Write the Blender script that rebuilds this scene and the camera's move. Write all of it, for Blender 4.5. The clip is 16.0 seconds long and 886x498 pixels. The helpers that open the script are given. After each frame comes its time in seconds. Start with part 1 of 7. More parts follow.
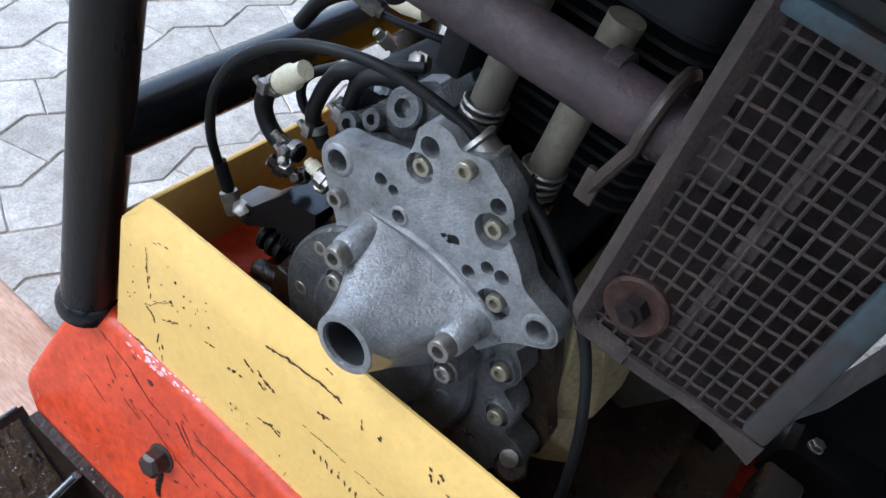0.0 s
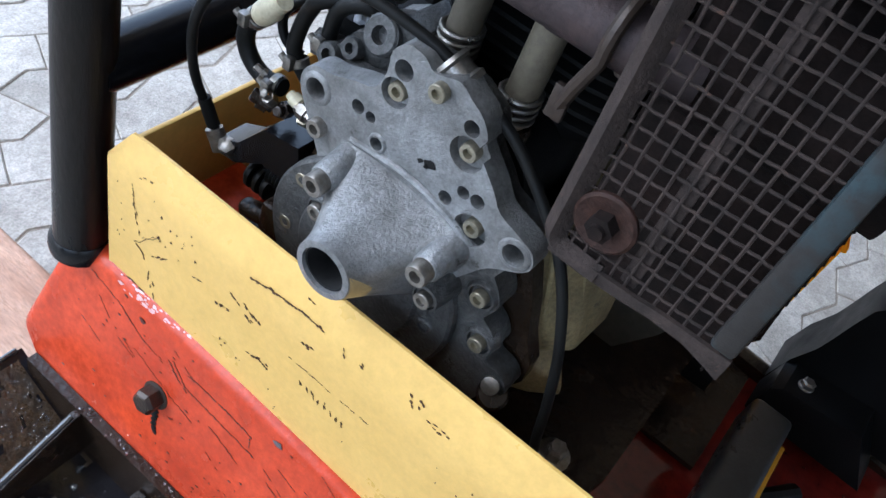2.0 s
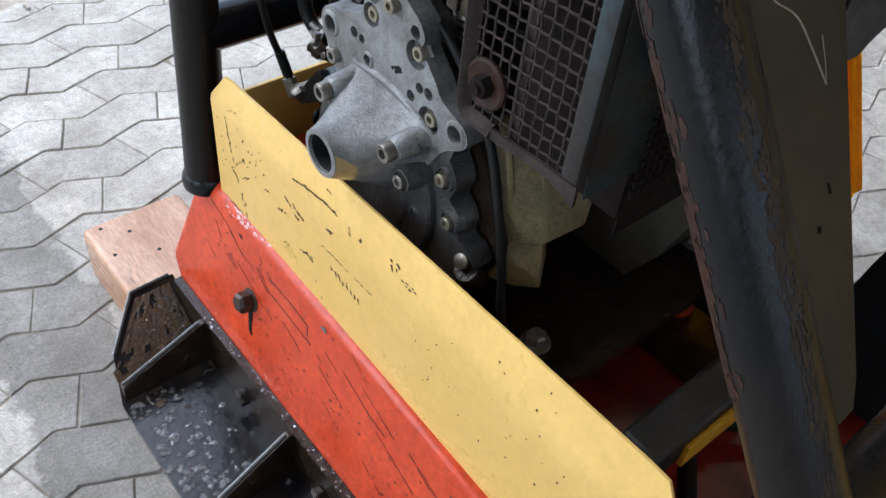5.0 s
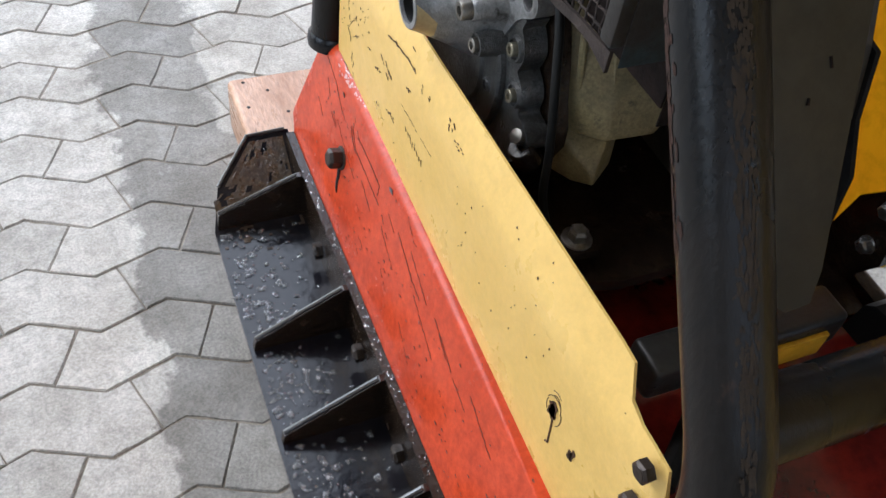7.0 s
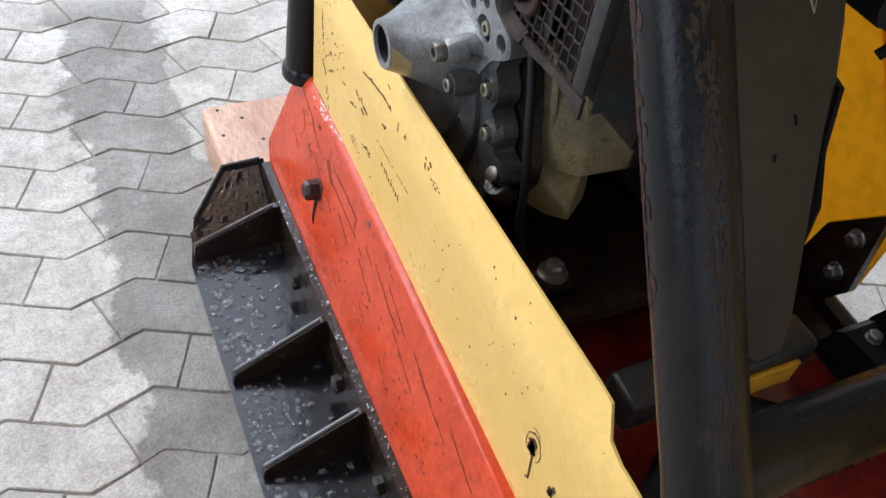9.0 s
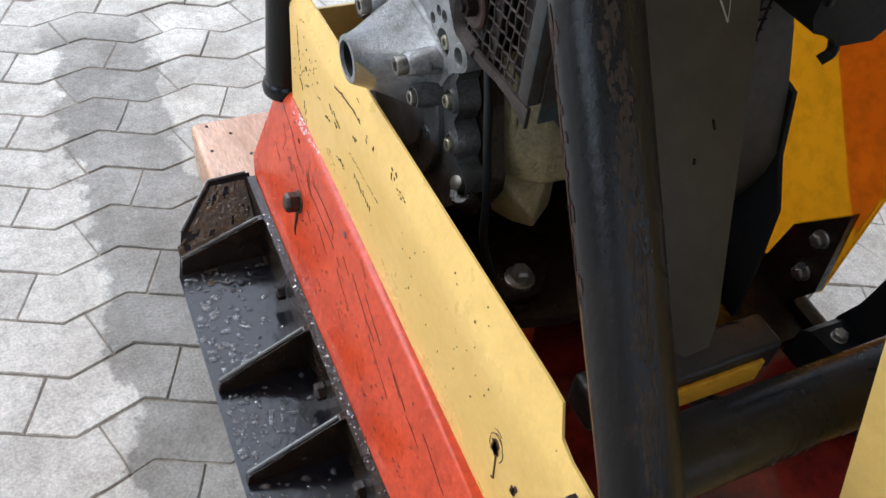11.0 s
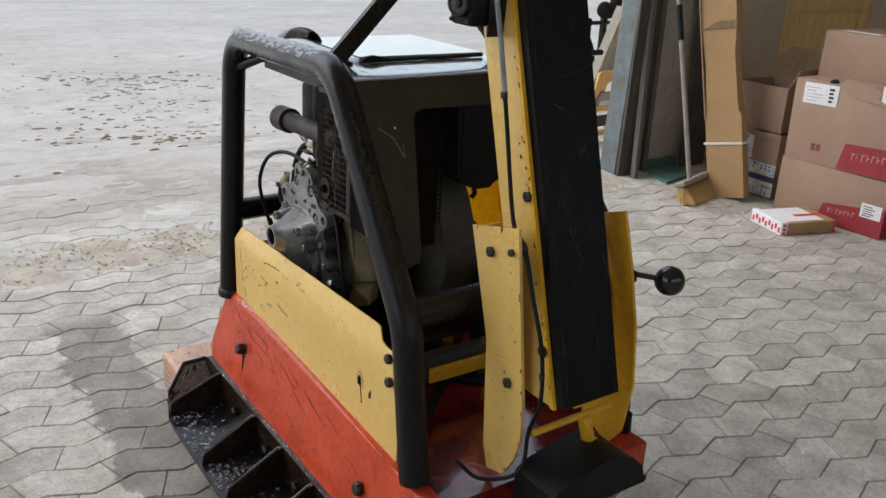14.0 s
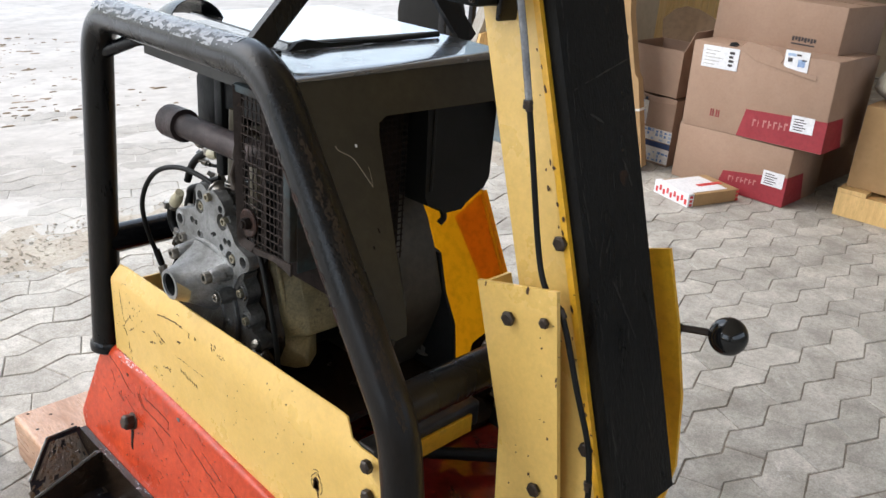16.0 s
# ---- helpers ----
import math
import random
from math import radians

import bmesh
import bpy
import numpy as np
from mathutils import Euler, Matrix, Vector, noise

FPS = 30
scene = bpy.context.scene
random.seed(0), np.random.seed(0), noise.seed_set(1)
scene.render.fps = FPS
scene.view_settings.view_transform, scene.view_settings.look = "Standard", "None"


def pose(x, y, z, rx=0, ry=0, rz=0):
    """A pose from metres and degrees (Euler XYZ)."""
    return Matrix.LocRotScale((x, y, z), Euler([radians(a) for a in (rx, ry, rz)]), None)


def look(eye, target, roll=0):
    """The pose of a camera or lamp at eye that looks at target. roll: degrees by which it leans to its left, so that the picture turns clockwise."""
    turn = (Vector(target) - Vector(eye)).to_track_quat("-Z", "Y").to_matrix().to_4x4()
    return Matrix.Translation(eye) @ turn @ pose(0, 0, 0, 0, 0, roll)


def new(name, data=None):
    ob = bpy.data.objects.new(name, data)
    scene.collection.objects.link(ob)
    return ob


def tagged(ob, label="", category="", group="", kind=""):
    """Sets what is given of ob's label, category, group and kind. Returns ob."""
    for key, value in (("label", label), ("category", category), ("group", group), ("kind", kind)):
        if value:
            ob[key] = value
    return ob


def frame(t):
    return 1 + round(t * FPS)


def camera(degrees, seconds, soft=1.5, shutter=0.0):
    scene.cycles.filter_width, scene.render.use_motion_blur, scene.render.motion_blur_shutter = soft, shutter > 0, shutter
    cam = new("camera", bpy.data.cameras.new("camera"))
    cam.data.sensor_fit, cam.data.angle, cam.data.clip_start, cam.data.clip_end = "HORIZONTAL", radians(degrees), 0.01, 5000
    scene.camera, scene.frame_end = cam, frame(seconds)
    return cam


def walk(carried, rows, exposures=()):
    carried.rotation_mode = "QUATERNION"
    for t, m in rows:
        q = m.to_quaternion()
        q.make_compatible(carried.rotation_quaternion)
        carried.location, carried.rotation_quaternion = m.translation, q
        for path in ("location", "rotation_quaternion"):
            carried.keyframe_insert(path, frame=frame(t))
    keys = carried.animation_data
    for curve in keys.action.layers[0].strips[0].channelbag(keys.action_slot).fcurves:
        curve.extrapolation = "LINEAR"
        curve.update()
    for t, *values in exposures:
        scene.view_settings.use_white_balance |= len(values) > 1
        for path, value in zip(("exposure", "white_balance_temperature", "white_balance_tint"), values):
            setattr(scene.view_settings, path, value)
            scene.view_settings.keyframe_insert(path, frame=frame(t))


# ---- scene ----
cam = camera(54.7, 16.0)
PATH = [
    (0, (-0.338, -0.136, 1.083), (1.015, 0.382, -0.295), 23.1),
    (0.5, (-0.347, -0.156, 1.072), (1.009, 0.352, -0.308), 23.6),
    (1, (-0.338, -0.169, 1.071), (0.979, 0.321, -0.353), 24.1),
    (1.5, (-0.337, -0.173, 1.071), (0.967, 0.326, -0.361), 23.3),
    (2, (-0.339, -0.174, 1.073), (0.961, 0.327, -0.362), 22.7),
    (2.5, (-0.349, -0.175, 1.074), (0.945, 0.319, -0.368), 21.8),
    (3, (-0.351, -0.188, 1.092), (0.958, 0.313, -0.335), 20.5),
    (3.5, (-0.327, -0.198, 1.11), (1.015, 0.302, -0.286), 18.7),
    (4, (-0.311, -0.295, 1.117), (1.011, 0.288, -0.266), 14.6),
    (4.5, (-0.321, -0.422, 1.123), (0.818, 0.429, -0.284), 8.5),
    (5, (-0.348, -0.485, 1.113), (0.65, 0.526, -0.295), 7.3),
    (7.5, (-0.278, -0.629, 1.071), (0.345, 0.535, -0.431), 9.6),
    (8, (-0.276, -0.612, 1.093), (0.36, 0.547, -0.408), 9.7),
    (8.5, (-0.289, -0.61, 1.1), (0.383, 0.549, -0.384), 9.9),
    (9, (-0.288, -0.606, 1.097), (0.412, 0.55, -0.378), 10.2),
    (11.5, (-0.249, -0.671, 1.134), (0.437, 0.535, -0.306), 7.4),
    (12, (-0.245, -0.818, 1.182), (0.563, 0.566, -0.015), 3.7),
    (12.5, (-0.294, -1.014, 1.202), (0.648, 0.406, 0.155), 3.9),
    (13, (-0.358, -1.262, 1.202), (0.633, 0.214, 0.286), 3.4),
    (13.5, (-0.53, -1.442, 1.233), (0.505, 0.087, 0.463), 3.1),
    (14, (-0.683, -1.542, 1.242), (0.397, -0.015, 0.535), 3.0),
    (14.5, (-0.718, -1.564, 1.253), (0.403, -0.026, 0.64), 3.9),
    (15, (-0.692, -1.523, 1.234), (0.448, 0.007, 0.634), 4.1),
    (15.5, (-0.599, -1.363, 1.213), (0.571, 0.09, 0.49), 3.0),
    (16, (-0.581, -1.091, 1.217), (0.751, 0.178, 0.434), 4.4),
]
EXPOSURES = [(0.0, 0.30, 5050), (2.5, 0.30, 5050), (3.5, 0.20, 5050), (4.0, 0.36, 5100), (4.5, 0.27, 5200), (5.0, 0.15, 5400), (8.0, 0.23, 5550), (9.0, 0.26, 5550), (11.5, 0.23, 5550), (12.5, 0.20, 5700), (13.0, -0.02, 5900),
             (13.5, -0.38, 5980), (14.5, -0.45, 6000), (15.0, -0.43, 6000), (15.5, 0.05, 5950), (16.0, 0.17, 5950)]
walk(cam, [(t, look(eye, target, roll)) for t, eye, target, roll in PATH], [(t, stops, kelvin, 10) for t, stops, kelvin in EXPOSURES])

# ---------------------------------------------------------------- light
world = bpy.data.worlds.new("sky")
scene.world = world
world.use_nodes = True
wn = world.node_tree
sky = wn.nodes.new("ShaderNodeTexSky")
sky.sky_type, sky.sun_disc = "NISHITA", False
sky.sun_elevation, sky.sun_rotation = radians(51), radians(-45)
sky.air_density, sky.dust_density = 1.6, 4.0
wn.links.new(sky.outputs[0], wn.nodes["Background"].inputs[0])
wn.nodes["Background"].inputs[1].default_value = 0.15

sun = new("sun", bpy.data.lights.new("sun", "SUN"))
sun.data.energy, sun.data.angle, sun.data.color = 3.2, radians(75), (1.0, 0.97, 0.93)
sun.matrix_world = look((-7.0, 7.0, 12.5), (0, 0, 0))

gate_light = new("gate_light", bpy.data.lights.new("gate_light", "AREA"))
gate_light.data.shape, gate_light.data.size, gate_light.data.size_y = "RECTANGLE", 8.6, 4.1
gate_light.data.energy, gate_light.data.color = 110, (0.93, 0.97, 1.0)
gate_light.matrix_world = look((-1.7, 1.72, 2.25), (-1.7, -3.0, 1.2))

# Added fill lamp in a presumed west opening, lighting the machine's left side.
side_fill = new("side_fill", bpy.data.lights.new("side_fill", "AREA"))
side_fill.data.shape, side_fill.data.size, side_fill.data.size_y = "RECTANGLE", 4.2, 2.9
side_fill.data.energy, side_fill.data.color = 70, (0.95, 0.98, 1.0)
side_fill.matrix_world = look((-6.44, -1.4, 3.0), (0, -0.6, 0.6))

# Added fill lamp in an assumed south opening, to brighten surfaces facing the back.
rear_fill = new("rear_fill", bpy.data.lights.new("rear_fill", "AREA"))
rear_fill.data.shape, rear_fill.data.size, rear_fill.data.size_y = "RECTANGLE", 9.6, 1.9
rear_fill.data.energy, rear_fill.data.color = 62, (0.97, 0.98, 1.0)
rear_fill.matrix_world = look((1.0, -5.95, 2.9), (1.5, 0.0, 1.0))


# ---------------------------------------------------------------- materials
def mat(name, color, color2=None, rough=0.5, metal=0.0, scale=40.0, mix=0.5, bump=0.0, bump_scale=200.0,
        spots=None, spot_color=(0, 0, 0), spot_scale=30.0, spot_amount=0.35, per_piece=0.0, stretch=None, rough_var=0.12, coat=0.0, where="Object", damp_band=False, spec=0.5, grain=0.0, grain_scale=260.0, translucent=0.0, dirt=0.7):
    """Base colour in two tones by large and small noise, a third tone in spots, relief and uneven gloss."""
    m = bpy.data.materials.new(name)
    m.use_nodes = True
    nt = m.node_tree
    nd, ln = nt.nodes, nt.links
    b = nd["Principled BSDF"]
    if where == "Position":
        vec = nd.new("ShaderNodeNewGeometry").outputs["Position"]
    else:
        vec = nd.new("ShaderNodeTexCoord").outputs["Object"]
    if stretch:
        mp = nd.new("ShaderNodeMapping")
        mp.inputs["Scale"].default_value = stretch
        ln.new(vec, mp.inputs[0])
        vec = mp.outputs[0]

    def noise_node(s, detail=6, rgh=0.6):
        n = nd.new("ShaderNodeTexNoise")
        n.inputs["Scale"].default_value, n.inputs["Detail"].default_value, n.inputs["Roughness"].default_value = s, detail, rgh
        ln.new(vec, n.inputs["Vector"])
        return n.outputs[0]

    def ramp(src, lo, hi):
        r = nd.new("ShaderNodeMapRange")
        r.inputs[1].default_value, r.inputs[2].default_value = lo, hi
        ln.new(src, r.inputs[0])
        return r.outputs[0]

    def blend(fac, a, c):
        x = nd.new("ShaderNodeMix")
        x.data_type = "RGBA"
        if isinstance(fac, (int, float)):
            x.inputs[0].default_value = fac
        else:
            ln.new(fac, x.inputs[0])
        for i, v in ((6, a), (7, c)):
            if isinstance(v, tuple):
                x.inputs[i].default_value = (*v, 1)
            else:
                ln.new(v, x.inputs[i])
        return x.outputs[2]

    c2 = color2 or tuple(v * 0.75 for v in color)
    big = noise_node(scale)
    col = blend(ramp(big, 0.5 - 0.3 * mix, 0.5 + 0.3 * mix), color, c2)
    fine = noise_node(scale * 7.3, 4)
    col = blend(ramp(fine, 0.45, 0.95), col, tuple(v * dirt for v in c2))
    if spots:
        sp = noise_node(spot_scale, 10, 0.72)
        f1 = ramp(sp, 0.5 + 0.22 * (1 - spot_amount), 0.56 + 0.24 * (1 - spot_amount))
        col = blend(f1, col, spot_color)
    if grain:
        gr = ramp(noise_node(grain_scale, 3, 0.7), 0.36, 0.66)
        gv = nd.new("ShaderNodeMapRange")
        gv.inputs[3].default_value, gv.inputs[4].default_value = 1 - grain, 1 + grain * 0.6
        ln.new(gr, gv.inputs[0])
        gh = nd.new("ShaderNodeHueSaturation")
        ln.new(gv.outputs[0], gh.inputs["Value"])
        ln.new(col, gh.inputs["Color"])
        col = gh.outputs[0]
    if per_piece:
        oi = nd.new("ShaderNodeObjectInfo")
        ge = nd.new("ShaderNodeNewGeometry")
        add = nd.new("ShaderNodeMath")
        ln.new(oi.outputs["Random"], add.inputs[0])
        ln.new(ge.outputs["Random Per Island"], add.inputs[1])
        fr = nd.new("ShaderNodeMath")
        fr.operation = "FRACT"
        ln.new(add.outputs[0], fr.inputs[0])
        hsv = nd.new("ShaderNodeHueSaturation")
        mr = nd.new("ShaderNodeMapRange")
        mr.inputs[3].default_value, mr.inputs[4].default_value = 1 - per_piece, 1 + per_piece
        ln.new(fr.outputs[0], mr.inputs[0])
        ln.new(mr.outputs[0], hsv.inputs["Value"])
        ln.new(col, hsv.inputs["Color"])
        col = hsv.outputs[0]
    wet = None
    if damp_band:
        # a ragged damp strip along the machine's flank, with a few dark blots
        sep = nd.new("ShaderNodeSeparateXYZ")
        ln.new(vec, sep.inputs[0])

        def calc(op, a, c):
            x = nd.new("ShaderNodeMath")
            x.operation = op
            for i, v in ((0, a), (1, c)):
                if isinstance(v, (int, float)):
                    x.inputs[i].default_value = v
                else:
                    ln.new(v, x.inputs[i])
            return x.outputs[0]
        line = sep.outputs["X"]
        rag = calc("MULTIPLY", calc("SUBTRACT", noise_node(8, 8, 0.65), 0.5), 0.22)
        off = calc("ABSOLUTE", calc("ADD", calc("ADD", line, 0.205), rag), 0)
        band = ramp(off, 0.104, 0.090)
        ends = calc("MULTIPLY", ramp(calc("ADD", sep.outputs["Y"], rag), 1.16, 1.08), ramp(sep.outputs["Y"], -1.1, -0.6))
        wet = calc("MULTIPLY", band, ends)
        blots = ramp(noise_node(2.6, 5, 0.6), 0.62, 0.70)
        col = blend(calc("MULTIPLY", blots, 0.2), col, (0.17, 0.165, 0.155))
        dark = nd.new("ShaderNodeHueSaturation")
        dark.inputs["Value"].default_value = 0.56
        ln.new(col, dark.inputs["Color"])
        col = blend(wet, col, dark.outputs[0])
    ln.new(col, b.inputs["Base Color"])
    b.inputs["Metallic"].default_value = metal
    b.inputs["Coat Weight"].default_value = coat
    b.inputs["Specular IOR Level"].default_value = spec
    rr = nd.new("ShaderNodeMapRange")
    rr.inputs[1].default_value, rr.inputs[2].default_value = 0.3, 0.7
    rr.inputs[3].default_value, rr.inputs[4].default_value = max(0.03, rough - rough_var), min(1, rough + rough_var)
    ln.new(big, rr.inputs[0])
    ln.new(rr.outputs[0], b.inputs["Roughness"])
    if bump:
        bp = nd.new("ShaderNodeBump")
        bp.inputs["Strength"].default_value, bp.inputs["Distance"].default_value = bump, 0.002
        ln.new(noise_node(bump_scale, 5), bp.inputs["Height"])
        ln.new(bp.outputs[0], b.inputs["Normal"])
    if translucent:
        tl = nd.new("ShaderNodeBsdfTranslucent")
        ln.new(col, tl.inputs["Color"])
        mx = nd.new("ShaderNodeMixShader")
        mx.inputs[0].default_value = translucent
        ln.new(b.outputs[0], mx.inputs[1])
        ln.new(tl.outputs[0], mx.inputs[2])
        ln.new(mx.outputs[0], nd["Material Output"].inputs["Surface"])
    return m


YELLOW = mat("yellow_paint", (0.74, 0.495, 0.145), (0.68, 0.445, 0.12), 0.32, scale=7, bump=0.14, bump_scale=260, spots=True, spot_color=(0.16, 0.09, 0.035), spot_scale=46, spot_amount=0.05, grain=0.05, grain_scale=140, dirt=0.9)
YELLOW_DEEP = mat("deep_yellow_paint", (0.80, 0.45, 0.02), (0.70, 0.36, 0.02), 0.4, scale=12, bump=0.1, spots=True, spot_color=(0.12, 0.05, 0.02), spot_scale=30, spot_amount=0.12)
RED = mat("red_paint", (0.56, 0.066, 0.020), (0.42, 0.044, 0.014), 0.22, scale=9, bump=0.2, bump_scale=150, spots=True, spot_color=(0.06, 0.025, 0.02), spot_scale=48, spot_amount=0.26, grain=0.16, grain_scale=120, spec=0.28)
# Deck red: oil spots, and a base darkened for the shade between the walls.
RED_OILY = mat("oil_and_shade_dark_red_paint", (0.22, 0.018, 0.011), (0.07, 0.008, 0.006), 0.10, scale=10, bump=0.35, bump_scale=40, spots=True, spot_color=(0.014, 0.009, 0.007), spot_scale=16, spot_amount=0.52, spec=0.6, coat=0.5)
PLASTIC_DULL = mat("dull_black_plastic", (0.005, 0.005, 0.005), (0.008, 0.008, 0.008), 0.45, scale=20, bump=0.1, spec=0.1)
BLACK = mat("black_paint", (0.006, 0.006, 0.007), (0.004, 0.004, 0.005), 0.2, scale=14, bump=0.15, bump_scale=220, spots=True, spot_color=(0.04, 0.024, 0.016), spot_scale=22, spot_amount=0.15, spec=0.35)
WORN_BLACK = mat("worn_black_paint", (0.005, 0.0065, 0.008), (0.013, 0.0095, 0.007), 0.30, scale=7, mix=0.6, bump=0.25, spots=True, spot_color=(0.050, 0.029, 0.019), spot_scale=9, spot_amount=0.42, spec=0.25, stretch=(1.6, 1, 0.35), rough_var=0.18, grain=0.2, grain_scale=180)
GREY_HOOD = mat("dark_grey_hood_paint", (0.031, 0.028, 0.021), (0.021, 0.019, 0.015), 0.5, scale=6, bump=0.1, spots=True, spot_color=(0.018, 0.016, 0.014), spot_scale=14, spot_amount=0.26, spec=0.3, grain=0.14, grain_scale=60)
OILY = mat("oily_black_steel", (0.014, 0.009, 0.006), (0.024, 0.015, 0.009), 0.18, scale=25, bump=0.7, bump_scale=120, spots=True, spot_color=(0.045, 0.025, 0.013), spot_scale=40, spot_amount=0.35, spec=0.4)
WET_EDGE = mat("wet_steel_edge", (0.035, 0.034, 0.037), (0.02, 0.019, 0.02), 0.14, scale=40, bump=0.5, bump_scale=90, coat=1.0, spec=0.8)
WET = mat("wet_black_steel", (0.008, 0.008, 0.011), (0.014, 0.0125, 0.015), 0.12, scale=14, bump=0.3, bump_scale=60, spec=0.3, rough_var=0.10)
ALU = mat("cast_aluminium", (0.36, 0.365, 0.366), (0.165, 0.163, 0.156), 0.42, metal=0.5, scale=17, bump=0.6, bump_scale=420, spots=True, spot_color=(0.055, 0.05, 0.042), spot_scale=34, spot_amount=0.44, grain=0.16, grain_scale=350, rough_var=0.18)
ALU_MID = mat("oily_cast_aluminium", (0.125, 0.125, 0.122), (0.045, 0.045, 0.043), 0.36, metal=0.35, scale=26, bump=0.75, bump_scale=330, spots=True, spot_color=(0.012, 0.0115, 0.011), spot_scale=26, spot_amount=0.52, grain=0.3, grain_scale=300)
STAIN = mat("yellow_stained_metal", (0.44, 0.34, 0.16), (0.34, 0.26, 0.13), 0.45, metal=0.2, scale=30, bump=0.2)
OCHRE = mat("ochre_rust", (0.042, 0.028, 0.016), (0.026, 0.018, 0.011), 0.55, scale=60, bump=0.3, spec=0.2)
RUST_RED = mat("red_brown_rust", (0.050, 0.023, 0.016), (0.030, 0.017, 0.013), 0.6, scale=50, bump=0.6, bump_scale=300, grain=0.3, grain_scale=180, spots=True, spot_color=(0.085, 0.045, 0.03), spot_scale=60, spot_amount=0.3, spec=0.2)
ALU_DARK = mat("dark_cast_aluminium", (0.10, 0.098, 0.092), (0.055, 0.053, 0.049), 0.45, metal=0.4, scale=30, bump=0.5, bump_scale=380, spots=True, spot_color=(0.022, 0.020, 0.019), spot_scale=50, spot_amount=0.45)
TAN = mat("grimy_tan_casting", (0.34, 0.275, 0.135), (0.20, 0.16, 0.078), 0.42, metal=0.0, scale=14, bump=0.4, bump_scale=300, spots=True, spot_color=(0.035, 0.028, 0.02), spot_scale=15, spot_amount=0.5, grain=0.25, grain_scale=300)
COWL = mat("dusty_brown_grey_cowl", (0.075, 0.064, 0.046), (0.045, 0.039, 0.029), 0.5, scale=10, bump=0.15, spots=True, spot_color=(0.028, 0.024, 0.019), spot_scale=18, spot_amount=0.3, grain=0.12, grain_scale=90)
WET_MUD = mat("wet_brown_mud", (0.085, 0.055, 0.030), (0.035, 0.023, 0.014), 0.3, scale=60, bump=0.9, bump_scale=220, spots=True, spot_color=(0.16, 0.115, 0.065), spot_scale=120, spot_amount=0.4, grain=0.3, grain_scale=200)
ENGINE_DARK = mat("sooty_engine_metal", (0.008, 0.0075, 0.007), (0.005, 0.005, 0.005), 0.6, scale=20, bump=0.3, spec=0.25)
RUST = mat("brown_rust", (0.052, 0.038, 0.032), (0.028, 0.022, 0.019), 0.8, scale=45, bump=0.7, bump_scale=350, spots=True, spot_color=(0.10, 0.056, 0.038), spot_scale=60, spot_amount=0.4, spec=0.2)
RUST_DARK = mat("sooty_rust", (0.017, 0.010, 0.008), (0.009, 0.007, 0.006), 0.9, scale=40, bump=0.6, bump_scale=250, spots=True, spot_color=(0.034, 0.018, 0.012), spot_scale=50, spot_amount=0.35, spec=0.15)
TUBE_TAN = mat("sooty_tan_tube", (0.19, 0.165, 0.115), (0.10, 0.085, 0.06), 0.45, metal=0.2, scale=20, bump=0.3, spots=True, spot_color=(0.03, 0.025, 0.02), spot_scale=24, spot_amount=0.4)
# Pale primer flakes; on the hoop top the same colour also paints sky sheen.
FLAKE = mat("pale_flaked_primer", (0.30, 0.30, 0.31), (0.10, 0.10, 0.105), 0.22, scale=36, mix=0.8, bump=0.3, bump_scale=120, spots=True, spot_color=(0.03, 0.03, 0.032), spot_scale=40, spot_amount=0.5)
RUST_PIPE = mat("rusty_exhaust_steel", (0.062, 0.043, 0.041), (0.034, 0.027, 0.027), 0.55, metal=0.2, scale=30, bump=0.4, bump_scale=300, spots=True, spot_color=(0.10, 0.07, 0.052), spot_scale=35, spot_amount=0.3, spec=0.3)
BLUE_GREY = mat("chipped_blue_grey_paint", (0.036, 0.054, 0.060), (0.034, 0.031, 0.028), 0.55, scale=18, mix=0.3, bump=0.4, spots=True, spot_color=(0.038, 0.024, 0.019), spot_scale=28, spot_amount=0.6, spec=0.2)
STEEL = mat("worn_steel", (0.34, 0.325, 0.30), (0.20, 0.18, 0.15), 0.36, metal=0.85, scale=60, bump=0.2, spots=True, spot_color=(0.09, 0.06, 0.04), spot_scale=80, spot_amount=0.35)
BEAM = mat("scuffed_grey_steel", (0.034, 0.033, 0.031), (0.017, 0.0165, 0.015), 0.36, scale=30, bump=0.3, bump_scale=200, spots=True, spot_color=(0.012, 0.011, 0.010), spot_scale=24, spot_amount=0.35)
GUARD = mat("bright_yellow_plastic", (1.0, 0.66, 0.028), (0.96, 0.61, 0.022), 0.36, scale=8, bump=0.08, translucent=0.92)
BOLT = mat("brown_bolt_steel", (0.055, 0.040, 0.030), (0.03, 0.021, 0.016), 0.4, metal=0.4, scale=80, bump=0.3)
BRASS = mat("yellowed_plated_steel", (0.36, 0.33, 0.25), (0.25, 0.225, 0.16), 0.4, metal=0.7, scale=70, bump=0.2)
RUBBER = mat("black_rubber", (0.005, 0.005, 0.005), (0.008, 0.008, 0.007), 0.5, scale=30, bump=0.15, bump_scale=160, spec=0.2)
SCUFF = mat("rubbed_rubber", (0.036, 0.034, 0.029), (0.02, 0.0185, 0.016), 0.5, scale=60, bump=0.2, bump_scale=200, spec=0.2)
RUBBED_BROWN = mat("brown_rub_mark", (0.045, 0.022, 0.013), (0.02, 0.012, 0.008), 0.6, scale=90, bump=0.2, bump_scale=200, spec=0.2)
SLAB = mat("scuffed_black_rubber", (0.005, 0.005, 0.005), (0.011, 0.0105, 0.0095), 0.42, scale=12, bump=0.55, bump_scale=90, spots=True, spot_color=(0.03, 0.026, 0.020), spot_scale=15, spot_amount=0.33, spec=0.12, stretch=(2.5, 2.5, 0.55), rough_var=0.2, grain=0.3, grain_scale=120)
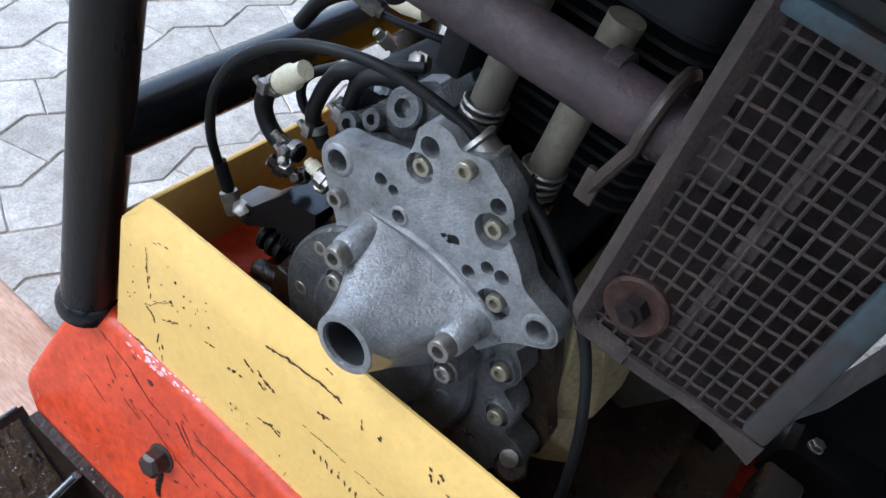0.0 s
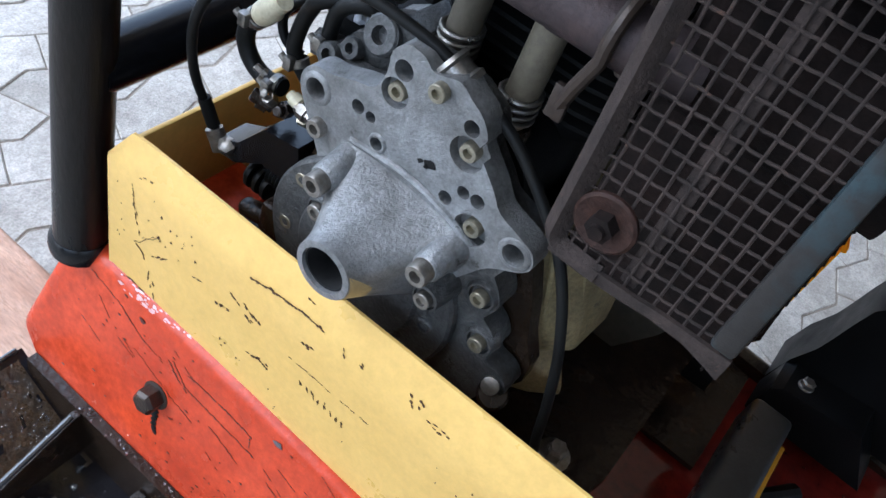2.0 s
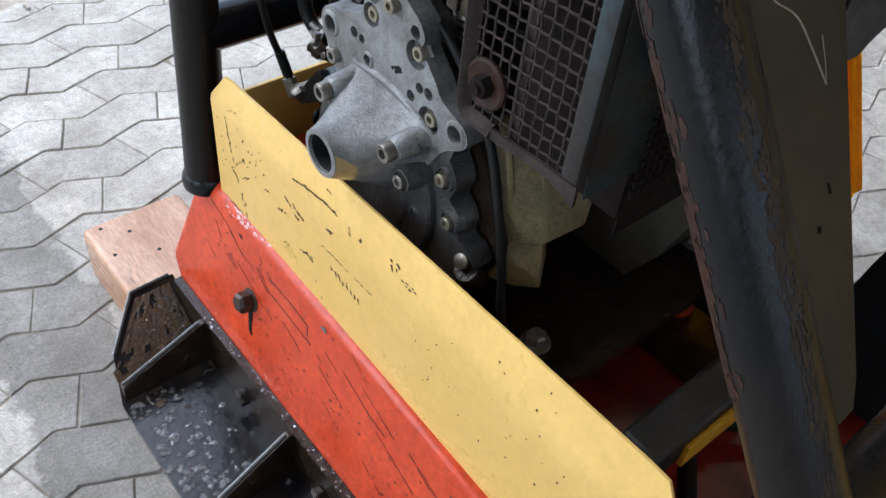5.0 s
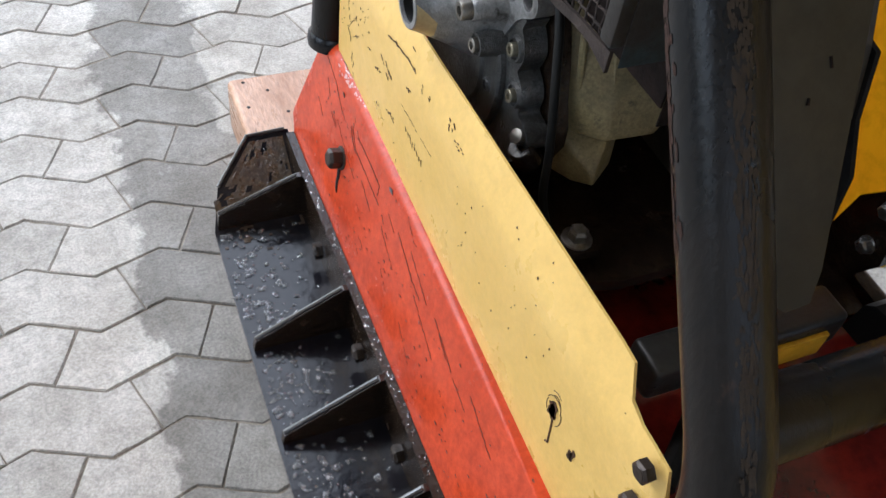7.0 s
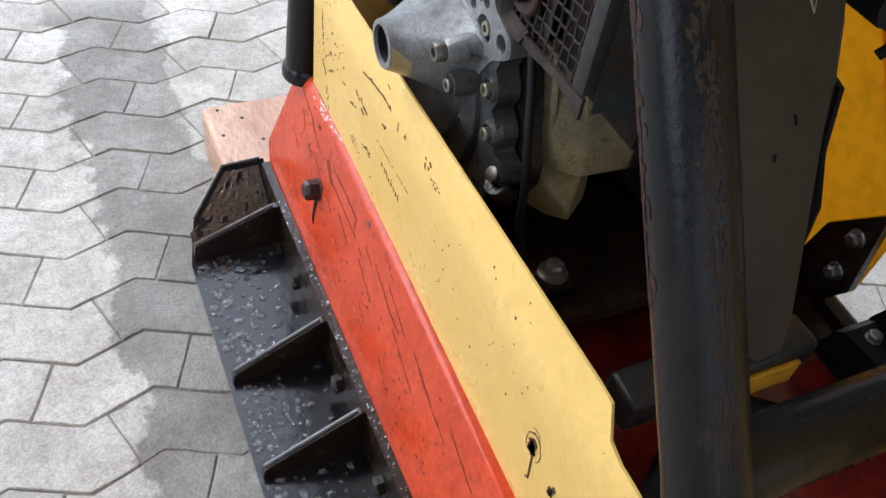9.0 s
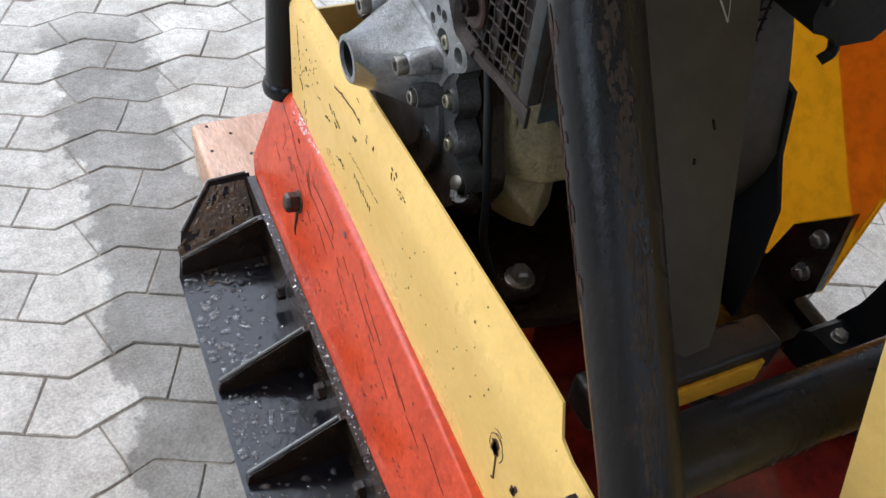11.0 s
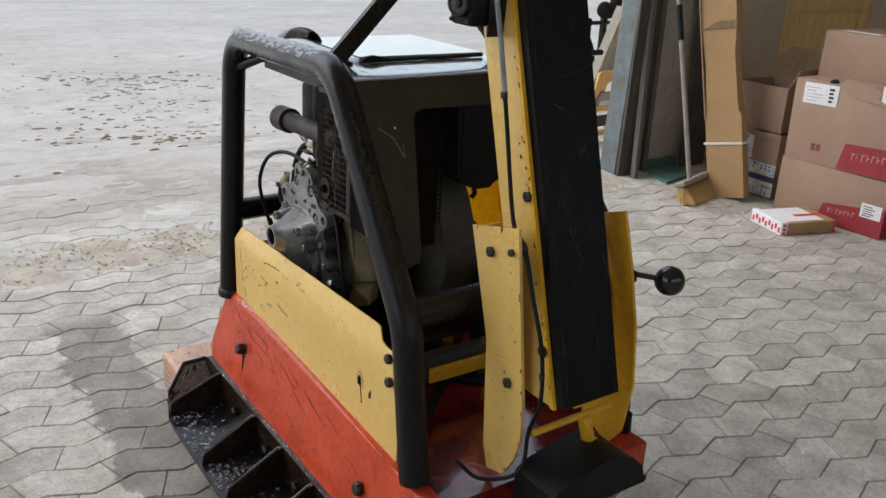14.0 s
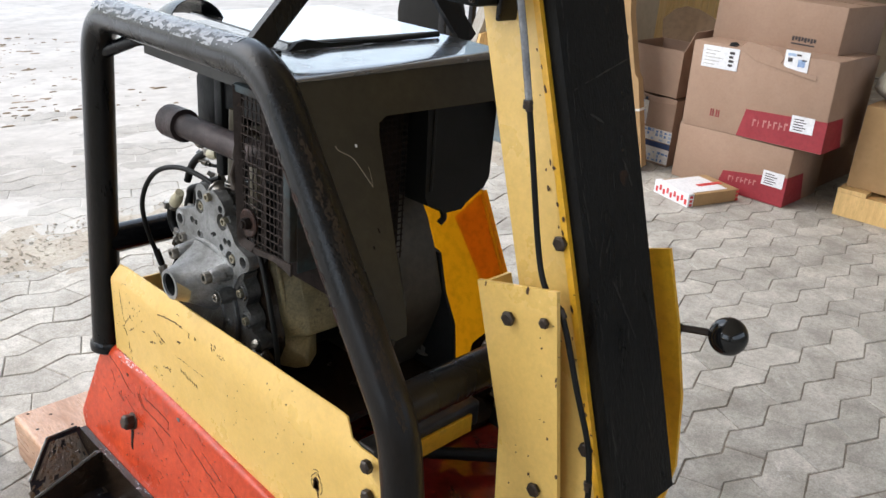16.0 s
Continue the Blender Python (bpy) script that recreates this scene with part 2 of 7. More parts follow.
PLASTIC = mat("glossy_black_plastic", (0.012, 0.012, 0.012), (0.015, 0.015, 0.015), 0.12, scale=30)
CLEAR = mat("yellowed_clear_plastic", (0.62, 0.57, 0.40), (0.5, 0.45, 0.3), 0.3, scale=40)
CHIP = mat("bare_brown_steel", (0.095, 0.040, 0.014), (0.05, 0.023, 0.010), 0.6, scale=90, bump=0.4)
CHIP_GREY = mat("bare_grey_steel", (0.18, 0.19, 0.2), (0.12, 0.12, 0.13), 0.5, metal=0.4, scale=90)
LID = mat("wet_grey_sheet", (0.34, 0.35, 0.36), (0.22, 0.225, 0.23), 0.06, scale=7, bump=0.05, bump_scale=20, coat=1.0)
# Pale spots put part of the hood top's sky sheen into the colour.
HOOP_TOP = mat("wet_black_paint_pale_sheen", (0.07, 0.07, 0.072), (0.035, 0.035, 0.036), 0.2, scale=16, bump=0.2, spots=True, spot_color=(0.40, 0.40, 0.41), spot_scale=24, spot_amount=0.5, coat=1.0)
PAVER = mat("concrete_paver", (0.525, 0.496, 0.445), (0.34, 0.315, 0.274), 0.82, scale=8, bump=0.8, bump_scale=240, spots=True, spot_color=(0.64, 0.615, 0.57), spot_scale=7, spot_amount=0.42, per_piece=0.14, where="Position", damp_band=True, grain=0.24, grain_scale=230)
PAVER_OUT = mat("sandy_concrete_paver", (0.53, 0.505, 0.465), (0.41, 0.39, 0.355), 0.85, scale=2.2, bump=0.6, bump_scale=170, spots=True, spot_color=(0.58, 0.57, 0.55), spot_scale=3, spot_amount=0.4, per_piece=0.06, where="Position", grain=0.12, grain_scale=120)
SCRATCHED = mat("dark_red_scratch", (0.15, 0.032, 0.018), (0.07, 0.02, 0.014), 0.6, scale=60)
# Pale pink that paints the red shoulder's wet highlight.
SHEEN = mat("pale_highlight_paint", (0.66, 0.42, 0.40), (0.6, 0.36, 0.34), 0.2, scale=60)
# Near-black that stands in for the shade inside holes.
HOLE = mat("hole_shade_black", (0.006, 0.006, 0.006), (0.004, 0.004, 0.004), 0.9, scale=30)
JOINT = mat("sandy_joint", (0.30, 0.265, 0.215), (0.16, 0.135, 0.105), 0.95, scale=4, bump=0.6, grain=0.2)
YARD = mat("sandy_yard", (0.60, 0.575, 0.535), (0.49, 0.465, 0.43), 0.75, scale=0.9, bump=0.25, bump_scale=40, spots=True, spot_color=(0.39, 0.32, 0.24), spot_scale=2.4, spot_amount=0.34, grain=0.08, grain_scale=18, stretch=(0.7, 1.1, 1))
GRAVEL = mat("sandy_gravel", (0.45, 0.405, 0.335), (0.34, 0.295, 0.235), 0.95, scale=9, bump=0.5, bump_scale=120, spots=True, spot_color=(0.30, 0.235, 0.165), spot_scale=14, spot_amount=0.35, grain=0.15, grain_scale=120)
DIRT = mat("brown_dirt_crumb", (0.37, 0.295, 0.21), (0.26, 0.20, 0.14), 0.95, scale=50)
WALLM = mat("brown_render_wall", (0.52, 0.42, 0.30), (0.46, 0.37, 0.26), 0.9, scale=3, bump=0.3, bump_scale=90, dirt=0.9)
PLASTER = mat("pale_plaster", (0.55, 0.53, 0.49), (0.48, 0.46, 0.42), 0.9, scale=2, bump=0.2)
CARD = mat("brown_cardboard", (0.345, 0.228, 0.16), (0.318, 0.208, 0.145), 0.85, scale=4, bump=0.12, bump_scale=40, dirt=0.93, grain=0.04, grain_scale=90)
CARD_TAN = mat("tan_cardboard", (0.42, 0.265, 0.125), (0.37, 0.23, 0.105), 0.85, scale=5, bump=0.15, bump_scale=40, dirt=0.9)
CARD_DARK = mat("dark_inner_cardboard", (0.25, 0.16, 0.09), (0.2, 0.13, 0.075), 0.9, scale=5)
PRINT_RED = mat("dark_red_print", (0.30, 0.025, 0.035), (0.26, 0.02, 0.03), 0.6, scale=8)
PRINT_LOGO = mat("faded_pink_print", (0.50, 0.22, 0.2), (0.45, 0.2, 0.18), 0.7, scale=8)
PRINT_DARK = mat("black_print", (0.035, 0.03, 0.03), (0.05, 0.04, 0.04), 0.7, scale=30)
PAPER = mat("white_paper", (0.78, 0.78, 0.80), (0.72, 0.72, 0.74), 0.7, scale=12)
TAPE_BLUE = mat("blue_print_tape", (0.07, 0.17, 0.42), (0.35, 0.45, 0.62), 0.4, scale=26, mix=0.3)
TAPE_NAVY = mat("navy_print_tape", (0.03, 0.05, 0.13), (0.05, 0.08, 0.17), 0.4, scale=26)
TAPE_WHITE = mat("white_strap", (0.75, 0.72, 0.68), (0.65, 0.62, 0.58), 0.5, scale=20)
TAPE_RED = mat("red_print", (0.62, 0.03, 0.03), (0.55, 0.03, 0.03), 0.5, scale=20)
STICKER = mat("yellow_sticker", (0.8, 0.65, 0.05), (0.75, 0.6, 0.05), 0.5, scale=20)
TIMBER = mat("stained_pine", (0.54, 0.335, 0.215), (0.34, 0.175, 0.095), 0.32, scale=9, bump=0.4, bump_scale=90, stretch=(4, 0.9, 4), spots=True, spot_color=(0.13, 0.068, 0.042), spot_scale=5, spot_amount=0.42, rough_var=0.2, grain=0.15, grain_scale=60)
PINE = mat("varnished_pine", (0.78, 0.53, 0.225), (0.62, 0.40, 0.155), 0.4, scale=12, bump=0.15, stretch=(5, 5, 0.5))
PLANK_GREY = mat("weathered_board", (0.40, 0.375, 0.33), (0.30, 0.28, 0.24), 0.85, scale=10, bump=0.4, stretch=(6, 6, 0.5))
PLANK_DARK = mat("dark_weathered_board", (0.085, 0.073, 0.058), (0.05, 0.043, 0.034), 0.85, scale=10, bump=0.4, stretch=(6, 6, 0.5))
PLANK_BROWN = mat("grey_brown_batten", (0.17, 0.155, 0.13), (0.11, 0.10, 0.083), 0.85, scale=10, bump=0.4, stretch=(6, 6, 0.5))
PLANK_BLUE = mat("flaking_blue_board", (0.125, 0.165, 0.185), (0.115, 0.105, 0.09), 0.8, scale=7, mix=0.4, bump=0.4)
SHEET_DARK = mat("dark_brown_sheet", (0.085, 0.075, 0.063), (0.055, 0.05, 0.043), 0.7, scale=5, bump=0.2)
SHEET_BEIGE = mat("dull_beige_board", (0.48, 0.43, 0.36), (0.40, 0.355, 0.295), 0.8, scale=5, bump=0.2)
TEAL = mat("dull_teal_plastic", (0.09, 0.20, 0.17), (0.07, 0.15, 0.13), 0.5, scale=9)
BRISTLE = mat("straw_bristle", (0.56, 0.38, 0.14), (0.42, 0.27, 0.09), 0.8, scale=60, stretch=(8, 8, 1))
WOOD_GREY = mat("grey_broom_wood", (0.30, 0.26, 0.21), (0.23, 0.2, 0.16), 0.75, scale=16)
GREEN = mat("green_card", (0.035, 0.14, 0.03), (0.03, 0.11, 0.025), 0.5, scale=12)
BLUE = mat("blue_panel", (0.03, 0.16, 0.42), (0.03, 0.13, 0.36), 0.4, scale=6)
WATER = bpy.data.materials.new("water")
WATER.use_nodes = True
WATER.node_tree.nodes["Principled BSDF"].inputs["Base Color"].default_value = (0.9, 0.92, 0.95, 1)
WATER.node_tree.nodes["Principled BSDF"].inputs["Roughness"].default_value = 0.03
WATER.node_tree.nodes["Principled BSDF"].inputs["Transmission Weight"].default_value = 0.9
WATER.node_tree.nodes["Principled BSDF"].inputs["IOR"].default_value = 1.33
GLASS = bpy.data.materials.new("frosted_glass")
GLASS.use_nodes = True
GLASS.node_tree.nodes["Principled BSDF"].inputs["Base Color"].default_value = (0.95, 0.98, 1.0, 1)
GLASS.node_tree.nodes["Principled BSDF"].inputs["Roughness"].default_value = 0.35
GLASS.node_tree.nodes["Principled BSDF"].inputs["Transmission Weight"].default_value = 1.0


# ---------------------------------------------------------------- geometry helpers
def drill(ob, holes):
    """Bores round holes (centre, direction, radius, depth) into a mesh."""
    b = bmesh.new()
    for c, d, r, depth in holes:
        lathe(b, Vector(c) - Vector(d).normalized() * 0.01, d, [(0, r), (depth + 0.01, r)], 20)
    bmesh.ops.recalc_face_normals(b, faces=b.faces)
    me = bpy.data.meshes.new("bore")
    b.to_mesh(me)
    b.free()
    cutter = new("bore", me)
    mod = ob.modifiers.new("bore", "BOOLEAN")
    mod.object, mod.solver = cutter, "EXACT"
    deps = bpy.context.evaluated_depsgraph_get()
    done = bpy.data.meshes.new_from_object(ob.evaluated_get(deps))
    ob.modifiers.clear()
    bpy.data.objects.remove(cutter)
    ob.data = done
    shade(done)


def rest(bm, name):
    me = bpy.data.meshes.new(name)
    bmesh.ops.recalc_face_normals(bm, faces=bm.faces)
    bm.to_mesh(me)
    bm.free()
    return me


def shade(me, angle=35):
    for p in me.polygons:
        p.use_smooth = True
    me.set_sharp_from_angle(angle=radians(angle))


def part(name, bm, material, parent=None, label="", smooth=True):
    """Links a bmesh, drawn in world metres, as one mesh object under a thing or a part."""
    me = rest(bm, name) if isinstance(bm, bmesh.types.BMesh) else bm
    if smooth:
        shade(me)
    if material and not me.materials:
        me.materials.append(material)
    ob = new(name, me)
    if parent:
        ob.parent = parent
        base = parent.matrix_basis.copy() if not parent.parent else parent.parent.matrix_basis @ parent.matrix_parent_inverse @ parent.matrix_basis
        ob.matrix_parent_inverse = base.inverted()
    if label:
        ob["label"] = label
    return ob


def thing(name, base, label, category, group="", kind=""):
    e = new(name)
    e.empty_display_size = 0.05
    e.location = base
    bpy.context.view_layer.update()
    return tagged(e, label, category, group, kind)


def BM():
    return bmesh.new()


def ease(bm, geom_verts, width, segments=2, limit=30):
    """Rounds the sharp edges between the given vertices."""
    vs = set(geom_verts)
    edges = [e for e in bm.edges if e.verts[0] in vs and e.verts[1] in vs and len(e.link_faces) == 2 and e.calc_face_angle(0) > radians(limit)]
    if edges and width > 0:
        bmesh.ops.bevel(bm, geom=edges, offset=width, segments=segments, profile=0.5, affect="EDGES", clamp_overlap=True)


def box(bm, lo, hi, bevel=0.0, m=None, segments=2):
    lo, hi = Vector(lo), Vector(hi)
    r = bmesh.ops.create_cube(bm, size=1.0)
    vs = r["verts"]
    for v in vs:
        v.co = Vector((lo[i] + (v.co[i] + 0.5) * (hi[i] - lo[i]) for i in range(3)))
        if m:
            v.co = m @ v.co
    ease(bm, vs, bevel, segments)
    return vs


def prism(bm, outline, axis, a, b, bevel=0.0, segments=2, m=None):
    """A flat outline pulled out along an axis from a to b. For x the outline is (y, z), for y (x, z), for z (x, y)."""
    def at(p, d):
        q = {"x": (d, p[0], p[1]), "y": (p[0], d, p[1]), "z": (p[0], p[1], d)}[axis]
        return m @ Vector(q) if m else Vector(q)
    v0 = [bm.verts.new(at(p, a)) for p in outline]
    v1 = [bm.verts.new(at(p, b)) for p in outline]
    n = len(outline)
    bm.faces.new(v0)
    bm.faces.new(v1[::-1])
    for i in range(n):
        bm.faces.new((v0[i], v0[(i + 1) % n], v1[(i + 1) % n], v1[i]))
    ease(bm, v0 + v1, bevel, segments, 40)
    return v0 + v1


def frame_of(d):
    d = Vector(d).normalized()
    u = d.orthogonal().normalized()
    return u, d.cross(u)


def sweep(bm, pts, r, n=12, cap=True, radii=None, section=None):
    """A round bar or hose along points; section gives (u, v) offsets for another profile."""
    pts = [Vector(p) for p in pts]
    rings = []
    u = None
    for i, p in enumerate(pts):
        d = (pts[min(i + 1, len(pts) - 1)] - pts[max(i - 1, 0)]).normalized()
        if u is None:
            u = d.orthogonal().normalized()
        u = (u - d * u.dot(d)).normalized()
        w = d.cross(u)
        rr = radii[i] if radii else r
        prof = section or [(math.cos(2 * math.pi * k / n), math.sin(2 * math.pi * k / n)) for k in range(n)]
        rings.append([bm.verts.new(p + u * (a * rr) + w * (c * rr)) for a, c in prof])
    k = len(rings[0])
    for a, c in zip(rings, rings[1:]):
        for i in range(k):
            bm.faces.new((a[i], a[(i + 1) % k], c[(i + 1) % k], c[i]))
    if cap:
        bm.faces.new(rings[0][::-1])
        bm.faces.new(rings[-1])
    return rings


def spline(pts, steps=8):
    """A smooth line through points."""
    P = [Vector(p) for p in pts]
    P = [2 * P[0] - P[1]] + P + [2 * P[-1] - P[-2]]
    out = []
    for i in range(1, len(P) - 2):
        a, b, c, d = P[i - 1:i + 3]
        for s in range(steps):
            t = s / steps
            out.append(0.5 * ((2 * b) + (c - a) * t + (2 * a - 5 * b + 4 * c - d) * t * t + (3 * b - a - 3 * c + d) * t ** 3))
    out.append(P[-2])
    return out


def fillet(pts, r, steps=6):
    """Straight runs with rounded corners."""
    P = [Vector(p) for p in pts]
    rs = r if isinstance(r, (list, tuple)) else [r] * (len(P) - 2)
    out = [P[0]]
    for i in range(1, len(P) - 1):
        a, b, c = P[i - 1], P[i], P[i + 1]
        da, dc = (a - b).normalized(), (c - b).normalized()
        half = math.acos(max(-1, min(1, da.dot(dc)))) / 2
        t = min(rs[i - 1] / math.tan(half), 0.49 * (a - b).length, 0.49 * (c - b).length)
        p, q = b + da * t, b + dc * t
        for s in range(steps + 1):
            k = s / steps
            out.append((1 - k) ** 2 * p + 2 * k * (1 - k) * b + k * k * q)
    out.append(P[-1])
    return out


def lathe(bm, origin, direction, profile, n=24, cap_start=True, cap_end=True):
    """Turns (distance along, radius) pairs round an axis."""
    o, d = Vector(origin), Vector(direction).normalized()
    u, w = frame_of(d)
    rings = []
    for t, r in profile:
        rings.append([bm.verts.new(o + d * t + (u * math.cos(2 * math.pi * k / n) + w * math.sin(2 * math.pi * k / n)) * max(r, 1e-5)) for k in range(n)])
    for a, b in zip(rings, rings[1:]):
        for i in range(n):
            bm.faces.new((a[i], a[(i + 1) % n], b[(i + 1) % n], b[i]))
    if cap_start:
        bm.faces.new(rings[0][::-1])
    if cap_end:
        bm.faces.new(rings[-1])
    return rings


def hexbolt(at, direction, af=0.018, h=0.009, washer=0.014):
    """A hexagon head with a washer; at is on the surface."""
    bm = BM()
    o, d = Vector(at), Vector(direction).normalized()
    if washer:
        lathe(bm, o - d * 0.001, d, [(0, washer), (0.0022, washer), (0.003, washer * 0.9)], 18)
    lathe(bm, o + d * 0.002, d, [(0, af * 0.56), (h * 0.8, af * 0.577), (h, af * 0.46)], 6)
    lathe(bm, o + d * (0.002 + h), d, [(-0.001, af * 0.42), (0.0006, af * 0.36)], 16)
    return bm


def capscrew(at, direction, r=0.0075, h=0.009):
    """A socket head with its hollow hexagon."""
    bm = BM()
    o, d = Vector(at), Vector(direction).normalized()
    lathe(bm, o, d, [(-0.001, r), (h * 0.85, r), (h, r * 0.9), (h, r * 0.52), (h * 0.35, r * 0.5)], 18)
    return bm


def rounded(w, h, r, n=4, cx=0.0, cy=0.0):
    out = []
    for sx, sy, a0 in ((1, 1, 0), (-1, 1, 90), (-1, -1, 180), (1, -1, 270)):
        for k in range(n + 1):
            a = radians(a0 + 90 * k / n)
            out.append((cx + sx * (w / 2 - r) + r * math.cos(a), cy + sy * (h / 2 - r) + r * math.sin(a)))
    return out


def blot(bm, centre, u, v, ru, rv, rng, n=9, thick=0.0006, normal=None):
    """A thin ragged flake lying on a surface."""
    c, u, v = Vector(centre), Vector(u), Vector(v)
    nn = Vector(normal) if normal else u.cross(v)
    ring = []
    for k in range(n):
        a = 2 * math.pi * k / n
        s = rng.uniform(0.55, 1.15)
        ring.append(c + u * (ru * s * math.cos(a)) + v * (rv * s * math.sin(a)))
    lo = [bm.verts.new(p) for p in ring]
    hi = [bm.verts.new(p + nn * thick) for p in ring]
    bm.faces.new(hi)
    for k in range(n):
        bm.faces.new((lo[k], lo[(k + 1) % n], hi[(k + 1) % n], hi[k]))


# ---------------------------------------------------------------- the plate compactor
rng = random.Random(7)
machine = thing("plate_compactor", (0.237, -0.1, 0.108), "worn yellow and red vibratory plate compactor standing on timber", "plate compactor")
MID = 0.237


def mirror(x):
    return 2 * MID - x


# base plate with upturned ends
def base_profile(x0, x1):
    bm = BM()
    line = [(-0.60, 0.215), (-0.52, 0.150), (-0.44, 0.122), (-0.3, 0.110), (0.2, 0.110), (0.27, 0.118), (0.315, 0.14)]
    prism(bm, [(y, z) for y, z in line] + [(y, z + 0.014) for y, z in reversed(line)], "x", x0, x1, 0.002)
    return bm


part("base_plate", base_profile(-0.04, mirror(-0.04)), OILY, machine, "oily black steel base plate")

# red lower body: sloping side walls, deck and end walls
RED_SIDE = [(0.262, 0.398), (0.322, 0.382), (0.366, 0.238), (0.335, 0.205), (0.25, 0.176), (-0.50, 0.150), (-0.60, 0.2), (-0.655, 0.30), (-0.60, 0.352), (-0.47, 0.357)]


def red_x(z):
    return -0.006 - 0.205 * (0.395 - z) if z < 0.395 else -0.006


def red_side(flip):
    bm = BM()
    outer, inner = [], []
    for y, z in RED_SIDE:
        x = red_x(z)
        y = max(y, -0.48 - 0.2 * (0.357 - z)) if flip else y
        outer.append((x, y, z))
        inner.append((x + 0.030, y, z))
    fx = (lambda p: (mirror(p[0]), p[1], p[2])) if flip else (lambda p: p)
    vo = [bm.verts.new(fx(p)) for p in outer]
    vi = [bm.verts.new(fx(p)) for p in inner]
    n = len(vo)
    bm.faces.new(vo), bm.faces.new(vi[::-1])
    for i in range(n):
        bm.faces.new((vo[i], vo[(i + 1) % n], vi[(i + 1) % n], vi[i]))
    # the shoulder is rolled over, the other edges only broken
    roll = [e for e in bm.edges if {v for v in e.verts} in ({vo[9], vo[0]}, {vo[0], vo[1]}, {vo[1], vo[2]}, {vo[8], vo[9]})]
    bmesh.ops.bevel(bm, geom=roll, offset=0.017, segments=6, profile=0.5, affect="EDGES", clamp_overlap=True)
    return bm


red_left = part("side_wall", red_side(False), RED, machine, "scratched red side wall")
# mirrored wall in near-black steel instead of the red
part("side_wall", red_side(True), OILY, machine, "near-black right side wall")
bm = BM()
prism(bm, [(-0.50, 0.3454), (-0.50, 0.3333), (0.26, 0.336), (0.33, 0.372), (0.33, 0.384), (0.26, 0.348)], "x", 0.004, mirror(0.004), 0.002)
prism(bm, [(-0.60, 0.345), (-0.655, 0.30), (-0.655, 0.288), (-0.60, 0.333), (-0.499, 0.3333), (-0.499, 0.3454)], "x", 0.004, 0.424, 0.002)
part("deck", bm, RED_OILY, machine, "wet red deck plate, darkened for oil and inner shade")
bm = BM()
prism(bm, [(0.318, 0.382), (0.362, 0.238), (0.33, 0.2), (0.318, 0.2), (0.348, 0.24), (0.308, 0.375)], "x", 0.002, mirror(0.002), 0.002)
part("front_wall", bm, RED, machine)
bm = BM()
prism(bm, [(-0.652, 0.30), (-0.60, 0.2), (-0.588, 0.2), (-0.638, 0.30)], "x", 0.002, 0.424, 0.002)
part("rear_wall", bm, RED, machine)

# scratches and chips on the red side
bm = BM()
for k in range(20):
    z0, y0 = rng.uniform(0.24, 0.385), rng.choice((rng.uniform(-0.45, 0.3), rng.gauss(-0.08, 0.12)))
    L, w = rng.triangular(0.008, 0.055, 0.015), rng.uniform(0.0003, 0.0008)
    dz = L * rng.uniform(0.3, 0.55)
    if z0 - dz < 0.2:
        continue
    n = 3 + int(L / 0.006)
    for q in range(n):
        if rng.random() < 0.22:
            continue
        t = q / n
        z = z0 - dz * t
        blot(bm, (red_x(z) - 0.0002, y0 - L * t, z), (0, 0.92, 0.4), (0, -0.4, 0.92), 0.55 * L / n, w * rng.uniform(0.5, 1.2), rng, 7, normal=(-1, 0, 0), thick=0.0004)
for k in range(130):
    z, y = rng.uniform(0.22, 0.385), rng.uniform(-0.45, 0.3)
    r = rng.uniform(0.0004, 0.0018)
    blot(bm, (red_x(z) - 0.0002, y, z), (0, 1, 0), (0, 0, 1), r * 1.5, r, rng, normal=(-1, 0, 0), thick=0.0005)
blot(bm, (red_x(0.369) - 0.0003, 0.206, 0.369), (0, 1, 0), (0, 0, 1), 0.005, 0.004, rng, normal=(-1, 0, 0))
part("paint_chip", bm, SCRATCHED, red_left, "dark scratches and chips")["kind"] = "stuff"
# Glossy highlight along the rolled shoulder, painted as pale specks.
bm = BM()
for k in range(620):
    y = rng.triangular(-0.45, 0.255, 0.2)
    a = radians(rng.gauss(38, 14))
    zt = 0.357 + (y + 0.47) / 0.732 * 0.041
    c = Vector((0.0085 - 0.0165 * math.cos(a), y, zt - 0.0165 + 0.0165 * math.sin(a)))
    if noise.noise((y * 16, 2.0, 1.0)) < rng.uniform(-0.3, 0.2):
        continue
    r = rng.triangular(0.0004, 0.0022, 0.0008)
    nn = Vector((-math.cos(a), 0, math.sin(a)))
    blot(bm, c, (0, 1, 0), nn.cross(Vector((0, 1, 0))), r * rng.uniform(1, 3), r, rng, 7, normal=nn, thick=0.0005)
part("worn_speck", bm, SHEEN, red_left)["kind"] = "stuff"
bm = BM()
blot(bm, (red_x(0.37) - 0.0004, 0.026, 0.370), (0, 1, 0), (0, 0, 1), 0.007, 0.006, rng, normal=(-1, 0, 0))
part("bare_spot", bm, CHIP_GREY, red_left)
bm = BM()
for k in range(14):
    z = 0.288 - 0.0028 * k
    blot(bm, (red_x(z) - 0.0003, 0.1655 - 0.0006 * k + rng.uniform(-0.002, 0.002), z), (0, 1, 0), (0, 0, 1), 0.006 - 0.0002 * k, 0.004, rng, normal=(-1, 0, 0))
part("drip_stain", bm, ENGINE_DARK, red_left)["kind"] = "stuff"
part("bolt", hexbolt((red_x(0.298), 0.167, 0.298), (-1, 0, 0.2), 0.024, 0.017, 0.016), BOLT, red_left, "rusty hexagon bolt")
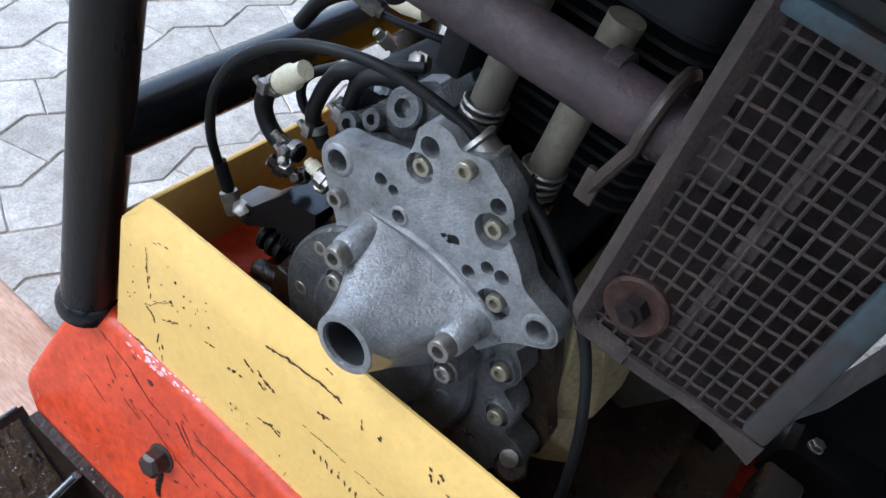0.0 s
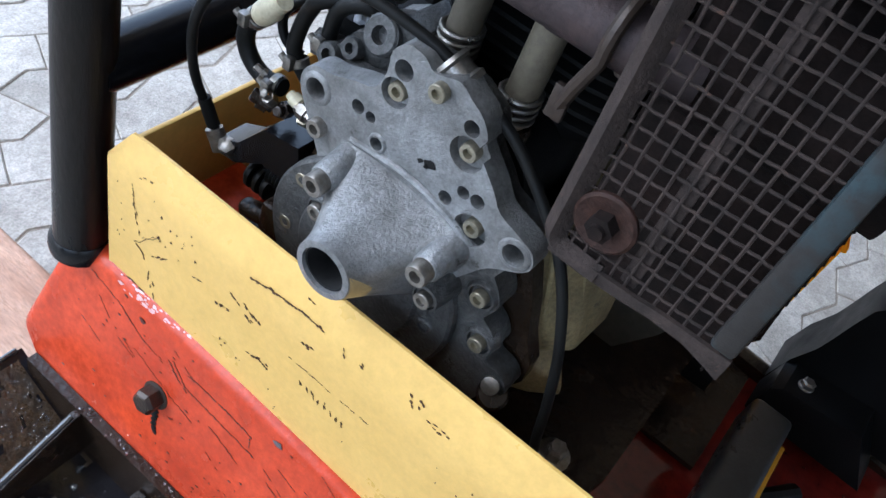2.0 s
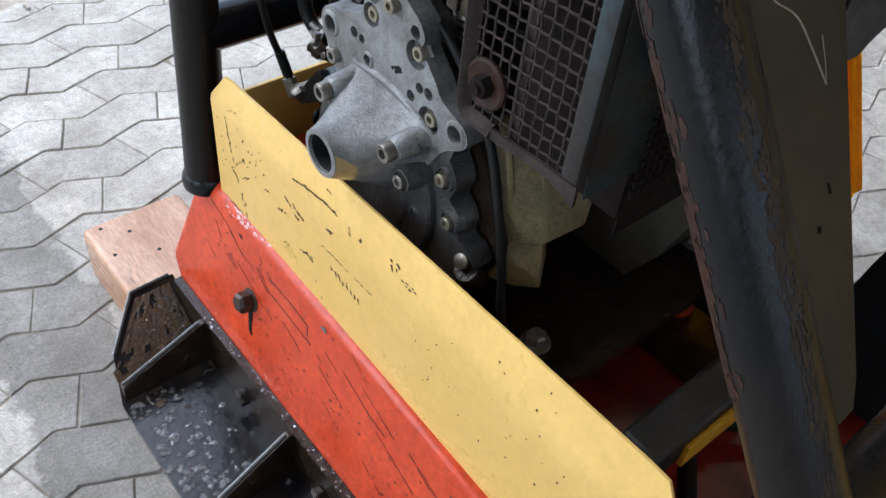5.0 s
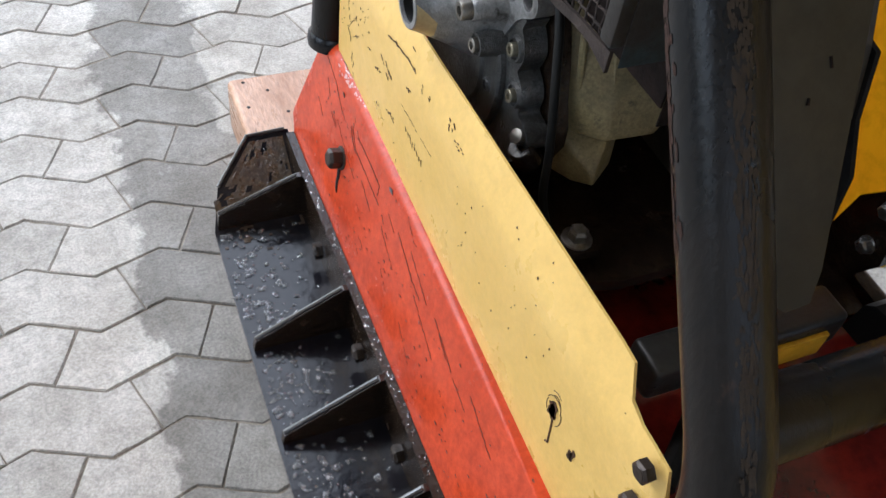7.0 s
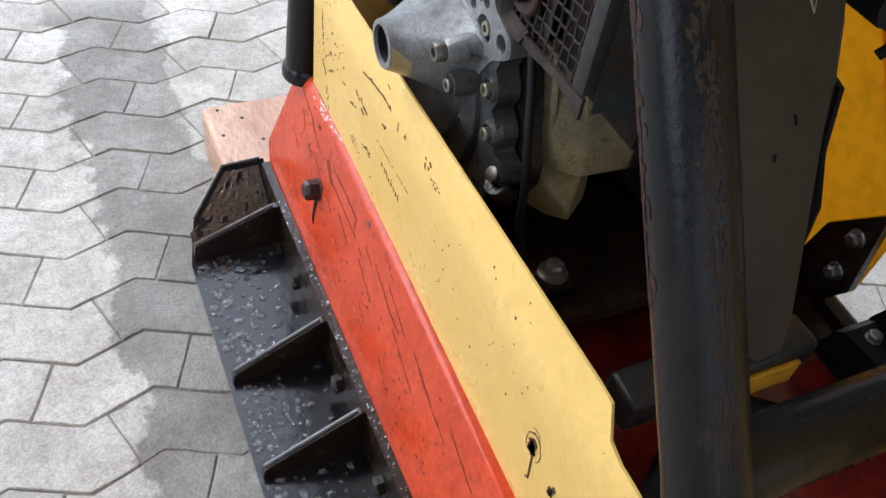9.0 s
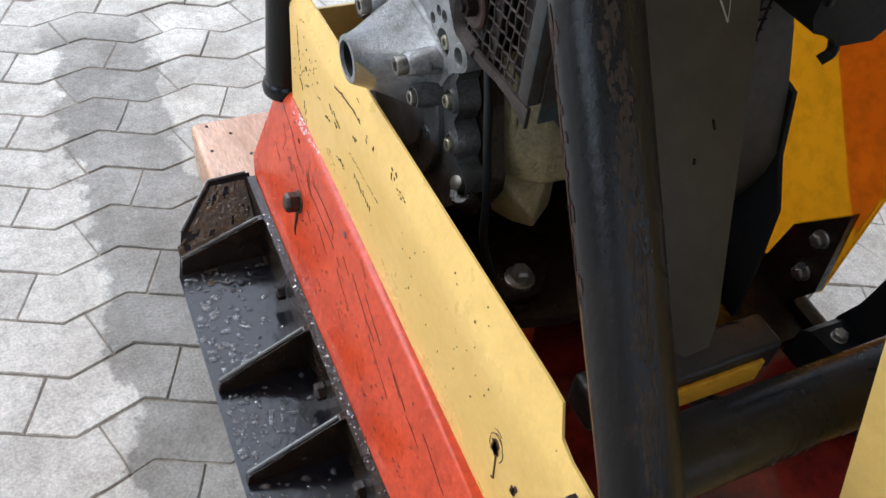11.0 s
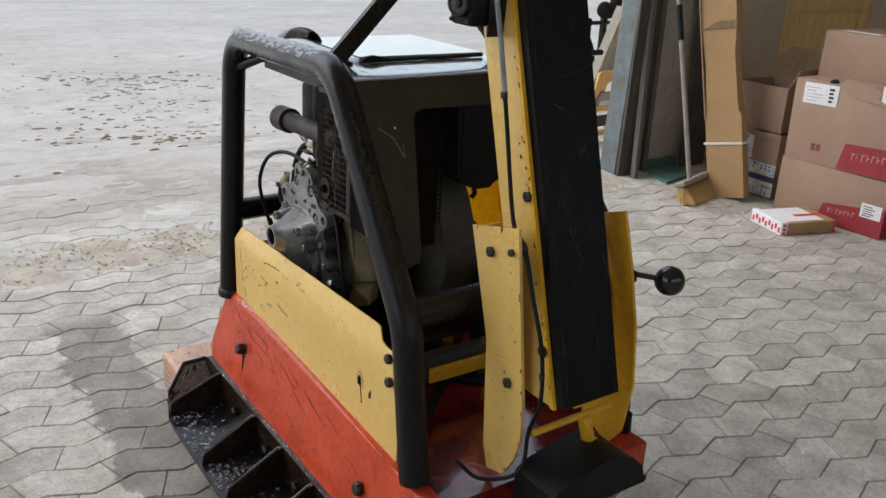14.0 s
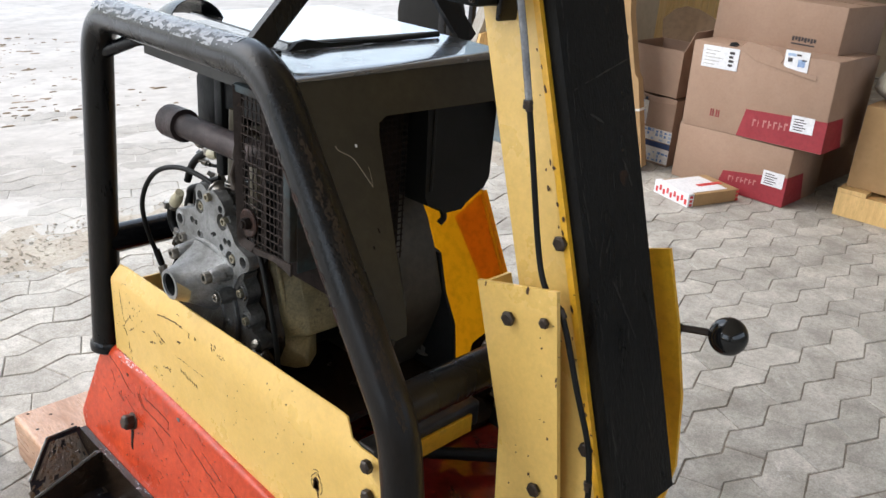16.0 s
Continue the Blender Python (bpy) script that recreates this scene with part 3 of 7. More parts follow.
part("bolt", hexbolt((red_x(0.298), -0.40, 0.27), (-1, 0, 0.2), 0.024, 0.017, 0.016), BOLT, red_left)

# yellow side panels: upright sheet, top strip bent inwards, stepped rear end


def panel_x(z):
    return 0.0 if z < 0.535 else 0.016 * (z - 0.535) / 0.045


def yellow_panel(flip):
    bm = BM()
    N = 40
    cols = []
    for i in range(N + 1):
        t = i / N
        y = 0.268 + (-0.468 - 0.268) * t
        low = 0.392 - 0.040 * t
        top = 0.566 + 0.016 * t
        if y > 0.243:
            top = 0.535 + 0.031 * math.sqrt(max(0, 1 - ((y - 0.243) / 0.025) ** 2))
        if y < -0.372:
            k = min(1, (-0.372 - y) / 0.03)
            top = 0.580 - 0.024 * (3 * k * k - 2 * k ** 3)
        if y < -0.445:
            top = 0.53 + 0.026 * math.sqrt(max(0, 1 - ((-0.445 - y) / 0.023) ** 2))
        cols.append([(panel_x(z), y, z) for z in (low, low + 0.04, 0.5, 0.531, 0.54, (0.54 + top) / 2 if top > 0.54 else 0.54, top)])
    for side in (0, 0.0025):
        grid = [[bm.verts.new((mirror(x + side) if flip else x + side, y, min(z, c[-1][2]))) for x, y, z in c] for c in cols]
        for a, b in zip(grid, grid[1:]):
            for j in range(6):
                bm.faces.new((a[j], a[j + 1], b[j + 1], b[j]))
        if side == 0:
            first = grid
    for a0, a1, b0, b1 in zip(first, first[1:], grid, grid[1:]):
        bm.faces.new((a0[6], a1[6], b1[6], b0[6]))
        bm.faces.new((a0[0], b0[0], b1[0], a1[0]))
    for k in (0, -1):
        for j in range(6):
            bm.faces.new((first[k][j], grid[k][j], grid[k][j + 1], first[k][j + 1]))
    return bm


panel_left = part("side_panel", yellow_panel(False), YELLOW, machine, "scuffed pale yellow side panel")


def stroke(bm, pts, w, gap=0.12, jitter=0.0008, surface=panel_x):
    """A ragged scratch through the paint along (y, z) points of an upright face."""
    P = [Vector((0, y, z)) for y, z in pts]
    for a, b in zip(P, P[1:]):
        d = b - a
        n = max(2, int(d.length / 0.0028))
        for k in range(n + 1):
            if rng.random() < gap:
                continue
            q = a.lerp(b, k / n) + Vector((0, rng.gauss(0, jitter), rng.gauss(0, jitter)))
            u = d.normalized()
            blot(bm, (surface(q.z) - 0.0003, q.y, q.z), u, Vector((1, 0, 0)).cross(u), 0.0024, w * rng.uniform(0.35, 1.1), rng, 7, normal=(-1, 0, 0), thick=0.0004)


bm = BM()
stroke(bm, [(0.096, 0.533), (0.076, 0.538), (0.057, 0.539), (0.041, 0.541), (0.022, 0.540)], 0.0016, 0.0, 0.0003)
for pts, w in (([(0.236, 0.522), (0.233, 0.500), (0.229, 0.480), (0.226, 0.469)], 0.0005), ([(0.231, 0.454), (0.219, 0.468), (0.202, 0.485)], 0.0005), ([(0.229, 0.452), (0.222, 0.448), (0.219, 0.442)], 0.0009), ([(0.208, 0.456), (0.193, 0.465)], 0.0011),
               ([(0.227, 0.538), (0.217, 0.541)], 0.0010), ([(0.208, 0.417), (0.205, 0.398)], 0.0009), ([(0.213, 0.427), (0.210, 0.411)], 0.0007), ([(0.158, 0.474), (0.148, 0.478)], 0.0009)):
    stroke(bm, pts, w)
for pts, w in (([(0.128, 0.468), (0.115, 0.473)], 0.0019), ([(0.1145, 0.496), (0.105, 0.490)], 0.0013), ([(0.097, 0.496), (0.081, 0.489)], 0.0019), ([(0.100, 0.484), (0.088, 0.482)], 0.0013), ([(0.086, 0.438), (0.072, 0.4435), (0.062, 0.441)], 0.0015), ([(0.034, 0.512), (0.025, 0.512)], 0.0018),
               ([(-0.064, 0.546), (-0.068, 0.540)], 0.0017), ([(-0.072, 0.549), (-0.075, 0.543)], 0.0016), ([(-0.086, 0.538), (-0.103, 0.540)], 0.0009), ([(0.048, 0.556), (0.039, 0.555)], 0.0020), ([(-0.003, 0.538), (-0.0045, 0.535)], 0.0010), ([(-0.0185, 0.540), (-0.0205, 0.5385)], 0.0012)):
    stroke(bm, pts, w, 0.1, 0.0012)
stroke(bm, [(0.043, 0.480), (-0.04, 0.482)], 0.00028, 0.5, 0.0004)
for k in range(8):
    y, z = 0.0275 - 0.0068 * k, 0.461 - 0.0009 * k + rng.gauss(0, 0.0008)
    stroke(bm, [(y, z), (y - 0.0012, z - 0.003)], 0.0007, 0)
for cy, cz, n, sy, sz, r in ((0.190, 0.482, 5, 0.016, 0.012, 0.0011), (0.205, 0.515, 5, 0.014, 0.014, 0.0010), (0.165, 0.50, 6, 0.016, 0.022, 0.0009), (0.250, 0.48, 6, 0.008, 0.05, 0.0007), (-0.372, 0.448, 5, 0.003, 0.007, 0.0034), (-0.30, 0.50, 4, 0.03, 0.03, 0.0010),
                             (-0.2, 0.47, 14, 0.09, 0.05, 0.0009), (-0.12, 0.44, 8, 0.05, 0.04, 0.0008), (0.08, 0.41, 8, 0.06, 0.02, 0.0008), (-0.25, 0.552, 6, 0.09, 0.012, 0.0010)):
    for k in range(n):
        r2 = r * rng.uniform(0.45, 1.2)
        y, z = cy + rng.gauss(0, sy * 0.6), min(0.565, max(0.38, cz + rng.gauss(0, sz * 0.6)))
        blot(bm, (panel_x(z) - 0.0003, y, z), (0, 1, 0), (0, 0, 1), r2 * rng.uniform(0.5, 1.3), r2 * rng.uniform(0.8, 1.8), rng, normal=(-1, 0, 0))
part("paint_chip", bm, CHIP, panel_left, "dark chips and one long scratch")["kind"] = "stuff"
bm = BM()
for pts, w in (([(0.160, 0.357), (0.138, 0.339), (0.108, 0.3365), (0.074, 0.334), (0.044, 0.332)], 0.0011), ([(0.163, 0.352), (0.150, 0.341), (0.135, 0.335)], 0.0016), ([(0.137, 0.356), (0.105, 0.3555), (0.076, 0.354), (0.054, 0.351), (0.052, 0.340)], 0.0013),
               ([(0.227, 0.360), (0.198, 0.348), (0.172, 0.345)], 0.0005), ([(0.278, 0.375), (0.234, 0.365), (0.216, 0.356)], 0.0008), ([(0.262, 0.352), (0.247, 0.340)], 0.0005), ([(0.205, 0.330), (0.150, 0.312), (0.120, 0.306)], 0.0004), ([(0.098, 0.320), (0.060, 0.309)], 0.0005),
               ([(-0.02, 0.345), (-0.075, 0.328), (-0.10, 0.324)], 0.0010), ([(-0.055, 0.352), (-0.115, 0.334)], 0.0008), ([(-0.09, 0.318), (-0.16, 0.296)], 0.0007), ([(-0.14, 0.338), (-0.21, 0.318), (-0.24, 0.313)], 0.0010), ([(0.02, 0.316), (-0.03, 0.300)], 0.0005), ([(-0.24, 0.335), (-0.30, 0.32)], 0.0007)):
    stroke(bm, pts, w, 0.10, 0.0005, red_x)
part("scratch", bm, SCRATCHED, red_left, "long dark scratches")["kind"] = "stuff"
# grease along the red shoulder
bm = BM()
for k in range(150):
    y = rng.uniform(-0.45, 0.26)
    z = 0.3925 - 0.040 * (0.268 - y) / 0.736 + abs(rng.gauss(0, 0.0018))
    blot(bm, (-0.0003, y, z), (0, 1, 0.05), (0, 0, 1), rng.uniform(0.001, 0.006), rng.uniform(0.0004, 0.0014), rng, 7, normal=(-1, 0, 0))
part("grime_line", bm, CHIP, panel_left)["kind"] = "stuff"
bm = BM()
for k in range(10):
    blot(bm, (-0.0004, -0.335 + rng.gauss(0, 0.002), 0.454 + rng.gauss(0, 0.0045)), (0, 1, 0), (0, 0, 1), 0.0048, 0.0056, rng, normal=(-1, 0, 0))
for a0, a1, ra, rb in ((20, 130, 0.013, 0.017), (40, 160, 0.010, 0.020), (150, 230, 0.012, 0.016), (-40, 30, 0.012, 0.013), (60, 110, 0.016, 0.024)):
    arc = [(-0.335 + ra * math.cos(radians(a)), 0.454 + rb * math.sin(radians(a))) for a in range(a0, a1 + 1, 15)]
    sweep(bm, [(-0.0002, y, z) for y, z in arc], 0.00045, 5)
sweep(bm, [(-0.0004, -0.337, 0.448), (-0.0004, -0.3395, 0.432), (-0.0004, -0.342, 0.413), (-0.0004, -0.3385, 0.411)], 0.0010, 5)
part("rust_stain", bm, CHIP, panel_left, "dark brown stain with scratched rings and a drip")
for y, z in ((-0.4416, 0.5502), (-0.4448, 0.5068)):
    part("bolt", hexbolt((0, y, z), (-1, 0, 0), 0.0165, 0.009, 0.0), BOLT, panel_left)
bm = BM()
box(bm, (0.004, 0.288, 0.375), (mirror(0.004), 0.294, 0.508), 0.0015)
part("front_panel", bm, YELLOW, machine, "yellow front panel")

# right guard, brighter yellow, rising higher than the left one
bm = BM()
prism(bm, [(-0.266, 0.557), (-0.175, 0.738), (-0.02, 0.76), (0.25, 0.70), (0.27, 0.40), (-0.10, 0.36), (-0.261, 0.398)], "x", 0.466, 0.472, 0.0015)
guard = part("side_guard", bm, GUARD, machine, "bright yellow right side guard")
bm = BM()
prism(bm, [(-0.270, 0.558), (-0.179, 0.741), (-0.175, 0.7385), (-0.2662, 0.556)], "x", 0.4625, 0.4735, 0.001)
part("flange", bm, GUARD, guard)
bm = BM()
prism(bm, [(-0.120, 0.675), (-0.176, 0.735), (-0.264, 0.557), (-0.262, 0.50), (-0.229, 0.535), (-0.188, 0.587)], "x", 0.4618, 0.4658, 0.002)
part("stiffening_fold", bm, GUARD, guard)
bm = BM()
prism(bm, [(-0.200, 0.458), (-0.255, 0.524), (-0.266, 0.41), (-0.23, 0.345), (-0.185, 0.38)], "x", 0.450, 0.4612, 0.002)
br = part("guard_bracket", bm, OILY, machine, "black steel bracket with two bolts")
for y, z in ((-0.239, 0.472), (-0.240, 0.419)):
    part("bolt", hexbolt((0.450, y, z), (-1, 0, 0), 0.016, 0.009, 0.011), STEEL, br)

# protective tube frame
R = 0.0262


def hoop(flip):
    high, back = (0.045, 0.0355) if flip else (0.0, 0.0)
    line = [(0.001, 0.311, 0.372), (0.0345, 0.3135, 0.988 - high), (0.018, -0.203 - back, 0.998 - high), (-0.004, -0.494, 0.630), (-0.003, -0.532, 0.36)]
    return fillet([(mirror(x) if flip else x, y, z) for x, y, z in line], [0.085, 0.115, 0.14], 10)


hoop_left = part("tube_hoop", (lambda b: (sweep(b, hoop(False), R, 24), b)[1])(BM()), WORN_BLACK, machine, "worn black tube frame with rust")
hoop_right = part("tube_hoop", (lambda b: (sweep(b, hoop(True), R, 16), b)[1])(BM()), WORN_BLACK, machine)
bm = BM()
sweep(bm, [(0.016, 0.311, 0.588), (mirror(0.016), 0.311, 0.588)], 0.0265, 20)
part("cross_tube", bm, BLACK, machine, "glossy black cross tube")
bm = BM()
sweep(bm, [(0.004, -0.468, 0.640), (mirror(0.004), -0.468, 0.640)], 0.0262, 20)
part("cross_tube", bm, WORN_BLACK, machine)
bm = BM()
sweep(bm, [(0.035, 0.295, 0.925), (0.06, 0.23, 0.955), (mirror(0.06), 0.23, 0.955), (mirror(0.035), 0.295, 0.925)], 0.012, 12)
part("top_stay", bm, BLACK, machine)
for x in (0.0015, mirror(0.0015)):
    bm = BM()
    lathe(bm, (x, 0.311, 0.372), (0.05, 0.005, 1), [(0.002, 0.0300), (0.010, 0.0312), (0.017, 0.0302), (0.022, 0.0270)], 24)
    part("weld_collar", bm, BLACK, hoop_left if x < MID else hoop_right)
# pale film over the top run's upper side: flaked primer plus painted sky sheen
bm = BM()
NY, NA = 150, 26
film = []
for i in range(NY + 1):
    y = 0.275 - 0.43 * i / NY
    t = (0.3135 - y) / 0.5165
    c = Vector((0.0345 - 0.0165 * t, y, 0.988 + 0.010 * t))
    film.append([bm.verts.new(c + Vector((math.cos(a), 0, math.sin(a))) * (R + 0.00012)) for a in (radians(48 + 112 * k / NA) for k in range(NA + 1))])
for i in range(NY):
    for k in range(NA):
        u = (i / NY, k / NA)
        edge = abs(u[1] - 0.5) * 1.15 + 0.10 * max(0, u[0] - 0.75) * 8 + 0.10 * max(0, 0.08 - u[0]) * 10
        if noise.noise((i * 0.16, k * 0.34, 3.0)) * 0.7 + 0.35 * noise.noise((i * 0.5, k * 0.9, 9.0)) + 0.40 > edge:
            bm.faces.new((film[i][k], film[i][k + 1], film[i + 1][k + 1], film[i + 1][k]))
bmesh.ops.delete(bm, geom=[v for v in bm.verts if not v.link_faces], context="VERTS")
part("flaked_film", bm, FLAKE, hoop_left, "pale film of flaked paint and painted sky sheen")["kind"] = "stuff"

# rust along the rear run of the left tube
H0, H1 = Vector((0.018, -0.203, 0.998)), Vector((-0.004, -0.494, 0.630))
HD = (H1 - H0).normalized()
for stain, material, rows in (("rust_stain", RUST_RED, ((207, 0.22, 0.70, 0.010), (214, 0.46, 0.66, 0.008))), ("rust_streak", OCHRE, ((112, 0.20, 1.0, 0.0046), (104, 0.25, 1.0, 0.005), (96, 0.4, 0.9, 0.004)))):
    bm = BM()
    for ang, t0, t1, wid in rows:
        side = Vector((1, 0, 0)) - HD * HD.x
        side.normalize()
        up = side.cross(HD) * -1
        up = up if up.z > 0 else -up
        for k in range(150 if material == RUST_RED else 300):
            t = rng.uniform(t0, t1)
            if noise.noise((t * 16, ang, 0.0)) < rng.uniform(-0.55, 0.1):
                continue
            a = radians(ang + rng.gauss(0, 9 if material == RUST_RED else 4) + 8 * noise.noise((t * 9, 4.0, ang)))
            nn = side * math.cos(a) + up * math.sin(a)
            r = wid * rng.uniform(0.05, 0.32)
            blot(bm, H0.lerp(H1, t) + nn * (R + 0.0001), HD, HD.cross(nn), r * rng.uniform(1.5, 4.5), r, rng, normal=nn, thick=0.0001)
    part(stain, bm, material, hoop_left, "long rust stain" if material == RUST_RED else "")["kind"] = "stuff"

# rear cross beam
bm = BM()
box(bm, (0.108, -0.330, 0.404), (0.335, -0.286, 0.450), 0.007, None, 4)
beam = part("cross_beam", bm, BEAM, machine, "scuffed grey steel cross beam")
bm = BM()
box(bm, (0.155, -0.336, 0.404), (0.31, -0.3303, 0.436), 0.001)
part("face_plate", bm, YELLOW_DEEP, beam)
for x in (0.11, mirror(0.11)):
    bm = BM()
    lathe(bm, (x, -0.17, 0.345), (0, 0, 1), [(0, 0.026), (0.03, 0.03), (0.06, 0.026), (0.075, 0.022)], 20)
    mount = part("engine_mount", bm, RED, machine, "red engine mount")
    part("bolt", hexbolt((x, -0.167, 0.457), (0, 0, 1), 0.018, 0.012, 0.016), STEEL, mount)
bm = BM()
prism(bm, [(0.08, -0.20), (0.14, -0.215), (mirror(0.14), -0.215), (mirror(0.08), -0.20), (mirror(0.08), 0.2), (0.08, 0.2)], "z", 0.422, 0.436, 0.003)
part("engine_plate", bm, OILY, machine, "oily engine bed plate")
bm = BM()
prism(bm, [(0.086, -0.184), (0.126, -0.186), (0.150, -0.160), (0.152, -0.09), (0.086, -0.09)], "z", 0.446, 0.456, 0.003)
lathe(bm, (0.136, -0.150, 0.4555), (0, 0, 1), [(0, 0.0085), (0.0012, 0.0085), (0.0006, 0.006)], 14)
part("mount_bracket", bm, OILY, machine, "grimy mounting bracket")
bm = BM()
box(bm, (0.085, 0.214, 0.352), (0.165, 0.27, 0.432), 0.005)
part("front_mount", bm, RED, machine, "red front mounting block")
# Added black sheet over the front deck, standing for its shadow and oil.
bm = BM()
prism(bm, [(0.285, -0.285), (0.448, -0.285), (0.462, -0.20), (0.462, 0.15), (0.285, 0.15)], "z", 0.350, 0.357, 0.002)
part("drip_plate", bm, OILY, machine, "added black sheet for the shade and oil on the deck")
bm = BM()
sweep(bm, [(0.10, -0.40, 0.372), (0.22, -0.30, 0.385), (0.33, -0.38, 0.372)], 0.011, 10)
part("hydraulic_pipe", bm, ENGINE_DARK, machine)

# black plastic box on the far rear corner
bm = BM()
prism(bm, [(-0.296, 0.37), (-0.303, 0.412), (-0.315, 0.446), (-0.319, 0.470), (-0.323, 0.500), (-0.328, 0.528), (-0.336, 0.540), (-0.346, 0.545), (-0.350, 0.532), (-0.360, 0.532), (-0.366, 0.552), (-0.380, 0.563), (-0.400, 0.565), (-0.407, 0.550), (-0.417, 0.552), (-0.426, 0.572), (-0.455, 0.580), (-0.468, 0.565), (-0.475, 0.37)], "x", 0.452, 0.525, 0.006)
prism(bm, [(-0.296, 0.36), (-0.302, 0.405), (-0.312, 0.415), (-0.40, 0.425), (-0.44, 0.36)], "x", 0.402, 0.4515, 0.005)
bb = part("corner_box", bm, PLASTIC_DULL, machine, "dull black plastic corner box")
part("bolt", hexbolt((0.425, -0.330, 0.417), (0, 0, 1), 0.014, 0.007, 0.009), STEEL, bb)

# ---------------------------------------------------------------- engine
bm = BM()
prism(bm, rounded(0.17, 0.26, 0.04, 5, 0.045, 0.575), "x", 0.115, 0.34, 0.01, 3)
engine = part("engine", bm, ENGINE_DARK, machine, "grimy single-cylinder diesel engine with bare gear cover")
# cover plate with lobes
COVER = [(0.129, 0.672), (0.131, 0.690), (0.121, 0.701), (0.105, 0.704), (0.086, 0.712), (0.070, 0.718), (0.064, 0.735), (0.064, 0.752), (0.054, 0.763), (0.040, 0.763), (0.030, 0.757), (0.012, 0.763), (0.0, 0.757),
         (-0.012, 0.750), (-0.020, 0.738), (-0.017, 0.728), (-0.026, 0.718), (-0.038, 0.706), (-0.048, 0.694), (-0.066, 0.688), (-0.080, 0.682), (-0.084, 0.670), (-0.077, 0.660), (-0.062, 0.650), (-0.052, 0.640),
         (-0.040, 0.620), (-0.020, 0.590), (0.0, 0.57), (0.06, 0.57), (0.095, 0.60), (0.108, 0.645)]
bm = BM()
ring = [Vector((0, y, z)) for y, z in COVER]
ring = [p for p in spline(ring[-1:] + ring + ring[:1], 3)[3:-4]]
prism(bm, [(p.y, p.z) for p in ring], "x", 0.060, 0.080, 0.0065, 4)
cover = part("cover_plate", bm, ALU, engine, "bare cast aluminium cover plate full of bolt holes")
bm = BM()
mid_p = Vector((0, 0.026, 0.655))
inner = [mid_p + (p - mid_p) * (0.90 + 0.03 * noise.noise((p.y * 40, p.z * 40, 0))) for p in ring]
prism(bm, [(p.y, p.z) for p in inner], "x", 0.0805, 0.099, 0.003, 2)
part("cover_casting", bm, ALU_MID, engine, "oily grey casting behind the cover")
# lower cover with a scalloped edge, its flange and the round inspection disc
LOWER = [(-0.058, 0.655), (-0.063, 0.640), (-0.071, 0.630), (-0.076, 0.617), (-0.072, 0.604), (-0.070, 0.597), (-0.080, 0.590), (-0.0875, 0.578), (-0.086, 0.566), (-0.088, 0.559), (-0.102, 0.556), (-0.111, 0.546), (-0.108, 0.534), (-0.097, 0.527),
         (-0.088, 0.505), (-0.06, 0.475), (0.0, 0.455), (0.06, 0.455), (0.108, 0.48), (0.121, 0.50), (0.119, 0.515), (0.126, 0.53), (0.132, 0.545), (0.126, 0.558), (0.119, 0.57), (0.123, 0.59), (0.112, 0.612), (0.095, 0.64), (0.05, 0.66)]
bm = BM()
ring = [Vector((0, y, z)) for y, z in LOWER]
ring = spline(ring[-1:] + ring + ring[:1], 3)[3:-4]
prism(bm, [(p.y, p.z) for p in ring], "x", 0.0625, 0.086, 0.005, 3)
lower = part("lower_cover", bm, ALU_MID, engine, "oily grey lower cover with a scalloped edge")
bm = BM()
prism(bm, [(-0.066, 0.66), (-0.080, 0.64), (-0.092, 0.61), (-0.101, 0.58), (-0.113, 0.556), (-0.114, 0.535), (-0.100, 0.505), (-0.065, 0.465), (0.0, 0.445), (0.07, 0.448), (0.12, 0.475), (0.136, 0.53), (0.134, 0.58), (0.12, 0.62), (0.10, 0.65)], "x", 0.0885, 0.104, 0.003)
part("cover_flange", bm, OILY, engine, "black oily flange")
bm = BM()
lathe(bm, (0.064, 0.040, 0.558), (-1, 0, 0), [(0, 0.094), (0.007, 0.0935), (0.0095, 0.091), (0.0095, 0.062), (0.0125, 0.059), (0.013, 0.03)], 56)
disc = part("inspection_disc", bm, ALU_MID, lower, "round grey inspection disc")
for y, z, r in ((-0.008, 0.5706, 0.0052), (-0.032, 0.556, 0.0048), (-0.010, 0.5215, 0.0046), (0.02, 0.50, 0.0046), (0.065, 0.485, 0.0046)):
    bm = BM()
    lathe(bm, (0.0546, y, z), (-1, 0, 0), [(0, r * 1.7), (0.0012, r * 1.6), (0.0022, r * 1.25), (0.0022, r), (-0.006, r * 0.96), (-0.0062, 0.0)], 18, True, False)
    hole = part("bolt_hole", bm, ALU_MID, disc)
    # Black disc at the bottom paints the hole's shade.
    bm = BM()
    lathe(bm, (0.0600, y, z), (-1, 0, 0), [(0, r * 0.9), (0.0012, r * 0.85)], 14)
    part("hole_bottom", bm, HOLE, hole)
for y, z, r in ((-0.0615, 0.6178, 0.0115), (-0.0752, 0.5755, 0.0115), (0.116, 0.5450, 0.010), (0.108, 0.60, 0.010)):
    bm = BM()
    lathe(bm, (0.070, y, z), (-1, 0, 0), [(0, r * 1.25), (0.0095, r * 1.12), (0.0115, r), (0.0115, r * 0.86), (0.0085, r * 0.80), (0.0085, 0.002)], 20, True, False)
    part("screw_boss", bm, ALU_MID, lower)
    part("cap_screw", capscrew((0.0600, y, z), (-1, 0, 0), 0.0068, 0.006), BRASS, lower)
# horn-shaped shaft guard with two eared feet
GUARD_AT, TIP = Vector((0.022, 0.601)), Vector((0.028, 0.618))


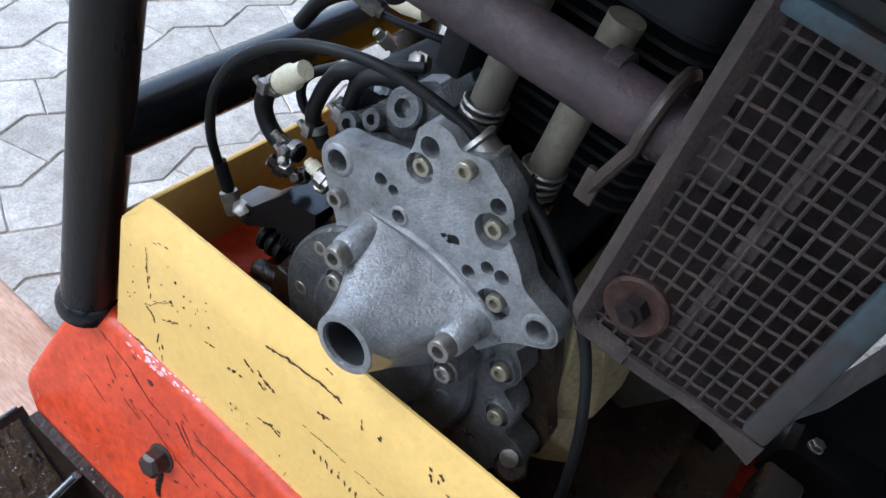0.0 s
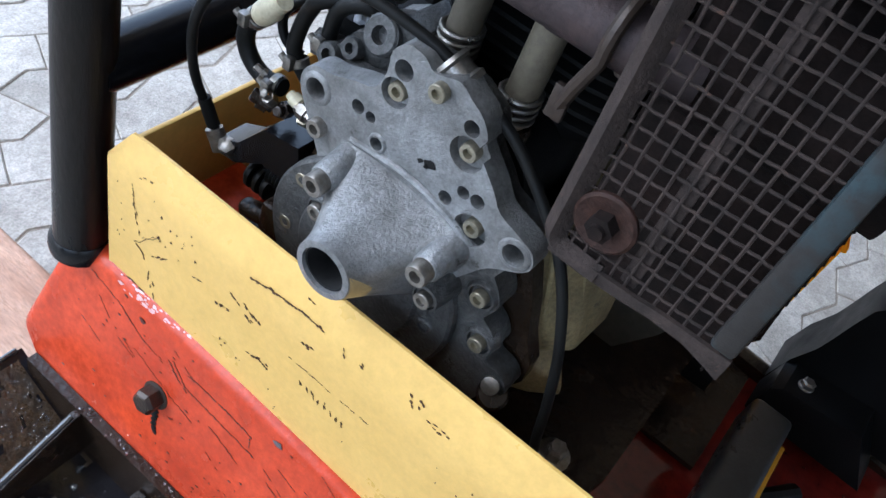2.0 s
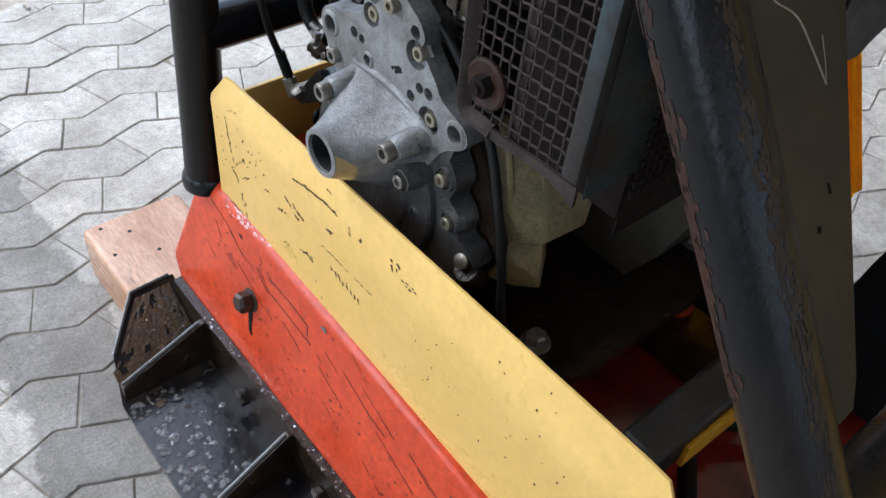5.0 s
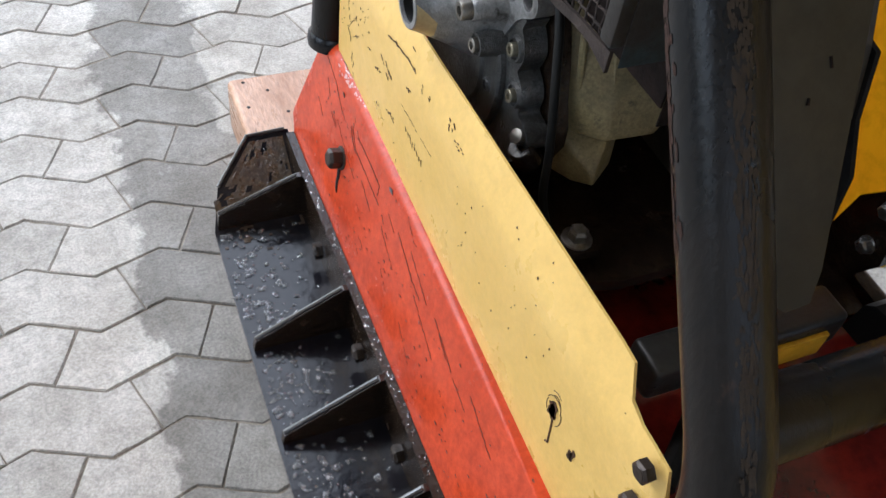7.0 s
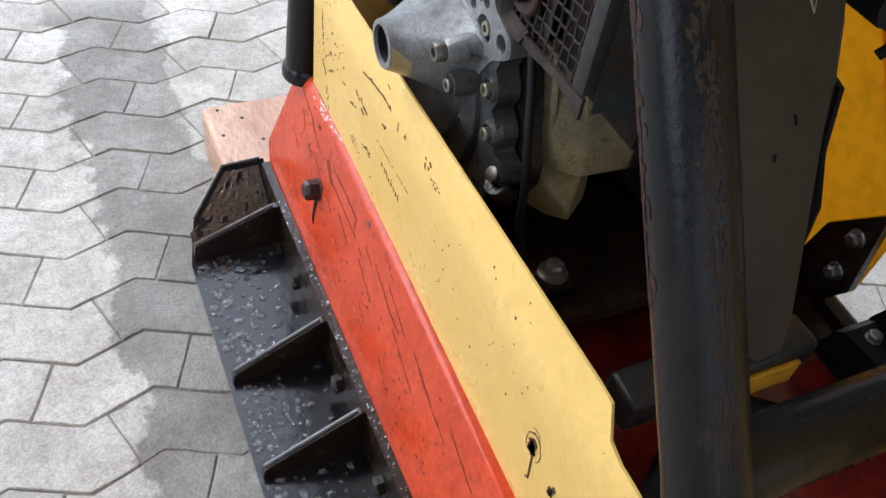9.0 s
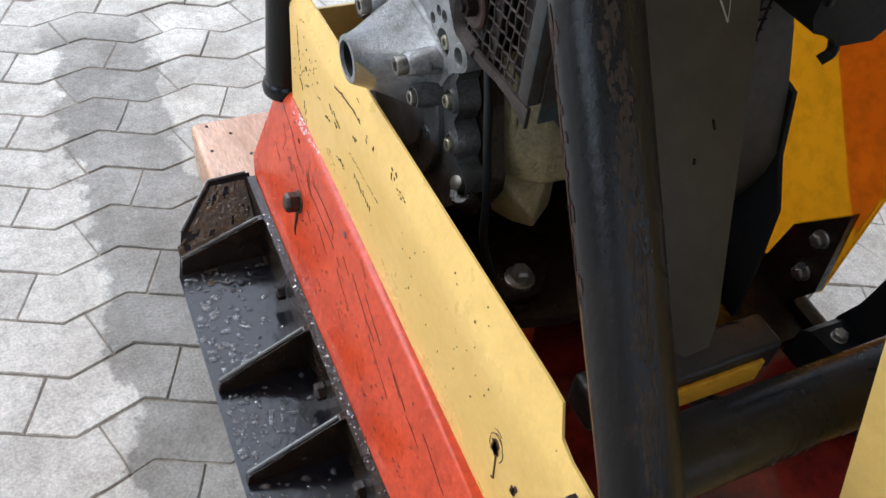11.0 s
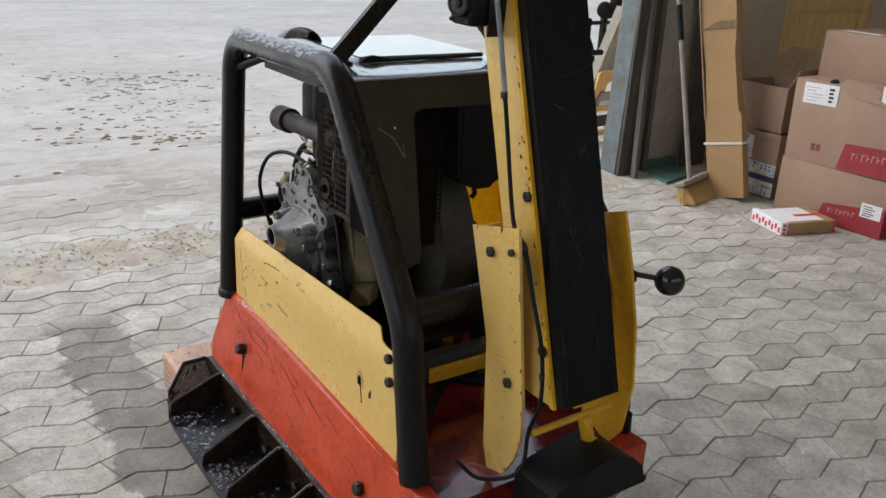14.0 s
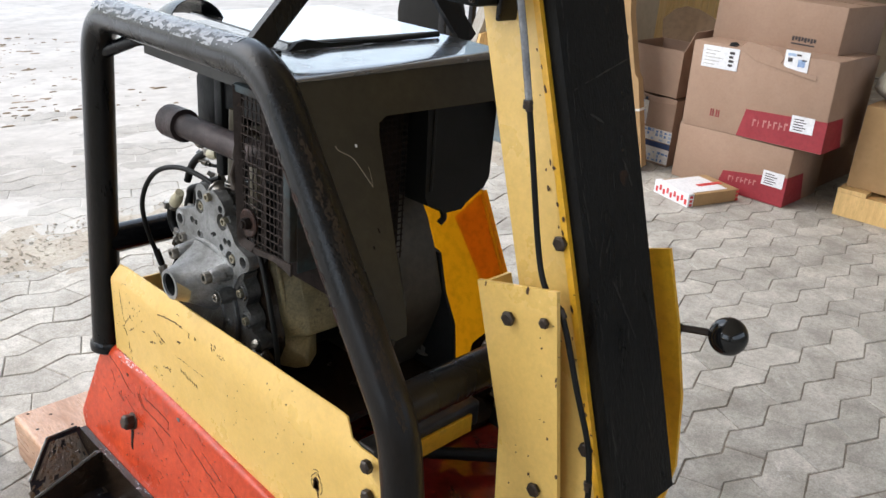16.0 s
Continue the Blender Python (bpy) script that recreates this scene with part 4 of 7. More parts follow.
def guard_base(a):
    """Reach of the guard's foot in one direction: a round boss drawn out to its two ears."""
    d = Vector((math.cos(a), math.sin(a)))
    best = 0.0
    feet = ((Vector((0.0, 0.0)), 0.047), (Vector((0.050, 0.046)), 0.0175), (Vector((-0.048, 0.040)), 0.0175))
    for k in range(41):
        for (c0, r0), (c1, r1) in ((feet[0], feet[1]), (feet[1], feet[2]), (feet[2], feet[0])):
            c, r = c0.lerp(c1, k / 40), r0 + (r1 - r0) * k / 40
            along = c.dot(d)
            h2 = r * r - (c.length_squared - along * along)
            if h2 > 0:
                best = max(best, along + math.sqrt(h2))
    return best


def guard_ring(t, grow=0.0, angles=None):
    c = GUARD_AT.lerp(TIP, t)
    out = []
    for a in angles:
        r = 0.0238 + (guard_base(a) - 0.0238) * (1 - t) ** 1.25 + grow
        out.append((0.062 - 0.074 * t, c.x + r * math.cos(a), c.y + r * math.sin(a)))
    return out


bm = BM()
N = 44
TURN = [2 * math.pi * k / N for k in range(N)]
rings = [[bm.verts.new(p) for p in guard_ring(s / 10, 0, TURN)] for s in range(11)]
rings += [[bm.verts.new((x, 0.028 + 0.0188 * math.cos(a), 0.618 + 0.0188 * math.sin(a))) for a in TURN] for x in (-0.0125, 0.05)]
for a, b in zip(rings, rings[1:]):
    for i in range(N):
        bm.faces.new((a[i], a[(i + 1) % N], b[(i + 1) % N], b[i]))
bm.faces.new(rings[-1])
part("shaft_guard", bm, ALU, engine, "conical cast shaft guard with open bore")
bm = BM()
strip = [[bm.verts.new(p) for p in guard_ring(0.985 - 0.05 * s, 0.0004, [radians(150 + 6 * s + (125 - 9 * s) * q / 14) for q in range(15)])] for s in range(6)]
for a, b in zip(strip, strip[1:]):
    for i in range(14):
        bm.faces.new((a[i], a[i + 1], b[i + 1], b[i]))
part("paint_band", bm, STAIN, engine, "yellowish stain round the mouth")
# Black liner added in the bore, its colour standing for the inner shade.
bm = BM()
lathe(bm, (0.049, 0.028, 0.618), (-1, 0, 0), [(0, 0.0186), (0.058, 0.0185), (0.058, 0.0170), (0.003, 0.0168), (0.002, 0.0)], 24, True, False)
part("bore_lining", bm, HOLE, engine, "bore lined black for its inner shade")
for y, z, x in ((0.072, 0.647, 0.026), (-0.026, 0.641, 0.026)):
    bm = BM()
    lathe(bm, (0.07, y, z), (-1, 0, 0), [(0, 0.016), (0.03, 0.0125), (0.041, 0.0115), (0.043, 0.010)], 20)
    part("boss", bm, ALU, engine)
    part("cap_screw", capscrew((x, y, z), (-1, 0, 0), 0.0092, 0.010), STEEL, engine)
# screws and holes in the cover
HOLES = [(0.116, 0.684, 0.0085), (0.052, 0.744, 0.0078), (0.079, 0.694, 0.0056), (0.067, 0.693, 0.0045), (0.056, 0.677, 0.0052), (-0.007, 0.738, 0.0062), (-0.007, 0.675, 0.0056), (-0.018, 0.689, 0.0052), (-0.030, 0.690, 0.0058), (-0.069, 0.672, 0.0085)]
SUNK = [(0.054, 0.724, 0.0115), (-0.010, 0.718, 0.0135), (-0.033, 0.664, 0.0135)]
drill(cover, [((0.060, y, z), (1, 0, 0), r, 0.024) for y, z, r in HOLES] + [((0.060, y, z), (1, 0, 0), r, 0.009) for y, z, r in SUNK])
for y, z, r in SUNK:
    part("cap_screw", capscrew((0.069, y, z), (-1, 0, 0), 0.0072, 0.008), BRASS, cover)
part("cap_screw", capscrew((0.058, 0.021, 0.750), (-1, 0, 0), 0.0068, 0.006), BRASS, cover)
part("cap_screw", capscrew((0.062, 0.107, 0.655), (-1, 0, 0), 0.0078, 0.009), STEEL, engine)
for y, z, x in ((-0.031, 0.605, 0.036), (0.0775, 0.6015, 0.040)):
    bm = BM()
    lathe(bm, (0.064, y, z), (-1, 0, 0), [(0, 0.0145), (0.02, 0.0125), (0.064 - x, 0.0112), (0.0645 - x, 0.0095), (0.0625 - x, 0.009), (0.0625 - x, 0.002)], 20, True, False)
    part("boss", bm, ALU_MID, engine)
    part("cap_screw", capscrew((x, y, z), (-1, 0, 0), 0.0072, 0.005), STEEL, engine)
# raised rims round the holes of the cover
for y, z, r in ((0.116, 0.684, 0.0085), (-0.069, 0.672, 0.0085), (0.056, 0.677, 0.0052)):
    bm = BM()
    lathe(bm, (0.0605, y, z), (-1, 0, 0), [(0, r * 1.62), (0.0012, r * 1.50), (0.0022, r * 1.30), (0.0022, r * 1.05), (0.0, r * 1.0)], 22, False, False)
    part("hole_rim", bm, ALU, cover)
bm = BM()
for y, z, r in ((0.012, 0.692, 0.0055), (0.020, 0.689, 0.0028), (0.014, 0.688, 0.003)):
    blot(bm, (0.0599, y, z), (0, 1, 0), (0, 0, 1), r, r * 0.8, rng, normal=(-1, 0, 0))
part("black_spot", bm, ENGINE_DARK, cover)
# raised rib running from the guard up the plate
bm = BM()
sweep(bm, spline([(0.061, 0.078, 0.664), (0.0595, 0.03, 0.670), (0.0595, -0.01, 0.664), (0.061, -0.034, 0.652)]), 0.0032, 8)
part("rib", bm, ALU, cover)
# upper rear casting with pulley-like boss
bm = BM()
prism(bm, [(0.150, 0.655), (0.148, 0.682), (0.135, 0.694), (0.124, 0.712), (0.108, 0.722), (0.095, 0.738), (0.07, 0.742), (0.05, 0.71), (0.06, 0.65)], "x", 0.102, 0.17, 0.008, 3)
pump = part("pump_body", bm, ALU_MID, engine, "grey wavy pump casting")
for y, z, r in ((0.095, 0.716, 0.0155), (0.117, 0.690, 0.009), (0.136, 0.672, 0.010)):
    bm = BM()
    lathe(bm, (0.13, y, z), (-1, 0.1, 0.35), [(0, r * 1.25), (0.016, r * 1.2), (0.022, r), (0.036, r), (0.038, r * 0.88), (0.038, r * 0.45), (0.030, r * 0.42)], 22)
    part("pump_cap", bm, ALU_MID, pump)
bm = BM()
lathe(bm, (0.125, 0.151, 0.671), (-1, 0.2, 0.5), [(0, 0.012), (0.022, 0.012), (0.024, 0.009)], 6)
part("hex_nut", bm, ALU_DARK, pump)
# pushrod tubes with spring collars
for y, z0 in ((0.0545, 0.732), (-0.004, 0.716)):
    bm = BM()
    lathe(bm, (0.125, y, z0), (0.04, -0.02, 1), [(-0.02, 0.0125), (0.14, 0.0125)], 20)
    tube = part("pushrod_tube", bm, TUBE_TAN, engine, "grimy pushrod tube with spring collar")
    bm = BM()
    turns = [(0.125 + 0.0148 * math.cos(a), y + 0.0148 * math.sin(a), z0 - 0.002 + 0.0062 * a / (2 * math.pi)) for a in [2 * math.pi * k / 14 for k in range(4 * 14 + 1)]]
    sweep(bm, turns, 0.0021, 7)
    part("spring_collar", bm, STEEL, tube, "coiled steel spring")
    bm = BM()
    lathe(bm, (0.125, y, z0 - 0.004), (0, 0, -1), [(0, 0.0165), (0.004, 0.0185), (0.016, 0.018), (0.03, 0.015)], 18)
    part("rubber_seat", bm, OILY, tube)
bm = BM()
sweep(bm, spline([(0.098, 0.040, 0.728), (0.089, 0.036, 0.735), (0.081, 0.032, 0.737), (0.074, 0.027, 0.734)], 5), 0.0092, 14)
part("breather_stub", bm, RUBBER, engine)
bm = BM()
sweep(bm, [(0.080, 0.026, 0.736), (0.086, 0.018, 0.738)], 0.0095, 16)
part("breather_ring", bm, TUBE_TAN, engine)
# finned cylinder and head
bm = BM()
prism(bm, rounded(0.135, 0.13, 0.03, 3, 0.235, 0.015), "z", 0.69, 0.87)
part("cylinder", bm, ENGINE_DARK, engine, "sooty finned cylinder")
for k in range(13):
    bm = BM()
    prism(bm, rounded(0.17, 0.165, 0.03, 3, 0.235, 0.015), "z", 0.715 + 0.0115 * k, 0.7185 + 0.0115 * k)
    part("cooling_fin", bm, ENGINE_DARK, engine)
bm = BM()
prism(bm, rounded(0.20, 0.18, 0.03, 3, 0.225, 0.02), "z", 0.868, 0.925, 0.006)
part("cylinder_head", bm, ENGINE_DARK, engine)
bm = BM()
box(bm, (0.118, 0.078, 0.755), (0.17, 0.100, 0.925), 0.004)
box(bm, (0.125, 0.104, 0.80), (0.2, 0.17, 0.91), 0.01)
part("side_bracket", bm, ENGINE_DARK, engine)
# fan cowl on the far side
bm = BM()
prism(bm, [(-0.04, 0.80), (-0.09, 0.785), (-0.13, 0.75), (-0.158, 0.71), (-0.183, 0.655), (-0.203, 0.59), (-0.201, 0.565), (-0.193, 0.54), (-0.174, 0.487), (-0.142, 0.43), (-0.10, 0.405), (0.10, 0.41), (0.16, 0.5), (0.17, 0.62), (0.15, 0.72), (0.09, 0.79)], "x", 0.275, 0.356, 0.014, 4)
part("fan_cowl", bm, COWL, engine, "round grey fan cowl")
bm = BM()
prism(bm, [(-0.170, 0.66), (-0.189, 0.655), (-0.207, 0.59), (-0.222, 0.562), (-0.234, 0.54), (-0.244, 0.46), (-0.249, 0.385), (0.05, 0.365), (0.05, 0.66)], "x", 0.3565, 0.3625, 0.002)
part("fan_backplate", bm, ENGINE_DARK, engine, "sooty black back plate of the fan")
# tan clutch housing below the grille
def facets(points, bevel):
    b = BM()
    vs = [b.verts.new(p) for p in points]
    bmesh.ops.convex_hull(b, input=vs)
    bmesh.ops.dissolve_limit(b, angle_limit=radians(4), verts=b.verts, edges=b.edges)
    ease(b, b.verts, bevel, 3, 12)
    return b


housing = part("clutch_housing", facets([(0.106, -0.060, 0.665), (0.106, -0.086, 0.60), (0.106, -0.095, 0.540), (0.137, -0.130, 0.546), (0.19, -0.133, 0.546), (0.205, -0.125, 0.60), (0.15, -0.105, 0.635), (0.30, -0.05, 0.64), (0.30, -0.06, 0.53), (0.12, -0.06, 0.53)], 0.005), TAN, engine, "grimy faceted tan clutch housing")
part("housing_foot", facets([(0.106, -0.086, 0.545), (0.108, -0.100, 0.530), (0.128, -0.140, 0.512), (0.130, -0.142, 0.500), (0.120, -0.118, 0.488), (0.106, -0.090, 0.486), (0.165, -0.115, 0.498), (0.175, -0.100, 0.535), (0.150, -0.118, 0.535)], 0.003), TAN, housing)
for y0, z0, y1, z1 in ((-0.078, 0.655, -0.098, 0.55), (-0.094, 0.645, -0.118, 0.552)):
    bm = BM()
    k = 0.118 if y0 > -0.08 else 0.146
    sweep(bm, spline([(k - 0.002, y0, z0), (k - 0.002, (y0 + y1) / 2 - 0.004, (z0 + z1) / 2), (k, y1, z1)], 5), 0.0038, 8)
    part("casting_rib", bm, TAN, housing)
bm = BM()
lathe(bm, (0.066, -0.1035, 0.528), (-0.5, -0.1, 0.75), [(-0.02, 0.013), (0.006, 0.0135), (0.010, 0.011)], 16)
plug = part("drain_plug", bm, OILY, engine)
bm = BM()
lathe(bm, (0.066, -0.099, 0.541), (-0.8, -0.1, 0.5), [(0, 0.0075), (0.012, 0.0075), (0.013, 0.004)], 12)
part("plug_top", bm, STEEL, plug)
# exhaust
bm = BM()
sweep(bm, [(0.074, 0.16, 0.836), (0.074, 0.112, 0.838)], 0.0265, 22)
sweep(bm, [(0.074, 0.118, 0.838), (0.076, -0.075, 0.842), (0.085, -0.11, 0.842)], 0.0195, 20)
ex = part("exhaust_pipe", bm, RUST_PIPE, machine, "rusty exhaust pipe")
bm = BM()
lathe(bm, (0.074, 0.1605, 0.836), (0, -1, 0), [(0, 0.0235), (0.008, 0.023), (0.009, 0)], 20)
part("pipe_mouth", bm, ENGINE_DARK, ex)
bm = BM()
lathe(bm, (0.081, -0.020, 0.8405), (0, -1, 0), [(0, 0.0195), (0.002, 0.0225), (0.012, 0.0225), (0.014, 0.0195)], 20, False, False)
part("pipe_bead", bm, RUST_PIPE, ex)
bm = BM()
pts = [(0.081 + 0.028 * math.sin(radians(a)), -0.064, 0.842 + 0.028 * math.cos(radians(a))) for a in range(-110, 111, 20)]
sweep(bm, [(0.060, -0.052, 0.790), (0.052, -0.058, 0.812)] + pts + [(0.108, -0.064, 0.80)], 0.0046, 10)
box(bm, (0.055, -0.058, 0.783), (0.060, -0.046, 0.806), 0.001)
part("exhaust_clamp", bm, BOLT, ex, "bent steel exhaust clamp")
bm = BM()
sweep(bm, [(0.125, -0.10, 0.855), (0.125, -0.23, 0.855)], 0.055, 28)
muffler = part("muffler", bm, RUST_DARK, machine, "rusty muffler")
bm = BM()
box(bm, (0.108, -0.2125, 0.66), (0.111, -0.085, 0.945), 0.001)
part("heat_shield", bm, RUST_DARK, muffler, "sooty brown heat shield")
# Made-up dark sheet that hides the bright floor, so the hood window stays black.
bm = BM()
box(bm, (0.112, -0.2125, 0.64), (0.236, -0.2105, 0.945), 0.0008)
part("rear_shield", bm, RUST_DARK, muffler)

# cable, clips and hoses
bm = BM()
sweep(bm, spline([(0.079, 0.224, 0.549), (0.076, 0.236, 0.571), (0.066, 0.242, 0.606), (0.056, 0.238, 0.645), (0.050, 0.229, 0.678), (0.050, 0.214, 0.710), (0.050, 0.188, 0.738), (0.052, 0.164, 0.755), (0.055, 0.141, 0.765), (0.060, 0.116, 0.771), (0.065, 0.091, 0.772), (0.070, 0.065, 0.769),
                  (0.075, 0.039, 0.763), (0.078, 0.020, 0.754), (0.080, -0.020, 0.740), (0.079, -0.055, 0.716), (0.074, -0.097, 0.676), (0.068, -0.126, 0.62), (0.068, -0.142, 0.56), (0.067, -0.151, 0.515), (0.078, -0.160, 0.468)], 8), 0.0042, 12)
cable = part("throttle_cable", bm, RUBBER, machine, "black looped throttle cable")
for a, b, r, m in (((0.079, 0.217, 0.535), (0.0785, 0.2275, 0.5525), 0.0082, STEEL), ((0.0785, 0.2285, 0.555), (0.0745, 0.2385, 0.581), 0.0060, RUBBER)):
    bm = BM()
    sweep(bm, [a, b], r, 12)
    part("ferrule", bm, m, cable)
bm = BM()
lathe(bm, (0.0765, 0.032, 0.7595), (0.06, -0.85, -0.4), [(0, 0.0135), (0.003, 0.0145), (0.005, 0.0115), (0.015, 0.0115), (0.017, 0.0145), (0.021, 0.0135)], 20)
part("cable_clip", bm, STEEL, cable)


def hose(name, pts, r, material=RUBBER, label=""):
    b = BM()
    sweep(b, spline(pts, 8), r, 14)
    return part(name, b, material, machine, label)


def hose_clip(h, at, along, r):
    """A bright worm clip with its screw block."""
    b = BM()
    a, d = Vector(at), Vector(along).normalized()
    lathe(b, a - d * 0.004, d, [(0, r), (0.001, r + 0.0012), (0.007, r + 0.0012), (0.008, r)], 16, False, False)
    o = a + Vector((-r - 0.003, 0.002, 0.002))
    box(b, o - Vector((0.0035, 0.004, 0.006)), o + Vector((0.0035, 0.004, 0.006)), 0.001)
    lathe(b, o + Vector((0, 0.003, 0)), (0, 1, 0.4), [(0, 0.003), (0.007, 0.003)], 8)
    part("hose_clip", b, STEEL, h)


h1 = hose("fuel_hose", [(0.10, 0.211, 0.672), (0.10, 0.221, 0.660), (0.10, 0.224, 0.641), (0.10, 0.215, 0.626), (0.10, 0.199, 0.619), (0.10, 0.178, 0.622)], 0.0078, RUBBER, "black fuel hose with bright clips")
h2 = hose("fuel_hose", [(0.14, 0.12, 0.726), (0.11, 0.160, 0.714), (0.11, 0.173, 0.697), (0.11, 0.180, 0.674), (0.11, 0.181, 0.653), (0.115, 0.168, 0.632)], 0.0066)
h3 = hose("fuel_hose", [(0.11, 0.150, 0.676), (0.11, 0.151, 0.694), (0.11, 0.148, 0.710), (0.11, 0.139, 0.722), (0.115, 0.125, 0.727), (0.125, 0.112, 0.718)], 0.0062)
hose("fuel_hose", [(0.13, 0.11, 0.742), (0.12, 0.140, 0.728), (0.12, 0.177, 0.702), (0.12, 0.200, 0.680), (0.12, 0.206, 0.663), (0.12, 0.199, 0.648), (0.125, 0.185, 0.640)], 0.0042)
h5 = hose("fuel_hose", [(0.15, 0.13, 0.775), (0.14, 0.175, 0.765), (0.14, 0.215, 0.735), (0.14, 0.235, 0.70)], 0.0066)
hose("fuel_pipe", [(0.16, 0.10, 0.755), (0.15, 0.150, 0.748), (0.15, 0.185, 0.742)], 0.0032)
bm = BM()
lathe(bm, (0.10, 0.212, 0.671), (0.02, -0.75, 0.95), [(0, 0.0088), (0.004, 0.0105), (0.018, 0.0108), (0.022, 0.0085), (0.034, 0.0080)], 16)
part("hose_connector", bm, CLEAR, h1, "yellowed plastic connector")
bm = BM()
lathe(bm, (0.14, 0.128, 0.777), (0, 0.9, -0.2), [(0, 0.009), (0.02, 0.010), (0.03, 0.0085)], 14)
part("hose_connector", bm, CLEAR, h5)
hose_clip(h1, (0.10, 0.216, 0.6665), (0, -0.6, 0.8), 0.0084)
hose_clip(h1, (0.10, 0.184, 0.621), (0, 1, -0.1), 0.0084)
hose_clip(h3, (0.11, 0.1505, 0.681), (0, 0, 1), 0.0068)
hose_clip(h2, (0.112, 0.176, 0.645), (0, 0.5, 1), 0.0072)
hose_clip(h5, (0.145, 0.155, 0.772), (0, 1, -0.3), 0.0072)
bm = BM()
sweep(bm, [(0.11, 0.1495, 0.677), (0.11, 0.146, 0.655)], 0.0028, 8)
part("stem", bm, STEEL, h3)
# fuel fittings: unions, nuts and elbows on the injection side
for c, d, r, L, m in (((0.092, 0.160, 0.629), (0, -1, -0.2), 0.0062, 0.014, CLEAR), ((0.09, 0.149, 0.626), (0, -1, -0.1), 0.0078, 0.012, STEEL), ((0.095, 0.185, 0.602), (-0.4, 0.8, 0.3), 0.0085, 0.016, OILY), ((0.09, 0.178, 0.612), (-0.6, 0.2, 0.8), 0.0058, 0.015, STEEL),
                      ((0.10, 0.168, 0.607), (-1, 0, 0.3), 0.0072, 0.016, OILY), ((0.095, 0.146, 0.613), (-0.5, 0, 0.8), 0.0068, 0.010, BRASS), ((0.10, 0.192, 0.620), (-0.3, 0.9, 0.5), 0.005, 0.016, STEEL), ((0.135, 0.160, 0.690), (-0.6, 0.5, 0.7), 0.0075, 0.014, STEEL),
                      ((0.14, 0.145, 0.705), (-0.6, 0.1, 0.9), 0.0085, 0.016, BRASS), ((0.145, 0.128, 0.716), (-0.6, -0.2, 0.9), 0.0075, 0.016, STEEL), ((0.14, 0.118, 0.735), (-0.7, 0.3, 0.6), 0.0085, 0.012, STEEL), ((0.14, 0.138, 0.694), (-0.8, 0.4, 0.6), 0.0065, 0.014, PAPER), ((0.15, 0.155, 0.726), (-0.5, 0.6, 0.5), 0.006, 0.016, STEEL),
                      ((0.15, 0.102, 0.748), (-0.6, 0.2, 0.8), 0.0065, 0.014, BRASS), ((0.145, 0.172, 0.748), (-0.3, 0.9, 0.2), 0.006, 0.018, STEEL), ((0.145, 0.188, 0.757), (-0.5, 0.6, 0.7), 0.007, 0.012, PAPER), ((0.15, 0.20, 0.772), (-0.2, 0.9, 0.3), 0.0065, 0.016, STEEL)):
    bm = BM()
    lathe(bm, c, d, [(-0.004, r * 0.7), (0, r * 0.7), (0, r), (L * 0.6, r), (L * 0.62, r * 0.72), (L, r * 0.72), (L + 0.001, r * 0.5)], 6 if m is not CLEAR else 14)
    part("fuel_fitting", bm, m, engine)
bm = BM()
box(bm, (0.125, 0.10, 0.60), (0.24, 0.172, 0.70), 0.01)
part("injection_pump", bm, ENGINE_DARK, engine)
# governor bracket, lever and solenoid at the front
bm = BM()
prism(bm, [(0.226, 0.530), (0.222, 0.545), (0.198, 0.558), (0.172, 0.592), (0.135, 0.600), (0.124, 0.55), (0.150, 0.547), (0.168, 0.556), (0.20, 0.533)], "x", 0.078, 0.112, 0.004)
gov = part("governor_bracket", bm, BLACK, machine, "black governor bracket")
bm = BM()
for k in range(3):
    lathe(bm, (0.10, 0.198 - 0.010 * k, 0.512), (0, -1, 0), [(0, 0.010), (0.004, 0.014), (0.008, 0.014), (0.0095, 0.010)], 16)
part("rubber_boot", bm, RUBBER, gov)
bm = BM()
lathe(bm, (0.082, 0.209, 0.541), (-0.6, 0, 0.8), [(0, 0.0085), (0.01, 0.0085), (0.012, 0.005)], 6)
part("cable_nut", bm, STEEL, gov)
bm = BM()
box(bm, (0.072, 0.132, 0.484), (0.10, 0.158, 0.522), 0.003)
part("solenoid", bm, OILY, gov, "oily black solenoid")
bm = BM()
lathe(bm, (0.086, 0.156, 0.492), (0, 1, -0.3), [(0, 0.010), (0.03, 0.010), (0.034, 0.007)], 14)
part("plunger", bm, OILY, gov)
bm = BM()
for k in range(5):
    lathe(bm, (0.086, 0.145 + 0.004 * k, 0.548), (0, 1, 0), [(-0.0015, 0.010), (0, 0.0115), (0.0015, 0.010)], 14, False, False)
part("boot", bm, RUBBER, gov)

# ---------------------------------------------------------------- hood
bm = BM()
# left frame legs and rear face with its window
FACE = [(0.012, 0.982), (0.012, 0.745), (0.018, 0.722), (0.034, 0.712), (0.052, 0.713), (0.061, 0.727), (0.126, 0.914), (0.134, 0.928), (0.15, 0.934), (0.385, 0.930), (0.398, 0.915), (0.398, 0.865), (mirror(0.012), 0.865), (mirror(0.012), 0.982)]


def face_y(z):
    return -0.374 + 0.74 * (z - 0.8)


